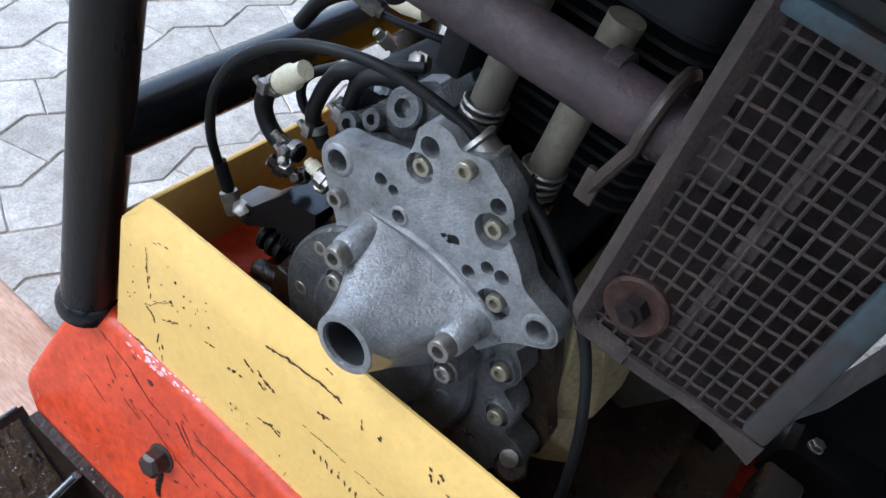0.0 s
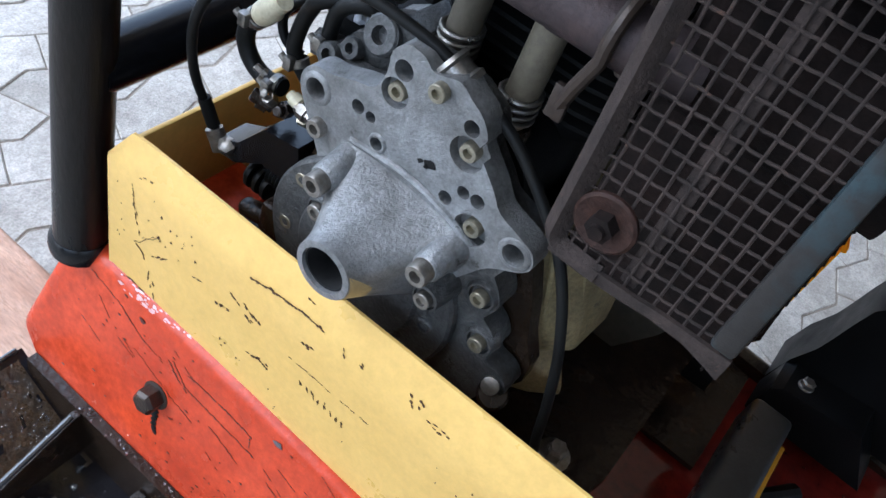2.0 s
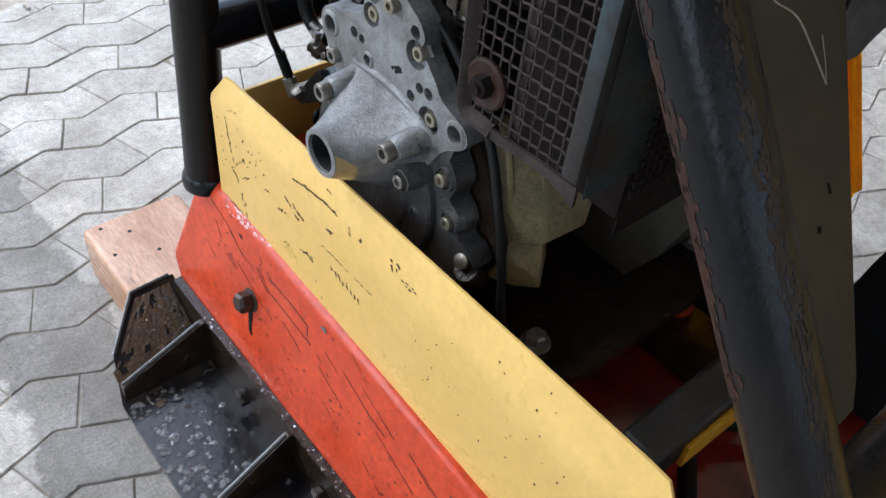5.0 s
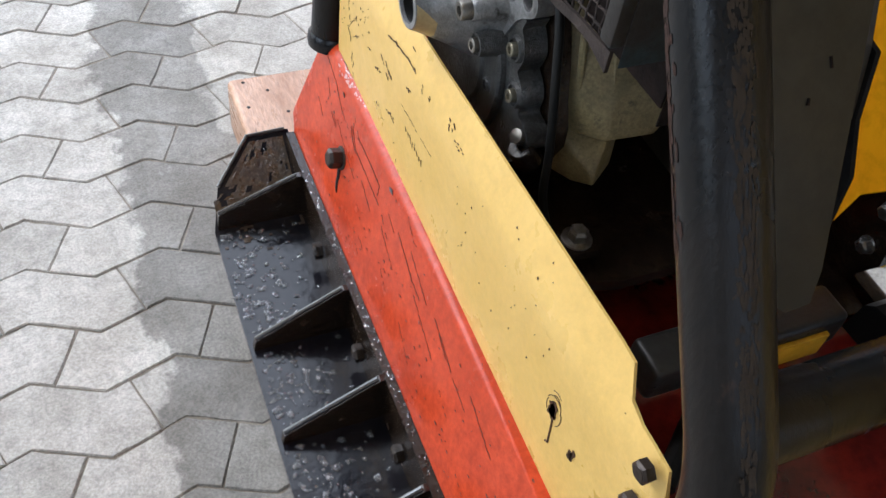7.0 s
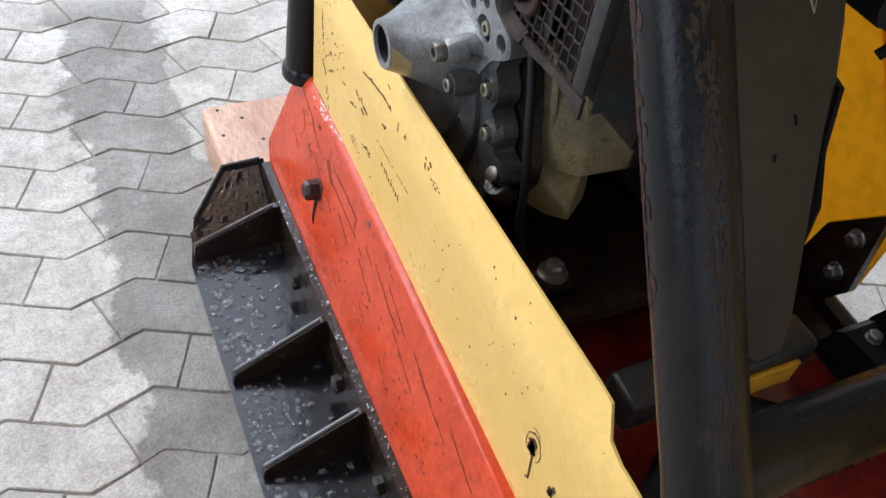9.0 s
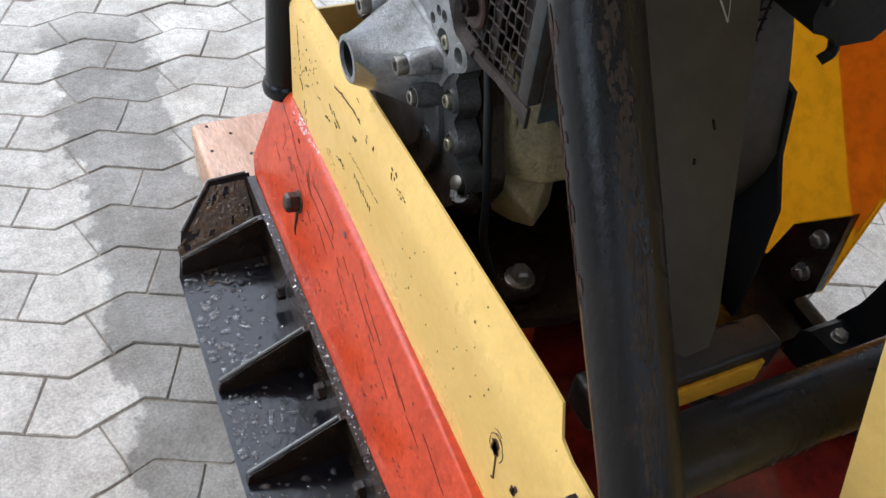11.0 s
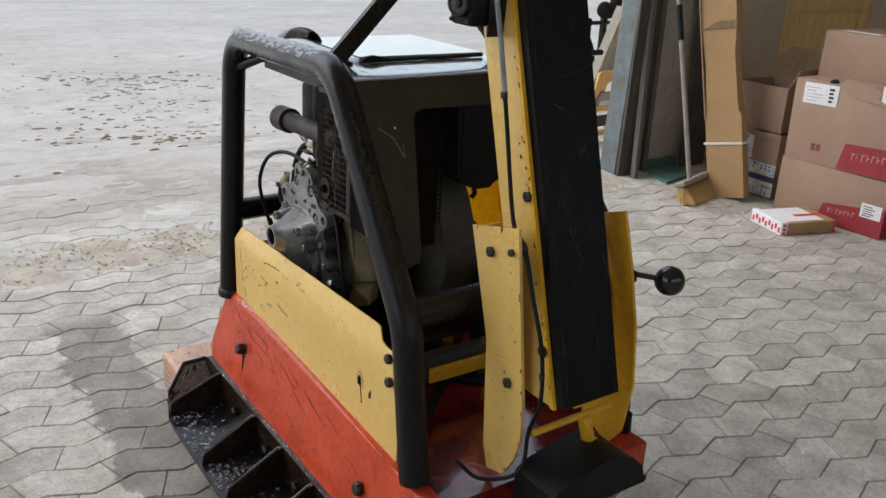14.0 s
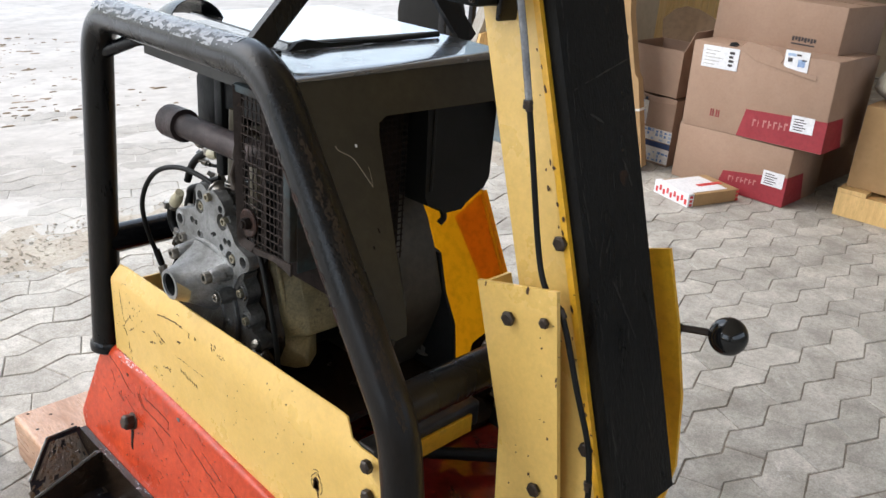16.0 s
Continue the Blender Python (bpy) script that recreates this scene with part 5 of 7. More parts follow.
v0 = [bm.verts.new((x, face_y(z), z)) for x, z in FACE]
v1 = [bm.verts.new((x, face_y(z) + 0.006, z)) for x, z in FACE]
bm.faces.new(v0), bm.faces.new(v1[::-1])
for i in range(len(FACE)):
    bm.faces.new((v0[i], v0[(i + 1) % len(FACE)], v1[(i + 1) % len(FACE)], v1[i]))
hood = part("hood", bm, GREY_HOOD, machine, "dull dark grey engine hood with open rear window")
SCRATCH = (([(0.054, 0.912), (0.056, 0.907), (0.072, 0.897), (0.080, 0.88), (0.086, 0.864)], 0.0006, WOOD_GREY), ([(0.086, 0.864), (0.089, 0.873), (0.091, 0.885)], 0.0003, WOOD_GREY), ([(0.084, 0.907), (0.0846, 0.9100)], 0.0014, PAPER),
           ([(0.070, 0.822), (0.0705, 0.817)], 0.0010, RUST_DARK), ([(0.0545, 0.806), (0.0535, 0.803)], 0.0010, RUST_DARK))
for pts, r, m in SCRATCH:
    bm = BM()
    sweep(bm, spline([(x, face_y(z) - 0.0003, z) for x, z in pts], 5), r, 6)
    part("scratch", bm, m, hood)["kind"] = "stuff"
bm = BM()
top = [(-0.2415, 0.982), (-0.235, 0.9865), (-0.215, 0.988), (-0.10, 0.989), (0.17, 0.989), (0.20, 0.977), (0.20, 0.970), (0.168, 0.983), (-0.10, 0.983), (-0.215, 0.982), (-0.235, 0.980)]
prism(bm, top, "x", 0.034, mirror(0.034), 0.001)
part("hood_top", bm, HOOP_TOP, hood, "wet black hood top with painted pale sheen")
for x0 in (0.052, mirror(0.056)):
    bm = BM()
    prism(bm, [(-0.222, 0.978), (-0.258, 0.94), (0.19, 0.94), (0.19, 0.978)], "x", x0, x0 + 0.004, 0.001)
    part("hood_side", bm, GREY_HOOD, hood)
    bm = BM()
    prism(bm, [(-0.240, 0.939), (-0.262, 0.939), (-0.41, 0.74), (-0.394, 0.74)], "x", x0, x0 + 0.004, 0.001)
    part("hood_leg", bm, GREY_HOOD, hood)
bm = BM()
prism(bm, [(0.125, -0.092), (0.41, -0.100), (0.415, 0.185), (0.135, 0.19)], "z", 0.9965, 0.9995, 0.001)
lid = part("lid_sheet", bm, LID, hood, "wet reflective lid sheet")
bm = BM()
sweep(bm, spline([(0.125, -0.093, 0.9935), (0.2, -0.097, 0.9945), (0.30, -0.1, 0.993), (0.41, -0.1, 0.994)]), 0.004, 8)
prism(bm, [(0.118, 0.9895), (0.132, 1.0005), (0.150, 1.0030), (0.185, 0.9965), (0.25, 0.9950), (0.25, 0.9900)], "y", -0.104, -0.096, 0.001)
part("lid_seal", bm, RUBBER, lid, "curling black rubber seal")
bm = BM()
prism(bm, [(0.036, -0.118), (0.100, -0.112), (0.104, -0.055), (0.044, -0.06)], "z", 0.9895, 0.9935, 0.001)
part("foot_pad", bm, RUBBER, hood)
bm = BM()
skins = []
for th in (0.0, 0.0018):
    rows = []
    for i in range(13):
        q = i / 12
        h = 0.036 * (1 - q ** 2.2) + 0.003
        half = 0.047 * math.sqrt(1 - 0.55 * q * q)
        rows.append([bm.verts.new((0.108 + 0.014 * q + (half - th) * math.cos(radians(180 - 180 * k / 14)), 0.118 + 0.115 * q + 0.012 * math.sin(math.pi * k / 14) * (1 - q), 0.990 + (h - th) * math.sin(math.pi * k / 14) + th * 0.2)) for k in range(15)])
    skins.append(rows)
for rows in skins:
    for a, b in zip(rows, rows[1:]):
        for k in range(14):
            bm.faces.new((a[k], a[k + 1], b[k + 1], b[k]))
for q in (0, 12):
    for k in range(14):
        bm.faces.new((skins[0][q][k], skins[0][q][k + 1], skins[1][q][k + 1], skins[1][q][k]))
for k in (0, 14):
    for q in range(12):
        bm.faces.new((skins[0][q][k], skins[0][q + 1][k], skins[1][q + 1][k], skins[1][q][k]))
part("rain_flap", bm, BLACK, hood, "curled black sheet flap")
bm = BM()
prism(bm, [(0.205, 0.99), (0.0, 0.989), (0.0, 0.985), (0.205, 0.986)], "x", 0.078, 0.092, 0.0008)
part("edge_strip", bm, RUBBER, hood)
# lifting arch of flat bar
bm = BM()
A = fillet([(0.060, -0.082, 0.975), (0.222, -0.086, 1.143), (0.342, -0.086, 1.143), (0.50, -0.082, 0.975)], 0.10, 10)
rings = []
for i, p in enumerate(A):
    d = (A[min(i + 1, len(A) - 1)] - A[max(i - 1, 0)]).normalized()
    nrm = Vector((-d.z, 0, d.x))
    rings.append([bm.verts.new(p + Vector((0, s, 0)) + nrm * t) for s, t in ((-0.006, -0.017), (0.006, -0.017), (0.006, 0.017), (-0.006, 0.017))])
for a, b in zip(rings, rings[1:]):
    for i in range(4):
        bm.faces.new((a[i], a[(i + 1) % 4], b[(i + 1) % 4], b[i]))
bm.faces.new(rings[0][::-1]), bm.faces.new(rings[-1])
part("lifting_arch", bm, WORN_BLACK, machine, "black flat-bar lifting arch")
# left guard: woven wire in a frame
bm = BM()
sweep(bm, fillet([(0.046, -0.0865, 0.948), (0.046, -0.0885, 0.7185), (0.046, -0.125, 0.7165)], 0.012, 5), 0.0058, section=[(-1, -1), (0, -1.12), (1, -1), (1.12, 0), (1, 1), (0, 1.12), (-1, 1), (-1.12, 0)])
grille = part("exhaust_guard", bm, RUST, machine, "rusty wire mesh exhaust guard in a chipped frame")
# lower rail, eaten thin in the middle
bm = BM()
low = [(-0.0905, 0.7125), (-0.115, 0.7118), (-0.144, 0.7140), (-0.165, 0.7168), (-0.188, 0.7166), (-0.2052, 0.7122), (-0.2155, 0.7092)]
prism(bm, low + [(-0.2155, 0.7275), (-0.198, 0.7265), (-0.172, 0.7255), (-0.150, 0.7232), (-0.120, 0.7215), (-0.0905, 0.7215)], "x", 0.0412, 0.0445, 0.001)
part("lower_rail", bm, RUST, grille, "rust-eaten lower rail")
bm = BM()
box(bm, (0.040, -0.2152, 0.7285), (0.053, -0.1990, 0.945), 0.003)
box(bm, (0.053, -0.2152, 0.7105), (0.12, -0.2137, 0.945), 0.001)
part("frame_bar", bm, BLUE_GREY, grille, "chipped blue-grey flat bar")
bm = BM()
box(bm, (0.040, -0.218, 0.938), (0.052, -0.082, 0.95), 0.003)
part("frame_bar", bm, BLUE_GREY, grille)
wire = 0.0011
k = 0
while 0.7315 + 0.0125 * k < 0.938:
    bm = BM()
    z = 0.7315 + 0.0125 * k
    pts = [(0.0455 + (0.0006 if q % 2 else -0.0006), -0.2005 + 0.0102 * q * 0.5 + 0.0051, z + 0.0007 * noise.noise((q * 0.35, z * 90, 0))) for q in range(-1, 21)]
    sweep(bm, pts, wire, 6)
    part("mesh_wire", bm, RUST, grille)
    k += 1
k = 0
while -0.1924 + 0.0102 * k < -0.092:
    bm = BM()
    y = -0.1924 + 0.0102 * k
    pts = [(0.0455 + (-0.0007 if (q + k) % 2 else 0.0007), y + 0.0006 * noise.noise((q * 0.3, y * 120, 4)), 0.719 + 0.0125 * q) for q in range(18)] + [(0.0455, y, 0.942)]
    sweep(bm, pts, wire, 6)
    part("mesh_wire", bm, RUST, grille)
    k += 1
bm = BM()
box(bm, (0.0475, -0.1475, 0.722), (0.050, -0.1365, 0.94), 0.001)
part("stiffener", bm, RUST, grille)
bm = BM()
lathe(bm, (0.044, -0.113, 0.755), (-1, 0, 0), [(0, 0.0205), (0.0025, 0.0205), (0.004, 0.0185), (0.0025, 0.012), (0.0020, 0.009)], 30)
washer = part("washer", bm, RUST_RED, grille, "rusted dished washer")
bm = BM()
lathe(bm, (0.042, -0.113, 0.755), (-1, 0, 0), [(0, 0.0095), (0.009, 0.009), (0.010, 0.006)], 6)
lathe(bm, (0.033, -0.113, 0.755), (-1, 0, 0), [(0, 0.0055), (0.004, 0.005)], 12)
part("bolt", bm, RUST_DARK, washer)
# rear inner mesh and air cleaner in the window
bm = BM()
for k in range(24):
    sweep(bm, [(0.10, -0.222, 0.70 + 0.0095 * k), (0.24, -0.222, 0.70 + 0.0095 * k)], 0.0012, 5)
for k in range(15):
    sweep(bm, [(0.105 + 0.0095 * k, -0.2215, 0.69), (0.105 + 0.0095 * k, -0.2215, 0.93)], 0.0012, 5)
part("inner_mesh", bm, RUST_DARK, hood)
bm = BM()
prism(bm, [(0.250, 0.935), (0.256, 0.790), (0.264, 0.776), (0.288, 0.768), (0.298, 0.758), (0.336, 0.757), (0.346, 0.766), (0.384, 0.784), (0.394, 0.80), (0.397, 0.935)], "y", -0.250, -0.17, 0.010, 3)
air = part("air_cleaner", bm, RUBBER, machine, "black air cleaner box")
bm = BM()
box(bm, (0.262, -0.2525, 0.80), (0.268, -0.2495, 0.935), 0.001)
part("box_seam", bm, RUBBER, air)
bm = BM()
sweep(bm, spline([(0.303, -0.240, 0.762), (0.306, -0.242, 0.747), (0.299, -0.240, 0.738)]), 0.005, 8)
part("drain_nipple", bm, RUBBER, air)

# ---------------------------------------------------------------- raised drawbar at the rear
LEAN_Y, LEAN_X = 0.374, 0.066


def bar_at(x, off, z):
    """A point of the leaning drawbar: x across, off behind (minus) or ahead of its rear face, at height z."""
    return (x + LEAN_X * (z - 0.55), -0.688 + LEAN_Y * (z - 0.55) + off, z)


def leaning(bm, x0, x1, o0, o1, z0, z1, bevel=0.002, widen=0.0):
    vs = [bm.verts.new(bar_at(x, o, z)) for z, e in ((z0, 0.0), (z1, widen)) for x, o in ((x0, o0), (x1 + e, o0), (x1 + e, o1), (x0, o1))]
    for f in ((0, 1, 2, 3), (7, 6, 5, 4), (0, 4, 5, 1), (1, 5, 6, 2), (2, 6, 7, 3), (3, 7, 4, 0)):
        bm.faces.new([vs[i] for i in f])
    ease(bm, vs, bevel)


bm = BM()
CHANNEL = ((0.1512, 0.008), (0.1512, 0.092), (0.2755, 0.092), (0.2755, 0.032), (0.2700, 0.032), (0.2700, 0.0865), (0.1567, 0.0865), (0.1567, 0.008))
ends = [[bm.verts.new(bar_at(x, o, z)) for x, o in CHANNEL] for z in (0.537, 1.62)]
bm.faces.new(ends[0]), bm.faces.new(ends[1][::-1])
for i in range(8):
    bm.faces.new((ends[0][i], ends[1][i], ends[1][(i + 1) % 8], ends[0][(i + 1) % 8]))
ease(bm, ends[0] + ends[1], 0.0015)
drawbar = part("drawbar", bm, YELLOW, machine, "raised pale yellow channel drawbar")
bm = BM()
leaning(bm, 0.1495, 0.1565, 0.003, 0.012, 0.535, 1.62, 0.001)
part("drawbar_edge", bm, YELLOW_DEEP, drawbar)
bm = BM()
leaning(bm, 0.1572, 0.2765, -0.014, 0.030, 0.541, 1.60, 0.009, 0.023)
part("rubber_pad", bm, SLAB, drawbar, "long scuffed black rubber pad")
bm = BM()
for x0, z0, x1, z1 in ((0.170, 1.015, 0.285, 1.04), (0.205, 0.80, 0.232, 0.735), (0.212, 0.86, 0.19, 0.83), (0.25, 0.93, 0.262, 0.90), (0.20, 0.985, 0.215, 0.978), (0.235, 0.68, 0.243, 0.60), (0.27, 0.76, 0.28, 0.72)):
    n = 16
    for k in range(n):
        if rng.random() < 0.3:
            continue
        t = (k + rng.random()) / n
        blot(bm, Vector(bar_at(x0 + (x1 - x0) * t + rng.gauss(0, 0.0006), -0.0142, z0 + (z1 - z0) * t)), Vector((x1 - x0, LEAN_Y * (z1 - z0), z1 - z0)).normalized(), Vector((z1 - z0, 0, x0 - x1)).normalized(), rng.uniform(0.003, 0.009), rng.triangular(0.0003, 0.0022, 0.0006), rng, 9, normal=(0, -1, LEAN_Y), thick=0.0002)
for k in range(70):
    # the edge beside the yellow lip is rubbed grey, and short soft rubs cross the face
    z, c = (rng.uniform(0.56, 1.3), rng.uniform(0.1665, 0.1705)) if k < 46 else (rng.gauss(0.80, 0.07), rng.uniform(0.175, 0.265))
    L = rng.uniform(0.004, 0.016)
    tilt = Vector((rng.gauss(0.0 if k < 46 else 0.35, 0.12), LEAN_Y, 1)).normalized()
    blot(bm, Vector(bar_at(c, -0.0142, z)), tilt, tilt.cross(Vector((0, -1, LEAN_Y))).normalized(), L, rng.uniform(0.0004, 0.0013), rng, 9, normal=(0, -1, LEAN_Y), thick=0.0002)
part("scuff", bm, SCUFF, drawbar)["kind"] = "stuff"
bm = BM()
for k in range(5):
    blot(bm, Vector(bar_at(0.248 + rng.gauss(0, 0.003), -0.0142, 0.913 + rng.gauss(0, 0.003))), Vector((1, 0, 0)), Vector((0, LEAN_Y, 1)).normalized(), rng.uniform(0.004, 0.008), rng.uniform(0.003, 0.006), rng, 11, normal=(0, -1, LEAN_Y), thick=0.0001 + 0.00005 * k)
part("rust_mark", bm, RUBBED_BROWN, drawbar)
for z in (0.849, 0.62):
    c = bar_at(0.1512, 0.014, z)
    part("bolt", hexbolt(c, (-1, 0, 0), 0.0165, 0.006, 0.0), BOLT, drawbar)
bm = BM()
sweep(bm, spline([(0.150, -0.485, 1.094), (0.150, -0.508, 1.002), (0.150, -0.520, 0.951), (0.148, -0.547, 0.84), (0.143, -0.568, 0.80), (0.142, -0.596, 0.777), (0.140, -0.631, 0.698), (0.140, -0.660, 0.625), (0.140, -0.668, 0.539), (0.140, -0.647, 0.475), (0.12, -0.655, 0.41), (0.085, -0.6, 0.375), (0.07, -0.55, 0.385)], 8), 0.0036, 10)
cable = part("control_cable", bm, RUBBER, drawbar, "black control cable")
bm = BM()
sweep(bm, spline([(0.150, -0.440, 1.25), (0.150, -0.485, 1.094), (0.150, -0.508, 1.002)], 6), 0.0042, 12)
part("conduit", bm, FLAKE, cable, "pale grey conduit")
for (x, y, z), dz in (((0.150, -0.508, 1.000), (0.0, -0.25, -1)), ((0.1425, -0.594, 0.780), (-0.02, -0.75, -0.8)), ((0.140, -0.6655, 0.585), (0.0, -0.1, -1))):
    bm = BM()
    lathe(bm, (x, y, z), dz, [(-0.006, 0.0040), (-0.005, 0.0050), (-0.001, 0.0052), (0.0, 0.0046), (0.006, 0.0046), (0.007, 0.0038)], 14)
    part("ferrule", bm, BOLT, cable)
bm = BM()
box(bm, (0.1455, -0.5125, 0.995), (0.1515, -0.5025, 1.006), 0.001)
part("cable_clip", bm, BOLT, drawbar)
bm = BM()
sweep(bm, spline([(0.347, -0.585, 0.690), (0.3455, -0.597, 0.655), (0.3455, -0.602, 0.615), (0.3465, -0.612, 0.560), (0.347, -0.600, 0.500), (0.3475, -0.585, 0.46)], 6), 0.0022, 8)
part("thin_wire", bm, RUST_RED, machine, "thin rusty wire")
# chips along the lips of the drawbar channel
bm = BM()
for k in range(26):
    z = rng.uniform(0.56, 1.15)
    r = rng.triangular(0.0005, 0.0028, 0.0009)
    blot(bm, Vector(bar_at(0.1493, 0.004 + rng.random() ** 2 * 0.020, z)), (0, LEAN_Y, 1), (0, 1, -LEAN_Y), r * rng.uniform(1, 3.5), r, rng, 7, normal=(-1, 0, 0))
part("paint_chip", bm, CHIP, drawbar)["kind"] = "stuff"
# hinge bracket of two cheek plates
CHEEK = [(-0.477, 0.782), (-0.5945, 0.811), (-0.612, 0.70), (-0.640, 0.52), (-0.641, 0.455), (-0.630, 0.415), (-0.605, 0.372), (-0.562, 0.36), (-0.548, 0.40), (-0.535, 0.60)]
FAR_CHEEK = [(-0.500, 0.776), (-0.602, 0.811), (-0.632, 0.72), (-0.658, 0.618), (-0.670, 0.513), (-0.658, 0.415), (-0.631, 0.378), (-0.56, 0.40), (-0.54, 0.6)]
for x0, x1, fl in ((0.1275, 0.1335, 1), (0.3485, 0.3545, -1)):
    bm = BM()
    prism(bm, CHEEK if fl > 0 else FAR_CHEEK, "x", x0, x1, 0.0015)
    cheek = part("hinge_cheek", bm, YELLOW if fl > 0 else YELLOW_DEEP, machine, "pale yellow hinge cheek plate" if fl > 0 else "")
    bm = BM()
    xa, xb = (x1, x1 + 0.045) if fl > 0 else (x0 - 0.045, x0)
    prism(bm, [(-0.481, 0.780), (-0.487, 0.7815), (-0.5415, 0.60), (-0.5355, 0.60)], "x", xa, xb, 0.001)
    part("cheek_flange", bm, YELLOW, cheek)
    face = x0 if fl > 0 else x1
    bm = BM()
    rim = CHEEK if fl > 0 else FAR_CHEEK
    for (ya, za), (yb, zb) in zip(rim[:6], rim[1:7]):
        for q in range(2):
            t = rng.random()
            y, z = ya + (yb - ya) * t, za + (zb - za) * t
            y, z = y + (-0.57 - y) * 0.025, z + (0.6 - z) * 0.012
            r = rng.triangular(0.0006, 0.0034, 0.001)
            blot(bm, (face - 0.0003 * fl, y, z), (0, 1, 0), (0, 0, 1), r, r * rng.uniform(0.8, 3.0), rng, normal=(-fl, 0, 0))
    for q in range(16):
        r = rng.triangular(0.0005, 0.0022, 0.0008)
        blot(bm, (face - 0.0003 * fl, rng.uniform(-0.61, -0.56), rng.uniform(0.44, 0.78)), (0, 1, 0), (0, 0, 1), r, r * rng.uniform(0.8, 2.0), rng, normal=(-fl, 0, 0))
    part("paint_chip", bm, CHIP, cheek)["kind"] = "stuff"
    for y, z, af in ((-0.5335, 0.7543, 0.0165), (-0.5855, 0.770, 0.0115), (-0.602, 0.548, 0.0165)):
        part("bolt", hexbolt((face, y, z), (-fl, 0, 0), af, 0.0055, 0.0), BOLT, cheek)
bm = BM()
sweep(bm, [(0.134, -0.556, 0.752), (0.348, -0.556, 0.752)], 0.013, 14)
part("hinge_pin", bm, OILY, machine)
# knob lever on the right cheek
bm = BM()
box(bm, (0.3545, -0.632, 0.690), (0.368, -0.606, 0.710), 0.002)
sweep(bm, [(0.364, -0.62, 0.702), (0.374, -0.655, 0.707), (0.384, -0.685, 0.710)], 0.005, 10)
lever = part("knob_lever", bm, BOLT, machine, "steel lever with black ball knob")
bm = BM()
sweep(bm, [(0.3625, -0.600, 0.7035), (0.3725, -0.648, 0.7065)], 0.0125, 4, section=[(-0.0075, -0.0125), (0.0075, -0.0125), (0.0075, 0.0125), (-0.0075, 0.0125)])
part("lever_block", bm, BOLT, lever, "brown rusted steel block")
bm = BM()
lathe(bm, (0.3815, -0.662, 0.710), (0.1, -1, 0), [(0.0252 - 0.0252 * math.cos(math.pi * k / 14), 0.0252 * math.sin(math.pi * k / 14)) for k in range(15)], 28, False, False)
part("ball_knob", bm, PLASTIC, lever, "glossy black ball knob")
# spring bar, stop and rubber step at the foot
bm = BM()
sweep(bm, [(0.145, -0.648, 0.470), (0.307, -0.662, 0.484)], 0.006, 10)
box(bm, (0.235, -0.65, 0.49), (0.262, -0.63, 0.55), 0.002)
sweep(bm, [(0.25, -0.66, 0.48), (0.262, -0.665, 0.43), (0.30, -0.66, 0.40)], 0.012, 10)
part("spring_bar", bm, YELLOW_DEEP, machine, "bright yellow spring bar")
bm = BM()
prism(bm, [(0.128, 0.355), (0.13, 0.40), (0.15, 0.412), (0.24, 0.432), (0.268, 0.434), (0.31, 0.414), (0.335, 0.392), (0.345, 0.355)], "y", -0.73, -0.635, 0.008)
part("rubber_step", bm, RUBBER, machine, "black rubber step")
bm = BM()
box(bm, (0.350, -0.664, 0.30), (0.423, -0.58, 0.373), 0.006)
part("rear_block", bm, RED, machine, "red rear block")
bm = BM()
sweep(bm, [(0.409, -0.615, 0.370), (0.409, -0.613, 0.410)], 0.013, 12)
part("buffer", bm, RUBBER, machine)
# lever head near the top
bm = BM()
c = Vector(bar_at(0.118, 0.060, 1.13))
box(bm, c - Vector((0.030, 0.03, 0.035)), c + Vector((0.03, 0.03, 0.035)), 0.008)
lathe(bm, c + Vector((-0.028, -0.005, 0.0)), (-1, -0.3, 0), [(0, 0.023), (0.012, 0.021), (0.014, 0.010)], 20)
sweep(bm, [c + Vector((-0.03, 0, 0.02)), c + Vector((-0.035, 0, 0.075)), c + Vector((0.02, 0, 0.08))], 0.006, 10)
head = part("control_head", bm, RUBBER, drawbar, "black plastic control head")
bm = BM()
lathe(bm, c + Vector((-0.041, -0.009, 0.0)), (-1, -0.3, 0), [(0, 0.0195), (0.003, 0.0195), (0.0035, 0.0165), (0.0015, 0.0155), (0.0015, 0.008), (0.005, 0.007), (0.0055, 0.0)], 24, True, False)
part("button_ring", bm, PLASTIC, head, "glossy black button with a ring")
for dy, dz in ((-0.022, 0.027), (0.022, 0.027), (0.022, -0.027), (-0.022, -0.027)):
    part("screw", capscrew(c + Vector((-0.0305, dy, dz)), (-1, 0, 0), 0.0034, 0.003), BOLT, head)
bm = BM()
box(bm, c + Vector((0.0, -0.036, -0.05)), c + Vector((0.034, -0.030, 0.02)), 0.002)
part("head_bracket", bm, BLACK, head)
bm = BM()
c = Vector(bar_at(0.30, 0.03, 1.08))
box(bm, c - Vector((0.008, 0.02, 0.03)), c + Vector((0.012, 0.02, 0.03)), 0.003)
sweep(bm, [c + Vector((0.0, 0, -0.03)), c + Vector((0.06, 0.0, -0.03))], 0.005, 10)
part("stop_lug", bm, BLACK, drawbar)
bm = BM()
sweep(bm, [bar_at(0.02, 0.05, 1.60), bar_at(0.42, 0.05, 1.60)], 0.014, 14)
part("handle_bar", bm, BLACK, drawbar)
bm = BM()
sweep(bm, [Vector(bar_at(0.03, 0.05, 1.6)), Vector((0.012, -0.35, 1.40)), Vector((0.012, -0.35, 1.205))], 0.0012, 6)
tagc = part("tag_cord", bm, RUBBER, drawbar)
bm = BM()
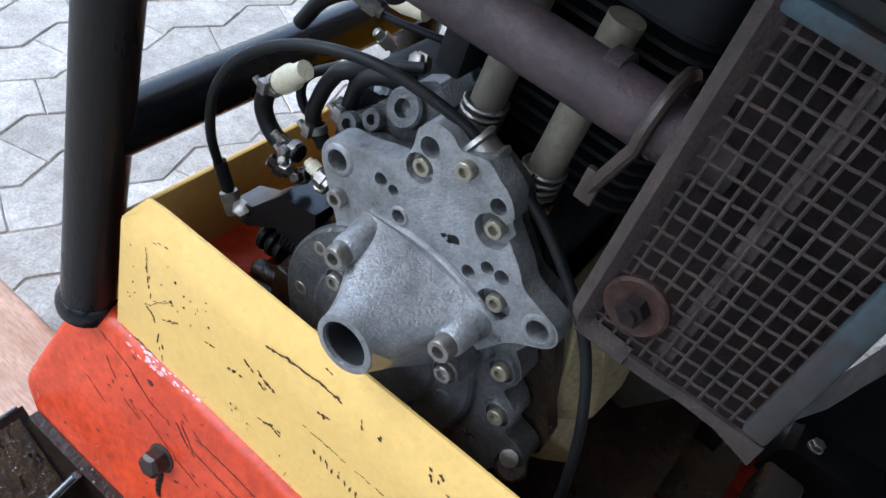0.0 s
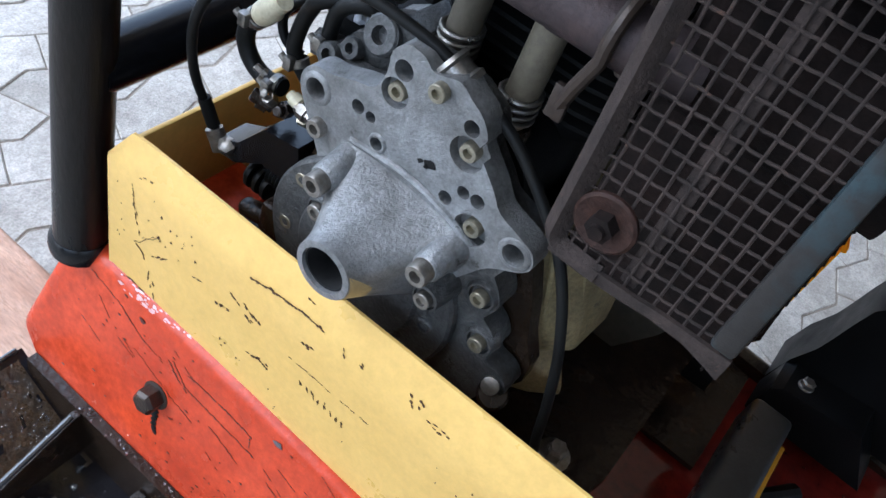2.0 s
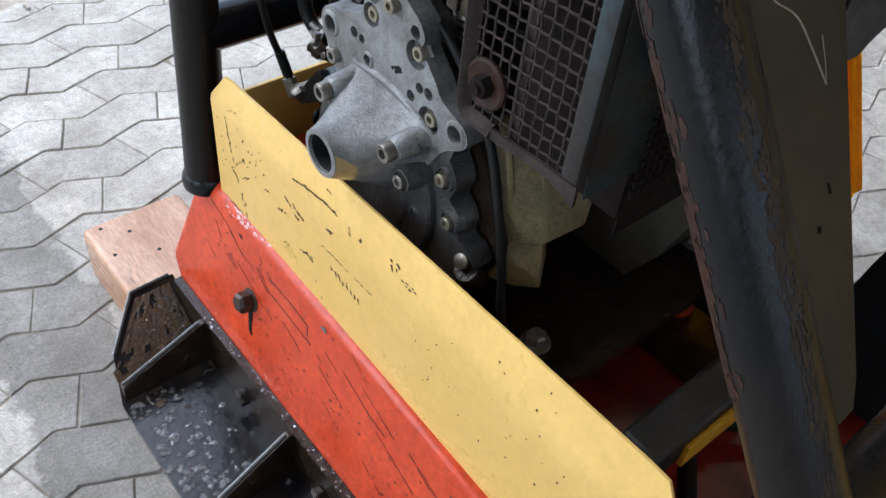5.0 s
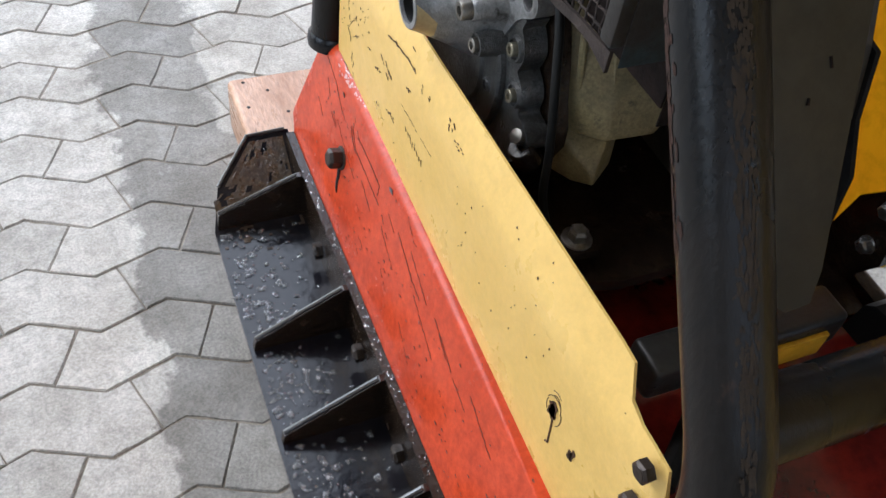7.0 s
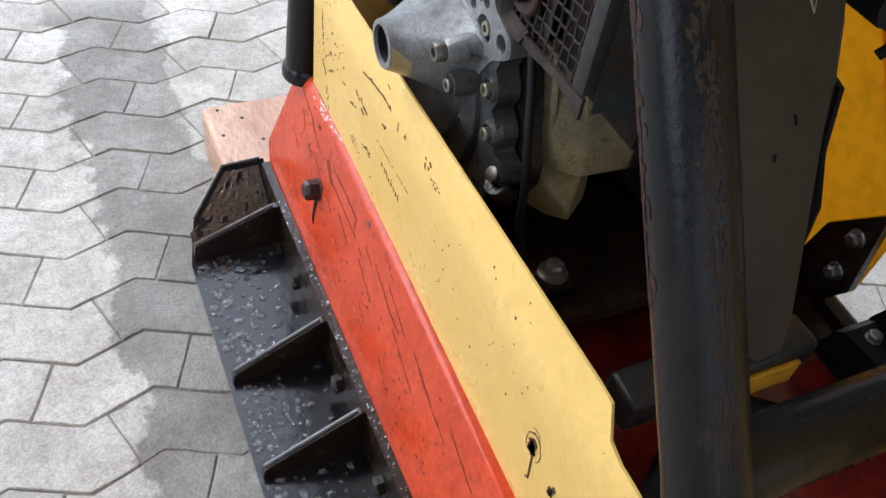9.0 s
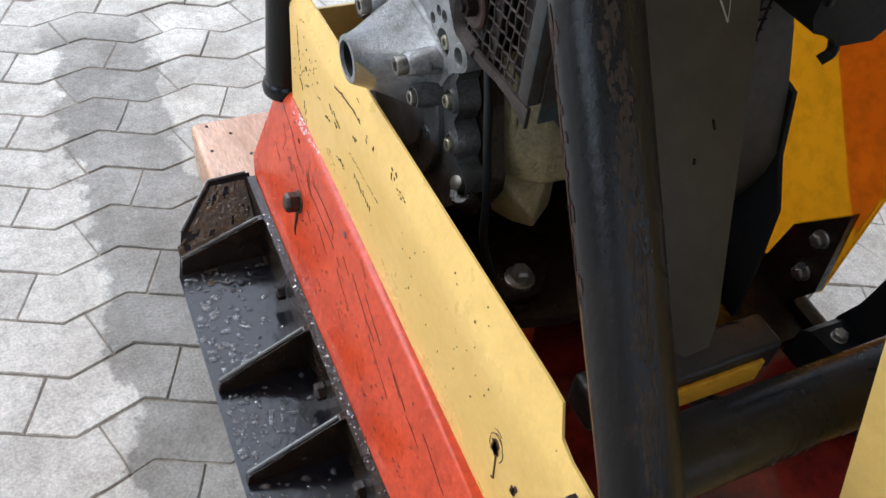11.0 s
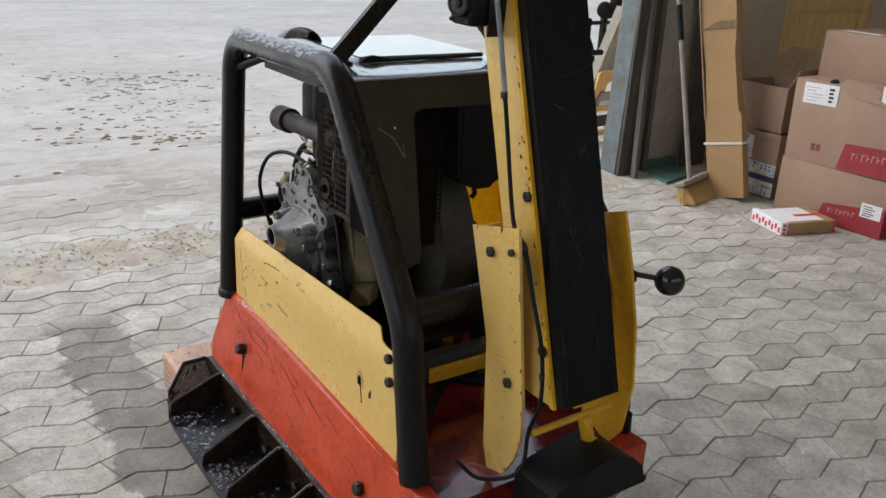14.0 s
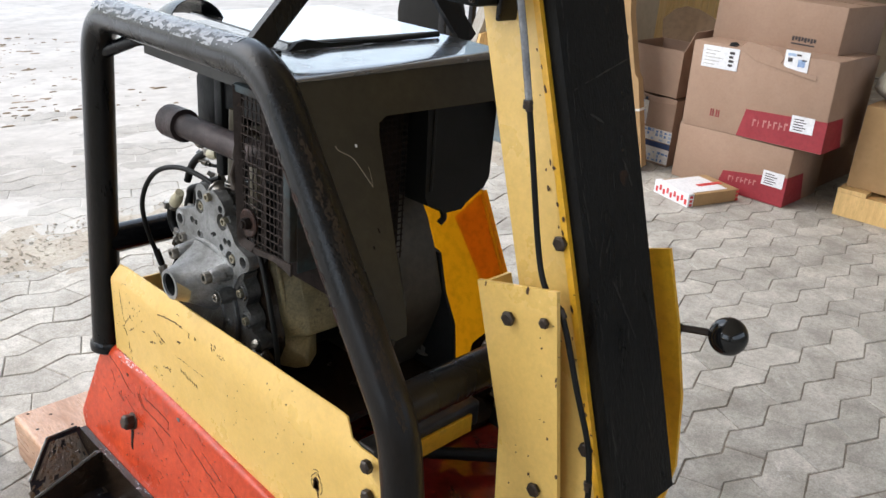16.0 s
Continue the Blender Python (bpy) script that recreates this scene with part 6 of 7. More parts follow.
mm = Matrix.Translation((0.002, -0.35, 1.192)) @ Matrix.Rotation(radians(18), 4, "Y")
box(bm, (-0.021, -0.0008, -0.045), (0.021, 0.0008, 0.02), 0.0, mm)
tag = part("tag", bm, GREEN, tagc, "green hang tag with pale print")
bm = BM()
for k in range(2):
    box(bm, (-0.010 + 0.011 * k, -0.0016, -0.018), (-0.004 + 0.011 * k, -0.0008, 0.014), 0.0, mm)
part("print_bar", bm, CLEAR, drawbar)

# ---------------------------------------------------------------- side extension plate with ribs
bm = BM()
PLAN = [(-0.50, 0.150), (-0.42, 0.116), (-0.3, 0.108), (0.2, 0.108), (0.24, 0.113), (0.293, 0.146), (0.325, 0.166), (0.354, 0.184)]
up, dn = [], []
for y, z in PLAN:
    xo = -0.190 if y < 0.28 else (-0.172 + (y - 0.293) * 0.97)
    xi = -0.050
    up.append([bm.verts.new((xo, y, z + 0.012)), bm.verts.new((xi, y, z + 0.012))])
    dn.append([bm.verts.new((xo, y, z)), bm.verts.new((xi, y, z))])
for a, b, c, d in zip(up, up[1:], dn, dn[1:]):
    bm.faces.new((a[0], a[1], b[1], b[0])), bm.faces.new((c[0], d[0], d[1], c[1]))
    bm.faces.new((a[0], b[0], d[0], c[0])), bm.faces.new((a[1], c[1], d[1], b[1]))
bm.faces.new((up[0][0], dn[0][0], dn[0][1], up[0][1])), bm.faces.new((up[-1][0], up[-1][1], dn[-1][1], dn[-1][0]))
ext = part("extension_plate", bm, WET, machine, "oily wet black ribbed extension plate")
bm = BM()
sweep(bm, [(-0.056, 0.3545, 0.1962), (-0.113, 0.353, 0.1955), (-0.171, 0.294, 0.1592)], 0.0034, 8)
part("worn_edge", bm, WET_EDGE, ext, "wet worn edge")
bm = BM()
prism(bm, [(-0.50, 0.12), (0.26, 0.112), (0.335, 0.165), (0.332, 0.208), (0.27, 0.205), (-0.50, 0.20)], "x", -0.058, -0.046, 0.002)
part("flange", bm, OILY, ext, "oily bolted flange")


def bay_floor(y):
    for (y0, z0), (y1, z1) in zip(PLAN, PLAN[1:]):
        if y <= y1:
            return z0 + (z1 - z0) * (y - y0) / (y1 - y0) + 0.012
    return PLAN[-1][1] + 0.012


# wet mud lying in the two front bays
for y0, y1, cut in ((0.253, 0.345, -0.45), (0.19, 0.239, 0.30)):
    bm = BM()
    nx, ny = 26, round((y1 - y0) / 0.004)
    grid = []
    for j in range(ny + 1):
        y = y0 + (y1 - y0) * j / ny
        xo = (-0.182 if y < 0.28 else -0.162 + (y - 0.293) * 0.97)
        grid.append([bm.verts.new((xo + (-0.0605 - xo) * i / nx, y, bay_floor(y) + 0.0012 + 0.0016 * noise.noise((i * 0.7, y * 170, 2.0)) + 0.0012 * noise.noise((i * 1.9, y * 420, 5.0)))) for i in range(nx + 1)])
    for j in range(ny):
        for i in range(nx):
            if noise.noise((i * 0.21, j * 0.19, 7.0)) + 0.35 * noise.noise((i * 0.6, j * 0.6, 1.0)) > cut:
                bm.faces.new((grid[j][i], grid[j][i + 1], grid[j + 1][i + 1], grid[j + 1][i]))
    bmesh.ops.delete(bm, geom=[v for v in bm.verts if not v.link_faces], context="VERTS")
    part("mud", bm, WET_MUD, ext, "wet brown mud")["kind"] = "stuff"
for y in (0.246, 0.030, -0.113, -0.26, -0.40):
    bm = BM()
    prism(bm, [(-0.058, 0.114), (-0.058, 0.203), (-0.064, 0.204), (-0.182, 0.139 if y < 0.2 else 0.155), (-0.186, 0.114)], "y", y - 0.0045, y + 0.0045, 0.0014)
    rib = part("rib", bm, OILY, ext)
    bm = BM()
    sweep(bm, [(-0.066, y, 0.2032), (-0.120, y, 0.1738 if y < 0.2 else 0.181), (-0.181, y, 0.1402 if y < 0.2 else 0.156)], 0.0034, 8)
    part("worn_edge", bm, WET_EDGE, rib, "wet worn edge")
for y in (0.14, -0.04, -0.19, -0.33):
    part("bolt", hexbolt((-0.058, y, 0.155), (-1, 0, 0), 0.022, 0.012, 0.0), OILY, ext)
bm = BM()
for k in range(760):
    y, x = rng.uniform(-0.42, 0.235), rng.triangular(-0.188, -0.066, -0.178)
    if k % 6 == 0:
        y, x = rng.uniform(0.253, 0.335), rng.uniform(-0.125, -0.065)
    if min(abs(y - q) for q in (0.246, 0.03, -0.113, -0.26, -0.4)) < 0.012:
        continue
    r = rng.choice((0.0012, 0.0016, 0.002, 0.0028, 0.004, 0.0052)) if y < 0.25 else rng.uniform(0.0006, 0.0016)
    sx = rng.uniform(0.7, 1.5)
    n = 10
    o = Vector((x, y, 0.1202 if y < 0.2 else bay_floor(y) + 0.0016))
    rings = []
    jit = [rng.uniform(0.5, 1.3) if r > 0.003 else rng.uniform(0.8, 1.15) for _ in range(n)]
    for q, hgt in ((1.0, 0.0), (0.8, 0.45), (0.45, 0.62)):
        rings.append([bm.verts.new(o + Vector((r * q * sx * jit[i] * math.cos(2 * math.pi * i / n), r * q * jit[i] * math.sin(2 * math.pi * i / n), min(r * 1.15, 0.0036) * hgt))) for i in range(n)])
    for a, b in zip(rings, rings[1:]):
        for i in range(n):
            bm.faces.new((a[i], a[(i + 1) % n], b[(i + 1) % n], b[i]))
    bm.faces.new(rings[-1])
for k in range(110):
    y = rng.uniform(-0.45, 0.262)
    o = Vector((rng.uniform(-0.0575, -0.047), y, 0.2005 + 0.007 * (y + 0.5) / 0.77 - 0.0012))
    r = rng.uniform(0.0005, 0.0013)
    lathe(bm, o, (0, 0, 1), [(0, r * 1.3), (0.0016, r * 1.2), (0.0022, r * 0.6)], 6)
drops = part("water_film", bm, WATER, ext, "beads of water")
drops["kind"] = "stuff"

# ---------------------------------------------------------------- things on the floor
timber = thing("timber", (-0.02, 0.1, 0), "squared pine timber block with nail holes under the compactor", "timber block")
bm = BM()
box(bm, (-0.095, -0.40, 0.0), (0.075, 0.606, 0.1075), 0.011, None, 4)
block = part("block", bm, TIMBER, timber)
for x, y in ((-0.069, 0.588), (-0.075, 0.521), (-0.013, 0.495), (-0.033, 0.558)):
    part("nail_hole", (lambda b: (lathe(b, (x, y, 0.1074), (0, 0, 1), [(0, 0.0035), (0.0006, 0.003)], 10), b)[1])(BM()), ENGINE_DARK, block)
timber2 = thing("timber", (0.5, -0.1, 0), "squared pine timber block under the compactor's far side", "timber block")
bm = BM()
box(bm, (0.40, -0.40, 0.0), (0.54, 0.25, 0.1075), 0.004)
part("block", bm, TIMBER, timber2)


def crate(name, size, label, material=CARD, category="cardboard box", group="cardboard boxes by the wall"):
    """A closed cardboard box: shell with rounded folds, lid seam and tape."""
    e = thing(name, (0, 0, 0), label, category, group)
    w, d, h = size
    b = BM()
    box(b, (-w / 2, -d / 2, 0), (w / 2, d / 2, h), 0.006)
    part("shell", b, material, e)
    b = BM()
    box(b, (-w / 2 + 0.004, -0.0015, h), (w / 2 - 0.004, 0.0015, h + 0.0015))
    part("lid_seam", b, CARD_DARK, e)
    return e, w, d, h


def place(e, at, yaw, tilt=(0, 0)):
    e.matrix_basis = pose(*at, tilt[0], tilt[1], yaw)


def plate_on(parent, name, lo, hi, material, label=""):
    b = BM()
    box(b, lo, hi)
    return part(name, b, material, parent, label, smooth=False)


def logo_box(name, size, label, field, letters, tag):
    e, w, d, h = crate(name, size, label)
    # dark red field on the long side, folded round the end, with pale shapes and a label
    b = BM()
    prism(b, field, "y", -d / 2 - 0.0015, -d / 2)
    top = field[2][1]
    prism(b, [(-d / 2 - 0.0015, 0.004), (-d / 2 - 0.0015, top), (-d / 2 + 0.16, top * 0.98), (-d / 2 + 0.20, 0.004)], "x", w / 2, w / 2 + 0.0015)
    part("red_field", b, PRINT_RED, e, "dark red printed field")
    x0, z0, step, tall = letters
    for k in range(7):
        b = BM()
        x, z, s = x0 + step * k, z0 + 0.0016 * k, step * 0.62
        if k == 1:
            s = step * 0.2
        box(b, (x, -d / 2 - 0.0028, z), (x + s * 0.35, -d / 2 - 0.0014, z + tall))
        box(b, (x + s * 0.35, -d / 2 - 0.0028, z + tall * (0.4 if k % 2 else 0.75)), (x + s, -d / 2 - 0.0014, z + tall * (0.62 if k % 2 else 1.0)))
        part("print_shape", b, PRINT_LOGO, e)
    tx, tz, tw, th = tag
    lab = plate_on(e, "shipping_label", (tx, -d / 2 - 0.0034, tz), (tx + tw, -d / 2 - 0.0018, tz + th), PAPER, "white shipping label")
    for k in range(5):
        plate_on(lab, "print_bar", (tx + 0.012, -d / 2 - 0.0042, tz + th * (0.12 + 0.16 * k)), (tx + tw * (0.55 + 0.12 * (k % 2)), -d / 2 - 0.0033, tz + th * (0.18 + 0.16 * k)), PRINT_DARK)
    return e, w, d, h


def logo_stack():
    low, w, d, h = logo_box("cardboard_box", (0.56, 0.36, 0.265), "brown cardboard box with dark red printed field on the floor",
                            [(-0.045, 0.004), (-0.020, 0.095), (0.28, 0.138), (0.28, 0.004)], (0.012, 0.056, 0.020, 0.024), (0.168, 0.084, 0.099, 0.066))
    place(low, (3.235, 0.610, 0), -90)
    up, w, d, h = logo_box("cardboard_box", (0.665, 0.40, 0.39), "large brown cardboard box with torn top and white label",
                           [(-0.055, 0.004), (-0.028, 0.128), (0.3325, 0.140), (0.3325, 0.004)], (0.012, 0.060, 0.024, 0.032), (0.182, 0.074, 0.099, 0.070))
    lab = plate_on(up, "paper_label", (-0.28, -d / 2 - 0.003, 0.280), (-0.105, -d / 2 - 0.0012, 0.376), PAPER, "white paper label")
    for k in range(4):
        plate_on(lab, "print_bar", (-0.150, -d / 2 - 0.004, 0.296 + 0.018 * k), (-0.130 + 0.004 * (k % 2), -d / 2 - 0.003, 0.307 + 0.018 * k), PRINT_DARK)
    for k in range(5):
        plate_on(lab, "print_bar", (-0.265, -d / 2 - 0.0036, 0.294 + 0.015 * k), (-0.215 + 0.02 * (k % 3), -d / 2 - 0.003, 0.2965 + 0.015 * k), PLANK_GREY)
    for k in range(2):
        b = BM()
        x = -0.196 + 0.028 * k
        box(b, (x, -d / 2 - 0.0025, 0.072), (x + 0.005, -d / 2 - 0.001, 0.098))
        box(b, (x + 0.011, -d / 2 - 0.0025, 0.072), (x + 0.016, -d / 2 - 0.001, 0.098))
        box(b, (x - 0.002, -d / 2 - 0.0025, 0.066), (x + 0.018, -d / 2 - 0.001, 0.070))
        part("print_mark", b, PRINT_RED, up)
    b = BM()
    prism(b, [(-0.105, 0.384), (-0.075, 0.416), (0.02, 0.406), (0.075, 0.392), (0.098, 0.372), (0.088, 0.350), (0.112, 0.336), (0.165, 0.328), (0.25, 0.320), (0.25, 0.300), (-0.02, 0.34)], "y", -d / 2 - 0.0045, -d / 2 - 0.0005, 0.001)
    part("torn_flap", b, CARD, up)
    # Hand hole as a black piece, its shade put into the colour.
    b = BM()
    prism(b, [(-0.160, 0.385), (-0.154, 0.400), (-0.140, 0.404), (-0.128, 0.398), (-0.118, 0.386)], "y", -d / 2 - 0.002, -d / 2 + 0.02, 0.001)
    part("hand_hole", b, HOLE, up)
    win = plate_on(up, "torn_label", (0.10, -d / 2 - 0.003, 0.325), (0.205, -d / 2 - 0.0008, 0.408), PAPER, "torn white label with blue print")
    for x, z, a, c in ((0.112, 0.385, 0.035, 0.012), (0.115, 0.36, 0.02, 0.018), (0.16, 0.345, 0.03, 0.03), (0.15, 0.388, 0.02, 0.008), (0.175, 0.37, 0.02, 0.006)):
        plate_on(win, "print_bar", (x, -d / 2 - 0.004, z), (x + a, -d / 2 - 0.003, z + c), TAPE_BLUE if a > 0.021 else PRINT_DARK)
    place(up, (3.252, 0.549, 0.266), -90, (0, -1.5))
    back, w, d, h = crate("cardboard_box", (0.60, 0.42, 0.26), "brown cardboard box with white tape on its lid")
    b = BM()
    prism(b, [(-0.25, -0.16), (-0.05, -0.165), (-0.055, -0.115), (-0.19, -0.105), (-0.235, -0.12)], "z", h + 0.0008, h + 0.002)
    part("tape", b, PAPER, back)
    for k in range(8):
        plate_on(back, "print_bar", (0.085 + 0.014 * k, -d / 2 - 0.002, 0.092 + 0.004 * (k % 2)), (0.0955 + 0.014 * k, -d / 2 - 0.0005, 0.112), PRINT_DARK)
    plate_on(back, "print_bar", (0.085, -d / 2 - 0.002, 0.078), (0.19, -d / 2 - 0.0005, 0.084), PRINT_DARK)
    place(back, (3.44, 0.60, 0.601), -92)
    under, w, d, h = crate("cardboard_box", (0.56, 0.42, 0.60), "tall brown cardboard box behind the stack")
    place(under, (3.70, 0.64, 0.0), -90)


logo_stack()

# small taped box and an open one on it
ob, w, d, h = crate("cardboard_box", (0.28, 0.29, 0.33), "small taped cardboard box with blue printed tape")


def printed_tape(lo, hi, across):
    """White tape on the front face with rows of blue blocks."""
    tp = plate_on(ob, "tape", (lo[0], -d / 2 - 0.002 - across, lo[1]), (hi[0], -d / 2 - 0.0005 - across, hi[1]), TAPE_WHITE, "white tape with blue print")
    b = BM()
    x = lo[0] + 0.004
    while x < hi[0] - 0.012:
        z = lo[1] + 0.005
        while z < hi[1] - 0.012:
            if rng.random() < 0.72:
                a, c = rng.uniform(0.008, 0.020), rng.uniform(0.007, 0.016)
                box(b, (x, -d / 2 - 0.003 - across, z), (min(x + a, hi[0] - 0.002), -d / 2 - 0.0019 - across, min(z + c, hi[1] - 0.002)))
            z += 0.019
        x += 0.024
    part("print_block", b, TAPE_BLUE, tp)["kind"] = "stuff"


printed_tape((-0.142, 0.118), (0.142, 0.178), 0.0)
printed_tape((-0.142, 0.012), (0.142, 0.085), 0.0)
printed_tape((-0.085, 0.19), (-0.010, 0.331), 0.002)
plate_on(ob, "dark_tape", (-0.142, -d / 2 - 0.004, 0.088), (0.142, -d / 2 - 0.0008, 0.114), TAPE_NAVY, "navy band")
plate_on(ob, "sticker", (-0.075, -d / 2 - 0.006, 0.03), (-0.025, -d / 2 - 0.0035, 0.082), STICKER, "yellow sticker")
b = BM()
prism(b, [(-0.142, 0.310), (-0.142, 0.338), (-0.06, 0.343), (0.03, 0.334), (0.08, 0.340), (0.142, 0.338), (0.142, 0.316), (0.04, 0.306)], "y", -d / 2 - 0.005, -d / 2 - 0.0006, 0.001)
part("torn_flap", b, CARD, ob)
place(ob, (3.275, 1.105, 0), -90)
box2 = thing("cardboard_box", (0, 0, 0), "open cardboard box with raised flaps on a taped box", "cardboard box", "cardboard boxes by the wall")
b = BM()
w, d, h = 0.30, 0.30, 0.224
outer = [(-w / 2, -d / 2), (w / 2, -d / 2), (w / 2, d / 2), (-w / 2, d / 2)]
loops = [[b.verts.new((x * k, y * k, z)) for x, y in outer] for k, z in ((1, 0), (1, h), (0.975, h), (0.975, 0.005))]
for p, q in zip(loops, loops[1:]):
    for i in range(4):
        b.faces.new((p[i], p[(i + 1) % 4], q[(i + 1) % 4], q[i]))
b.faces.new(loops[0][::-1]), b.faces.new(loops[-1])
part("shell", b, CARD, box2)
b = BM()
prism(b, [(-w / 2 - 0.01, 0), (w / 2, 0), (w / 2 + 0.05, 0.07), (w / 2 + 0.02, 0.105), (0.08, 0.140), (0.0, 0.165), (-0.07, 0.170), (-0.13, 0.150), (-w / 2 - 0.035, 0.09)], "y", 0, 0.004, 0.001, m=Matrix.Translation((0, d / 2, h)) @ Matrix.Rotation(radians(-14), 4, "X"))
part("flap", b, CARD_DARK, box2, "raised brown flap")
b = BM()
prism(b, [(-d / 2, 0), (d / 2, 0), (d / 2 - 0.01, 0.11), (-d / 2 + 0.015, 0.10)], "x", 0, 0.004, 0.001, m=Matrix.Translation((w / 2, 0, h)) @ Matrix.Rotation(radians(20), 4, "Y"))
part("flap", b, CARD, box2)
place(box2, (3.280, 1.125, 0.345), -90)

# parcel with red printed tape
pc, w, d, h = crate("parcel", (0.30, 0.215, 0.058), "flat tan parcel wrapped in white and red printed tape", CARD_TAN, category="parcel")
plate_on(pc, "label", (-0.13, -0.09, h + 0.001), (0.09, 0.09, h + 0.0022), PAPER)
b = BM()
box(b, (-w / 2 - 0.0025, -d / 2 - 0.0005, 0.002), (-w / 2 - 0.0005, d / 2 + 0.0005, h + 0.002))
box(b, (-w / 2 - 0.002, -d / 2 - 0.002, 0.002), (-w / 2 + 0.03, d / 2 + 0.002, h + 0.003), 0.001)
part("tape", b, PAPER, pc, "white tape with red print")
for k in range(9):
    plate_on(pc, "print_bar", (-w / 2 - 0.0045, -0.1 + 0.023 * k, 0.012 + 0.012 * (k % 2)), (-w / 2 - 0.003, -0.088 + 0.023 * k, 0.036 + 0.012 * (k % 2)), TAPE_RED)
for k in range(3):
    plate_on(pc, "print_bar", (w / 2 - 0.02, -d / 2 - 0.003, 0.006 + 0.018 * k), (w / 2 - 0.004, -d / 2 - 0.001, 0.017 + 0.018 * k), TAPE_RED)
    plate_on(pc, "print_bar", (-w / 2 + 0.006, -d / 2 - 0.0032, 0.006 + 0.018 * k), (-w / 2 + 0.022, -d / 2 - 0.0022, 0.017 + 0.018 * k), TAPE_RED)
plate_on(pc, "tape", (-0.02, -0.03, h + 0.0024), (0.12, -0.005, h + 0.0034), TAPE_RED)
place(pc, (2.86, 0.642, 0), -17)

# bulky boxes on a pallet further along
pal = thing("pallet", (0, 0, 0), "rough pine pallet under a large carton", "pallet")
for k in range(5):
    plate_on(pal, "board", (-0.4, -0.5 + 0.22 * k, 0.105), (0.4, -0.38 + 0.22 * k, 0.123), PINE)
for k in range(3):
    plate_on(pal, "bearer", (-0.4 + 0.35 * k, -0.5, 0.0), (-0.3 + 0.35 * k, 0.5, 0.104), PINE)
place(pal, (3.62, -0.32, 0), 3)
big, w, d, h = crate("cardboard_box", (0.92, 0.72, 0.36), "large open tan carton on a pallet", CARD_TAN)
place(big, (3.62, -0.30, 0.124), -88)
sack = thing("sack", (0, 0, 0), "grey-brown filled sack lying on a carton", "sack")
b = BM()
bmesh.ops.create_uvsphere(b, u_segments=24, v_segments=14, radius=1.0)
for v in b.verts:
    v.co = Vector((v.co.x * 0.17, v.co.y * 0.16, (v.co.z + 1) * 0.10 if v.co.z > -0.6 else 0.04)) * (1 + 0.12 * noise.noise(v.co * 2.2))
part("sack_body", b, PLANK_GREY, sack)
place(sack, (3.45, 0.03, 0.46), 10)
bl, w, d, h = crate("cardboard_box", (0.3, 0.3, 0.32), "carton with blue and white printed faces", TAPE_BLUE)
place(bl, (3.78, -0.05, 0.486), -80)

# tall folded cardboard sleeve leaning on the wall
sl = thing("cardboard_sleeve", (0, 0, 0), "tall folded tan cardboard package bound with white straps", "cardboard package")
b = BM()
prism(b, [(-0.095, 0.0), (0.10, 0.0), (0.10, 0.42), (0.085, 0.45), (0.075, 0.72), (0.088, 0.86), (0.09, 1.02), (0.085, 1.45), (-0.10, 1.45), (-0.105, 1.02), (-0.10, 0.88), (-0.085, 0.66), (-0.092, 0.42)], "y", -0.03, 0.03, 0.004)
part("sleeve", b, CARD_TAN, sl)
b = BM()
prism(b, [(-0.093, 0.001), (0.104, 0.001), (0.104, 0.43), (-0.093, 0.43)], "y", -0.036, -0.0305, 0.002)
part("outer_fold", b, CARD_TAN, sl)
b = BM()
prism(b, [(-0.088, 0.85), (0.0, 0.885), (0.095, 0.88), (0.06, 0.865), (0.09, 0.845)], "y", -0.036, -0.031, 0.001)
part("torn_fold", b, CARD_DARK, sl)
b = BM()
prism(b, [(-0.09, 0.4), (-0.096, 0.4), (-0.103, 0.86), (-0.104, 1.4), (-0.098, 1.4), (-0.098, 0.86)], "y", -0.04, -0.0305, 0.001)
part("pale_edge", b, CARD, sl)
for z in (0.272, 1.005):
    b = BM()
    box(b, (-0.105, -0.040, z), (0.107, 0.034, z + 0.012), 0.001)
    part("strap", b, TAPE_WHITE, sl, "white strap")
b = BM()
box(b, (-0.04, -0.0325, 1.05), (0.06, -0.0305, 1.32))
part("paper_slip", b, PINE, sl)
place(sl, (2.97, 1.10, 0.002), -80, (0, -12))

# broom
br = thing("broom", (0, 0, 0), "broom with straw bristles and grey wooden handle standing on its head", "broom")
b = BM()
box(b, (-0.18, -0.028, -0.010), (0.18, 0.028, 0.016), 0.006, Matrix.Translation((0, 0.012, 0.088)) @ Matrix.Rotation(radians(-24), 4, "X"), 3)
part("broom_head", b, WOOD_GREY, br)
b = BM()
for k in range(1100):
    x, y = rng.uniform(-0.172, 0.172), rng.uniform(-0.026, 0.026)
    sx, sy = x * 1.07 - 0.012 + rng.gauss(0, 0.007), y * 1.5 - 0.040 + rng.gauss(0, 0.007)
    sweep(b, [(x, 0.008 + y, 0.084 + y * 0.42), ((x + sx) / 2, 0.006 + (y + sy) * 0.5, 0.045), (sx, sy, rng.uniform(0.0, 0.014))], 0.0021, 3, False)
part("bristles", b, BRISTLE, br, "straw bristles")
b = BM()
sweep(b, [(-0.070, 0.012, 0.09), (0.064, 0.379, 1.45)], 0.0125, 12)
part("handle", b, WOOD_GREY, br)
b = BM()
sweep(b, [(-0.0035, 0.1942, 0.765), (0.0128, 0.2387, 0.93)], 0.0145, 12)
part("grip_tape", b, RUBBER, br)
place(br, (2.815, 1.185, 0), 16)

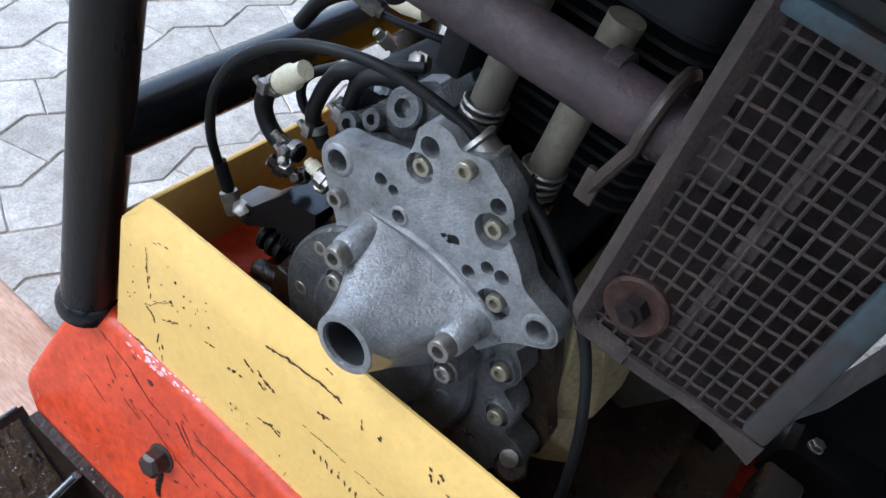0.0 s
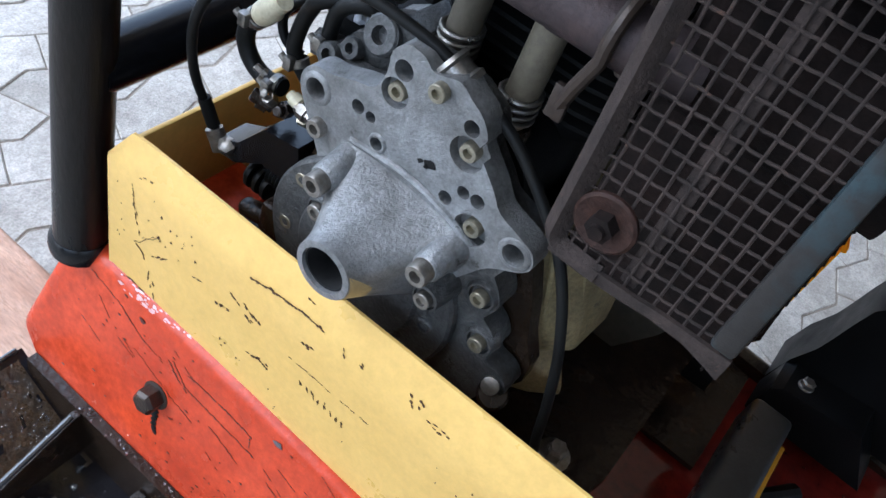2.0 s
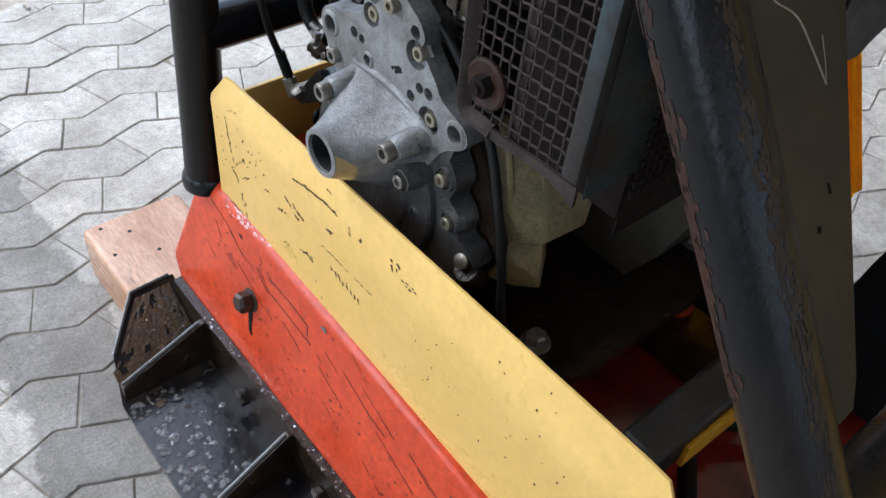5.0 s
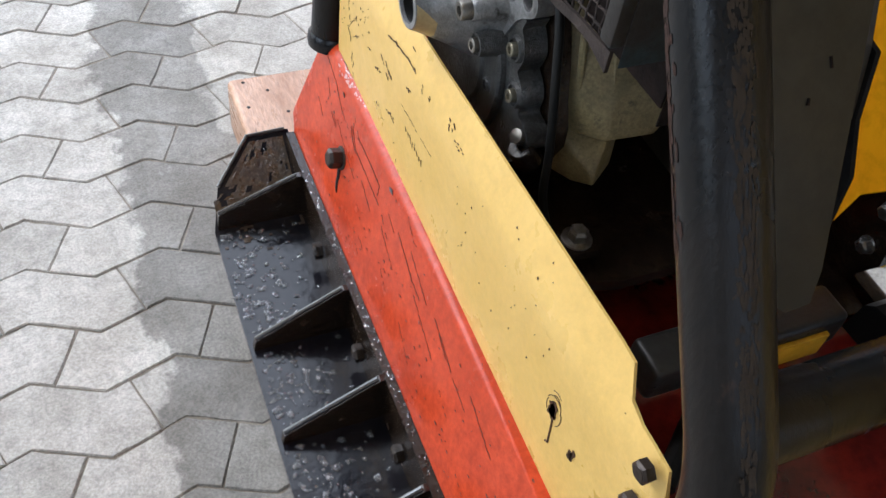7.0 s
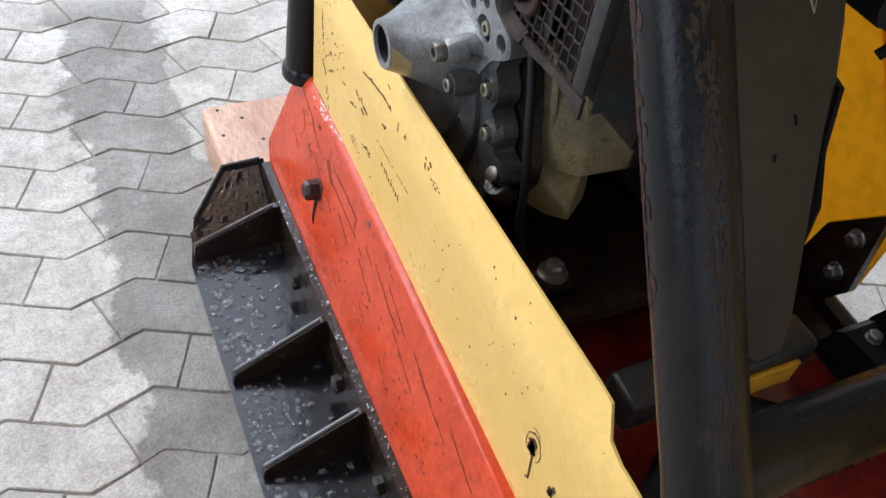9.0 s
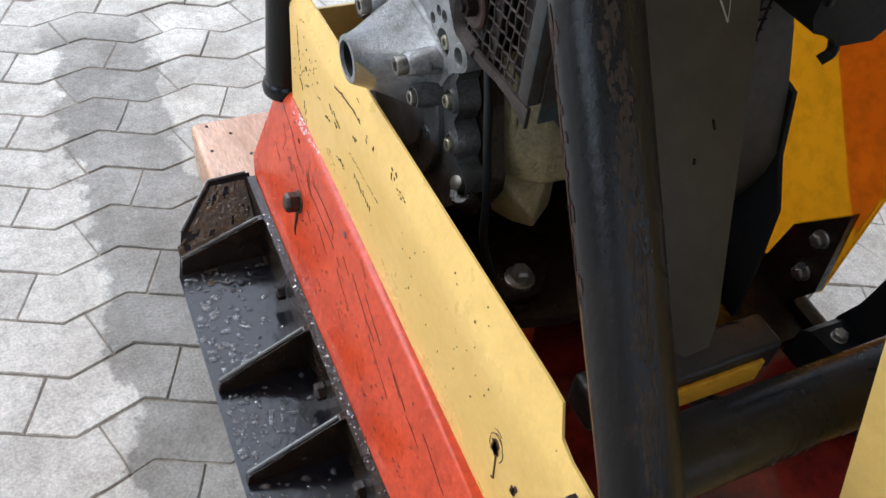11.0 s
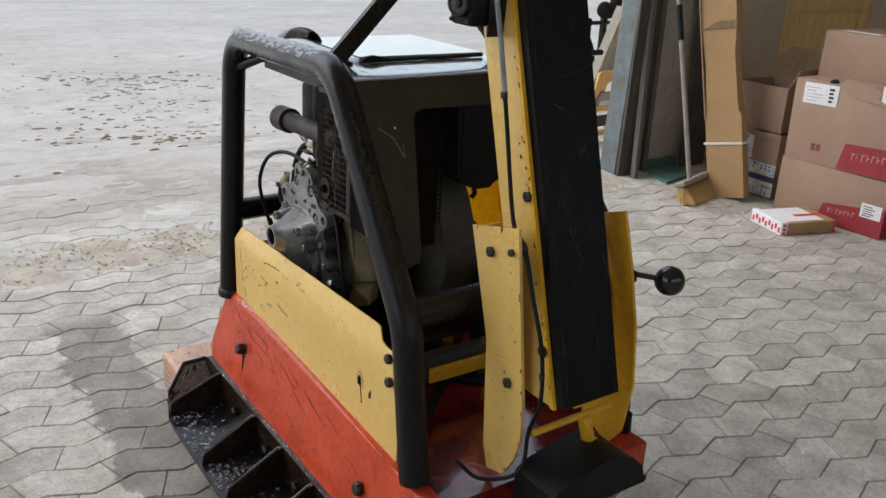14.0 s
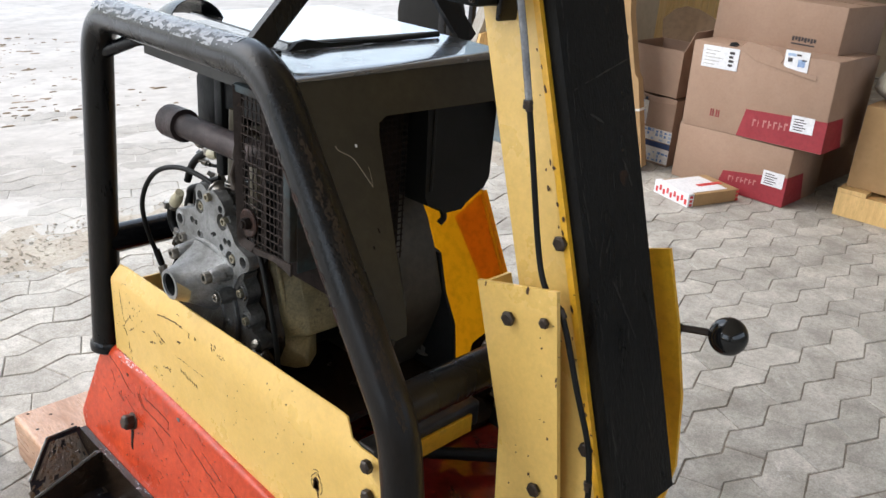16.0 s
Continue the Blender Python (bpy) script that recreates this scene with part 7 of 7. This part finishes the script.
# teal sheet lying behind the broom
te = thing("dustpan", (2.98, 1.58, 0), "dull teal plastic dustpan lying by the wall", "dustpan")
b = BM()
prism(b, [(2.84, 1.40), (3.10, 1.46), (3.20, 1.68), (3.0, 1.70), (2.90, 1.62)], "z", 0.004, 0.016, 0.003)
prism(b, [(2.96, 1.66), (3.2, 1.66), (3.2, 1.70), (2.98, 1.72)], "z", 0.016, 0.05, 0.003)
part("pan", b, TEAL, te)


# boards leaning on the wall end
def leaning_board(w, t, length, at, lean, side, material, label, name="board", yaw=0.0):
    e = thing(name, (0, 0, 0), label, "board", "boards leaning on the wall")
    b = BM()
    prism(b, [(-w / 2, 0), (w / 2, 0), (w / 2 + 0.002, length * 0.4), (w / 2 - 0.003, length * 0.8), (w / 2, length), (-w / 2, length), (-w / 2 - 0.002, length * 0.5)], "y", -t / 2, t / 2, 0.002)
    part("board_face", b, material, e)
    e.matrix_basis = pose(*at, -lean, side, yaw)
    return e


leaning_board(0.142, 0.025, 2.3, (2.732, 1.730, 0), -1.9, 0, PLANK_BLUE, "tall weathered board with flaking blue paint on the wall's end", yaw=80)
leaning_board(0.086, 0.024, 2.4, (2.752, 1.638, 0), 1, 1.8, PLANK_DARK, "tall dark wooden board", yaw=-8)
leaning_board(0.050, 0.022, 2.4, (2.828, 1.662, 0), 1, 2.0, PLANK_DARK, "tall dark narrow wooden board", yaw=-10)
leaning_board(0.030, 0.030, 2.2, (2.774, 1.575, 0), 4, 3.2, PLANK_BROWN, "narrow grey weathered wooden batten", yaw=6)
leaning_board(0.045, 0.030, 2.4, (2.885, 1.680, 0), 1, 2.0, PLANK_DARK, "tall dark narrow wooden board")
leaning_board(0.030, 0.028, 2.3, (2.940, 1.668, 0), 2, 1.6, PLANK_BROWN, "narrow grey weathered wooden batten")
leaning_board(0.160, 0.020, 2.3, (3.035, 1.705, 0), 1, 0.6, SHEET_BEIGE, "wide dull beige sheet board")
leaning_board(0.150, 0.020, 2.2, (3.200, 1.712, 0), 1, 0.4, SHEET_BEIGE, "wide dull beige sheet board")
leaning_board(0.185, 0.022, 2.3, (3.305, 1.630, 0), 2, 0.6, SHEET_DARK, "wide dark brown sheet board")

# broken pallet leaning outside the gate
bp = thing("broken_pallet", (3.1, 2.3, 0), "broken pallet of grey and pale pine boards leaning outside", "pallet")
for x, k in ((2.965, 0.30), (3.055, 0.28), (3.30, 0.16)):
    bm = BM()
    prism(bm, [(-0.02, 0.0), (0.02, 0.0), (0.02, 0.82), (-0.02, 0.84)], "y", 0.0, 0.07, 0.002, m=Matrix.Translation((x, 2.30, 0.0)) @ Matrix(((1, 0, k, 0), (0, 1, -0.12, 0), (0, 0, 1, 0), (0, 0, 0, 1))))
    part("bearer", bm, PLANK_GREY, bp)
for outline, m in (([(2.99, 0.035), (3.32, 0.050), (3.32, 0.085), (2.99, 0.07)], PINE), ([(3.02, 0.20), (3.36, 0.215), (3.36, 0.25), (3.03, 0.235)], PINE), ([(3.00, 0.10), (3.34, 0.11), (3.34, 0.18), (3.01, 0.17)], PLANK_DARK),
                   ([(3.065, 0.345), (3.075, 0.45), (3.15, 0.465), (3.255, 0.465), (3.215, 0.405), (3.155, 0.375), (3.15, 0.33), (3.12, 0.345), (3.055, 0.26), (3.00, 0.10), (2.985, 0.10), (3.03, 0.25)], PINE), ([(3.10, 0.27), (3.38, 0.28), (3.40, 0.33), (3.13, 0.325)], PLANK_GREY)):
    bm = BM()
    prism(bm, outline, "y", 0.0, 0.018, 0.002, m=Matrix.Translation((0, 2.278, 0.0)) @ Matrix(((1, 0, 0, 0), (0, 1, -0.12, 0), (0, 0, 1, 0), (0, 0, 0, 1))))
    part("slat", bm, m, bp)

# outside: blue trailer corner and a small dark engine on a stand
tr = thing("trailer", (4.3, 3.6, 0), "blue trailer body with red and white mark", "trailer")
b = BM()
box(b, (3.85, 3.2, 1.02), (4.7, 3.75, 1.9), 0.01)
body = part("trailer_body", b, BLUE, tr)
b = BM()
box(b, (3.83, 3.19, 0.93), (4.72, 3.77, 1.02), 0.008)
part("frame_rail", b, BLACK, tr)
b = BM()
prism(b, [(3.93, 1.15), (4.02, 1.15), (3.97, 1.28), (3.9, 1.28)], "y", 3.188, 3.199)
part("red_mark", b, TAPE_RED, body)
b = BM()
prism(b, [(4.02, 1.15), (4.06, 1.15), (4.01, 1.28), (3.97, 1.28)], "y", 3.188, 3.199)
part("white_mark", b, PAPER, body)
for y in (3.55,):
    b = BM()
    lathe(b, (3.88, y, 0.3), (1, 0, 0), [(0, 0.2), (0.02, 0.29), (0.16, 0.29), (0.18, 0.2)], 24)
    part("wheel", b, RUBBER, tr)
b = BM()
box(b, (4.5, 3.3, 0.0), (4.56, 3.36, 0.94), 0.003)
part("leg", b, BLACK, tr)
b = BM()
box(b, (3.86, 3.3, 0.0), (3.92, 3.36, 0.94), 0.003)
part("leg", b, BLACK, tr)
en = thing("spare_engine", (3.9, 3.0, 0), "dark oily spare engine hung on a pale stand", "engine")
for name in ("crankcase", "cylinder", "starter_cover", "air_filter", "muffler", "fuel_bowl", "pulley"):
    b = BM()
    c = Vector((3.90 + rng.uniform(-0.10, 0.10), 3.0, 0.8 + rng.uniform(-0.09, 0.1)))
    lathe(b, c, (rng.uniform(-1, 1), -1, rng.uniform(-0.5, 0.5)), [(0, 0.02), (0.02, 0.05), (0.07, 0.055), (0.09, 0.02)], 12)
    part(name, b, ENGINE_DARK, en)
for name, lo, hi in (("stand_bar", (3.62, 2.99, 0.632), (3.93, 3.05, 0.655)), ("stand_post", (3.88, 3.052, 0.0), (3.92, 3.09, 0.75)), ("stand_post", (3.62, 3.0, 0.0), (3.65, 3.04, 0.631))):
    b = BM()
    box(b, lo, hi, 0.003)
    part(name, b, BLACK, en)

# ---------------------------------------------------------------- shed
WALL_Y, WALL_T = 1.75, 0.15
def slab(name, lo, hi, material, label, bevel=0.0):
    b = BM()
    box(b, lo, hi, bevel)
    o = part(name, b, material, None, "", smooth=False)
    return tagged(o, label, "wall" if "wall" in name else name.split("_")[0], "", "structure")


DX0, DX1, DZ = 4.12, 5.10, 2.05
slab("wall_front_west", (2.86, WALL_Y, 0), (DX0, WALL_Y + WALL_T, 4.8), WALLM, "plain brown rendered wall beside the gate")
slab("wall_front_east", (DX1, WALL_Y, 0), (7.0, WALL_Y + WALL_T, 4.8), WALLM, "plain brown rendered wall")
slab("wall_front_head", (DX0, WALL_Y, DZ), (DX1, WALL_Y + WALL_T, 4.8), WALLM, "brown rendered wall over the door")
# Assumed, unseen beam; its height sets how much sky reaches inside.
slab("wall_gate_head", (-6.5, WALL_Y, 4.35), (2.86, WALL_Y + WALL_T, 4.8), WALLM, "brown rendered beam over the gate, unseen and assumed")
slab("wall_east", (7.0, -6.0, 0), (7.25, WALL_Y + WALL_T, 4.8), WALLM, "brown rendered end wall")
# Back wall and its opening are unseen, assumed to hold the rear fill lamp.
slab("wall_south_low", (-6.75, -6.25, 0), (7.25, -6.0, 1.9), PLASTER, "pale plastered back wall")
slab("wall_south_top", (-6.75, -6.25, 3.9), (7.25, -6.0, 4.8), PLASTER, "pale plastered back wall above an assumed, unseen opening")
slab("wall_south_west", (-6.75, -6.25, 1.9), (-4.0, -6.0, 3.9), PLASTER, "pale plastered back wall beside an assumed, unseen opening")
slab("wall_south_east", (6.0, -6.25, 1.9), (7.25, -6.0, 3.9), PLASTER, "pale plastered back wall beside an assumed, unseen opening")
# Unseen west wall, its opening assumed so that the side lamp can shine in.
slab("wall_west_low", (-6.75, -6.0, 0), (-6.5, WALL_Y + WALL_T, 1.5), PLASTER, "pale plastered side wall, unseen, round an assumed opening")
slab("wall_west_top", (-6.75, -6.0, 4.5), (-6.5, WALL_Y + WALL_T, 4.8), PLASTER, "pale plastered side wall, unseen, round an assumed opening")
slab("wall_west_rear", (-6.75, -6.0, 1.5), (-6.5, -3.6, 4.5), PLASTER, "pale plastered side wall, unseen, round an assumed opening")
slab("wall_west_front", (-6.75, 0.8, 1.5), (-6.5, WALL_Y + WALL_T, 4.5), PLASTER, "pale plastered side wall, unseen, round an assumed opening")
# Assumed, unseen ceiling that closes the shed and keeps its upper light low.
slab("ceiling", (-6.75, -6.25, 4.8), (7.25, WALL_Y + WALL_T, 4.95), WALLM, "brown plain ceiling, unseen and assumed")

door = thing("door_1", ((DX0 + DX1) / 2, WALL_Y, 0), "half-glazed varnished pine door, closed", "door", kind="structure")
b = BM()
y0, y1 = WALL_Y + 0.02, WALL_Y + 0.06
for lo, hi in (((DX0 + 0.01, 0.005), (DX0 + 0.12, DZ - 0.01)), ((DX1 - 0.12, 0.005), (DX1 - 0.01, DZ - 0.01)), ((DX0 + 0.12, 0.84), (DX1 - 0.12, 0.955)), ((DX0 + 0.12, DZ - 0.13), (DX1 - 0.12, DZ - 0.01)), ((DX0 + 0.12, 0.005), (DX1 - 0.12, 0.2))):
    box(b, (lo[0], y0, lo[1]), (hi[0], y1, hi[1]), 0.003)
part("door_frame", b, PINE, door)
b = BM()
for k in range(8):
    xx = DX0 + 0.12 + k * (DX1 - DX0 - 0.24) / 8
    box(b, (xx + 0.001, y0 + 0.015, 0.2), (xx + (DX1 - DX0 - 0.24) / 8 - 0.001, y1 - 0.01, 0.84), 0.003)
part("lower_panel", b, PINE, door)
b = BM()
box(b, (DX0 + 0.12, y0 + 0.015, 0.955), (DX1 - 0.12, y0 + 0.021, DZ - 0.13))
gp = part("pane", b, GLASS, door, "frosted glass pane")
gp.visible_shadow = False
b = BM()
box(b, (DX1 - 0.09, y0 - 0.008, 0.98), (DX1 - 0.045, y0, 1.2), 0.003)
sweep(b, [(DX1 - 0.068, y0 - 0.008, 1.10), (DX1 - 0.068, y0 - 0.05, 1.10), (DX1 - 0.19, y0 - 0.05, 1.10)], 0.008, 10)
part("door_handle", b, STEEL, door, "dull steel handle")

# ---------------------------------------------------------------- ground
b = BM()
box(b, (-6.5, -6.0, -0.25), (7.0, 1.53, -0.0036))
ground = tagged(part("floor", b, JOINT, None, "", False), "zigzag concrete block floor of the shed, partly damp", "floor", "", "structure")
b = BM()
box(b, (-80, 1.53, -0.6), (80, 200, -0.008))
tagged(part("ground", b, YARD, None, "", False), "pale sandy yard outside the gate", "ground", "", "structure")
b = BM()
nx, ny = 240, 8
grid = [[b.verts.new((-6.5 + 13.5 * i / nx, 1.44 + 0.46 * j / ny + 0.055 * noise.noise((i * 0.9, j * 0.12, 1.0)), -0.004 + 0.0055 * math.sin(math.pi * j / ny) + 0.009 * noise.noise((i * 0.33, j * 0.5, 3.0)) + 0.003 * noise.noise((i * 1.1, j * 1.3, 5.0)))) for j in range(ny + 1)] for i in range(nx + 1)]
for i in range(nx):
    for j in range(ny):
        b.faces.new((grid[i][j], grid[i + 1][j], grid[i + 1][j + 1], grid[i][j + 1]))
threshold = b
b = BM()
nx, ny = 220, 70
grid = [[b.verts.new((-9 + 16 * i / nx, 1.86 + 3.2 * j / ny, -0.0060 + 0.0105 * (j / ny) ** 0.5 + 0.006 * noise.noise((i * 0.12, j * 0.25, 8.0)) + 0.0010 * noise.noise((i * 0.9, j * 1.1, 2.0)))) for j in range(ny + 1)] for i in range(nx + 1)]
for i in range(nx):
    for j in range(ny):
        b.faces.new((grid[i][j], grid[i + 1][j], grid[i + 1][j + 1], grid[i][j + 1]))
tagged(part("sand_cover", b, YARD), "thin drift of pale sand over the outer pavers", "sand", "", "structure")
b = threshold
tagged(part("threshold", b, GRAVEL), "strip of sandy gravel across the gate opening", "gravel", "", "structure")
b = BM()
for k in range(2600):
    x, y = rng.uniform(-2.2, 2.6), rng.triangular(1.44, 1.92, 1.68)
    r = rng.triangular(0.0015, 0.0085, 0.0028)
    lathe(b, (x, y, 0.004), (rng.uniform(-0.3, 0.3), rng.uniform(-0.3, 0.3), 1), [(0, r), (r * 0.3, r * 0.85), (r * 0.5, r * 0.3)], 5)
tagged(part("gravel", b, GRAVEL), "loose gravel on the threshold", "gravel", "", "stuff")
b = BM()
for k in range(480):
    y = 2.2 + abs(rng.gauss(2.3, 1.4))
    x = -0.6 + 0.33 * (y - 2) + rng.gauss(0, 0.9 + 0.2 * y)
    if k % 8:
        y = rng.choice((3.35, 3.5, 3.75, 4.05, 4.3, 4.55, 4.75, 4.95, 5.15, 5.3, 5.5)) + rng.gauss(0, 0.13)
        x = 0.95 + 0.25 * (y - 4.5) + rng.gauss(0, 0.42)
        y -= 0.27 * (x - 1.0)
    r = rng.triangular(0.003, 0.020, 0.005)
    n, sx = 8, rng.uniform(1.0, 3.2)
    rim = [b.verts.new((x + r * sx * rng.uniform(0.5, 1.2) * math.cos(2 * math.pi * i / n), y + r * rng.uniform(0.5, 1.2) * math.sin(2 * math.pi * i / n), 0.0015)) for i in range(n)]
    top = [b.verts.new(((v.co.x - x) * 0.6 + x, (v.co.y - y) * 0.6 + y, 0.004 + r * 0.22)) for v in rim]
    b.faces.new(top)
    for i in range(n):
        b.faces.new((rim[i], rim[(i + 1) % n], top[(i + 1) % n], top[i]))
tagged(part("dirt_crumbs", b, DIRT), "dark crumbs of earth on the yard", "dirt", "", "stuff")

# pavers: zigzag rows, joints staggered by half a stone
PERIOD, ROW, ANG, SLOPE = 0.1968, 0.1057, radians(-3.2), radians(21.3)
ORIGIN = Vector((-0.362, 0.419))
AX, AY = Vector((math.cos(ANG), math.sin(ANG))), Vector((-math.sin(ANG), math.cos(ANG)))
AMP = PERIOD / 2 * math.tan(SLOPE)


def zig(u):
    """Height of a row line at u; a low corner at u = 0."""
    k = (u / PERIOD) % 1.0
    return AMP * (2 * k if k < 0.5 else 2 - 2 * k)


def stone_outline(rising):
    """Corners of one stone, centred on its joint-to-joint span; the joints stand square to the slope that they cut."""
    q = PERIOD / 4 if rising else -PERIOD / 4
    s = 0.5 * ROW * math.sin(SLOPE) * math.cos(SLOPE) * (1 if rising else -1)
    up0, lo0 = q - s, q + s
    top = [(up0, zig(up0)), ] + [(c, zig(c)) for c in (sorted([PERIOD / 2, PERIOD]) if rising else [0.0, PERIOD / 2])] + [(up0 + PERIOD, zig(up0))]
    bot = [(lo0, zig(lo0) - ROW)] + [(c, zig(c) - ROW) for c in ([PERIOD / 2, PERIOD] if rising else [0.0, PERIOD / 2])] + [(lo0 + PERIOD, zig(lo0) - ROW)]
    return top + bot[::-1]


def stone_geometry(rising, gap=0.0022):
    pts = stone_outline(rising)
    c = Vector((sum(p[0] for p in pts) / 8, sum(p[1] for p in pts) / 8))

    def inset(g):
        n = len(pts)
        res = []
        for i in range(n):
            p0, p1, p2 = Vector(pts[i - 1]), Vector(pts[i]), Vector(pts[(i + 1) % n])
            d1, d2 = (p1 - p0).normalized(), (p2 - p1).normalized()
            n1, n2 = Vector((d1.y, -d1.x)), Vector((d2.y, -d2.x))
            m = (n1 + n2)
            m = m / max(0.3, m.length_squared) * 2 * g
            res.append(p1 + m)
        return res
    return c, inset, pts


def stone_mesh(name, rising, seed):
    """One stone with slightly ragged, worn edges; the joints square to the rows are tighter than those along them."""
    r = random.Random(seed)
    c, inset, pts = stone_geometry(rising)
    gap = 0.0009 + 0.0007 * r.random()
    wide, worn = inset(gap), inset(gap + 0.0017)
    verts, faces = [], []
    n = 0
    rings = [[], []]
    for i in range(8):
        cross = i in (3, 7)
        steps = 3 if cross else 4
        for q in range(steps):
            t = q / steps
            a, b = wide[i].lerp(wide[(i + 1) % 8], t), worn[i].lerp(worn[(i + 1) % 8], t)
            out = (a - b).normalized()
            wob = r.uniform(-0.0013, 0.0006) + (0.0006 if cross else 0)
            rings[0].append(a + out * wob)
            rings[1].append(b + out * (wob + r.uniform(-0.0007, 0.0003)))
    m = len(rings[0])
    for ring, z in ((rings[0], -0.02), (rings[0], -0.0022), (rings[1], 0.0)):
        verts += [(p.x - c.x, p.y - c.y, z + (r.uniform(-0.0004, 0.0002) if z == 0 else 0)) for p in ring]
    for k in (0, m):
        faces += [(k + i, k + (i + 1) % m, k + m + (i + 1) % m, k + m + i) for i in range(m)]
    faces.append(tuple(range(2 * m, 3 * m)))
    return verts, [f[::-1] for f in faces], c


STONES = {}
for rising in (False, True):
    for v in range(6):
        vs, fs, c = stone_mesh("paver", rising, v)
        me = bpy.data.meshes.new("paver")
        me.from_pydata(vs, [], fs)
        me.materials.append(PAVER)
        STONES[rising, v] = (me, c)

near, far = [], []
for row in range(-60, 34):
    rising = row % 2 != 0
    c = STONES[rising, 0][1]
    for col in range(-32, 40):
        u, v = c.x + col * PERIOD, c.y + row * ROW
        p = ORIGIN + AX * u + AY * v
        if not (-6.4 < p.x < 6.9 and -5.8 < p.y < 3.9):
            continue
        if p.y > 1.80 and (p.x < -3 or p.x > 4.5):
            continue
        d = min((p - Vector(q)).length for q in ((-0.3, 0.25), (-0.25, 0.8), (1.75, 0.1)))
        near.append((d, p, rising))
near.sort(key=lambda s: s[0])
for n, (d, p, rising) in enumerate(near):
    k = rng.randrange(6)
    tilt = [max(-0.6, min(0.6, rng.gauss(0, 0.35))) for _ in range(2)]
    mtx = pose(p.x, p.y, max(-0.0022, min(0.0006, rng.gauss(-0.0008, 0.0008))), tilt[0], tilt[1], math.degrees(ANG))
    me, c = STONES[rising, k]
    if n < 300 and p.y < 1.8:
        o = new("paver", me)
        o.parent = ground
        o.matrix_basis = mtx
    else:
        far.append((me, mtx))
for name, material, lot in (("paver_field", PAVER, [f for f in far if f[1].translation.y < 1.8]), ("outer_pavers", PAVER_OUT, [f for f in far if f[1].translation.y >= 1.8])):
    vs, fs = [], []
    for me, mtx in lot:
        base = len(vs)
        vs += [mtx @ v.co for v in me.vertices]
        fs += [tuple(base + i for i in f.vertices) for f in me.polygons]
    me = bpy.data.meshes.new(name)
    me.from_pydata(vs, [], fs)
    me.materials.append(material)
    o = new(name, me)
    o.parent = ground
    o["kind"] = "stuff"
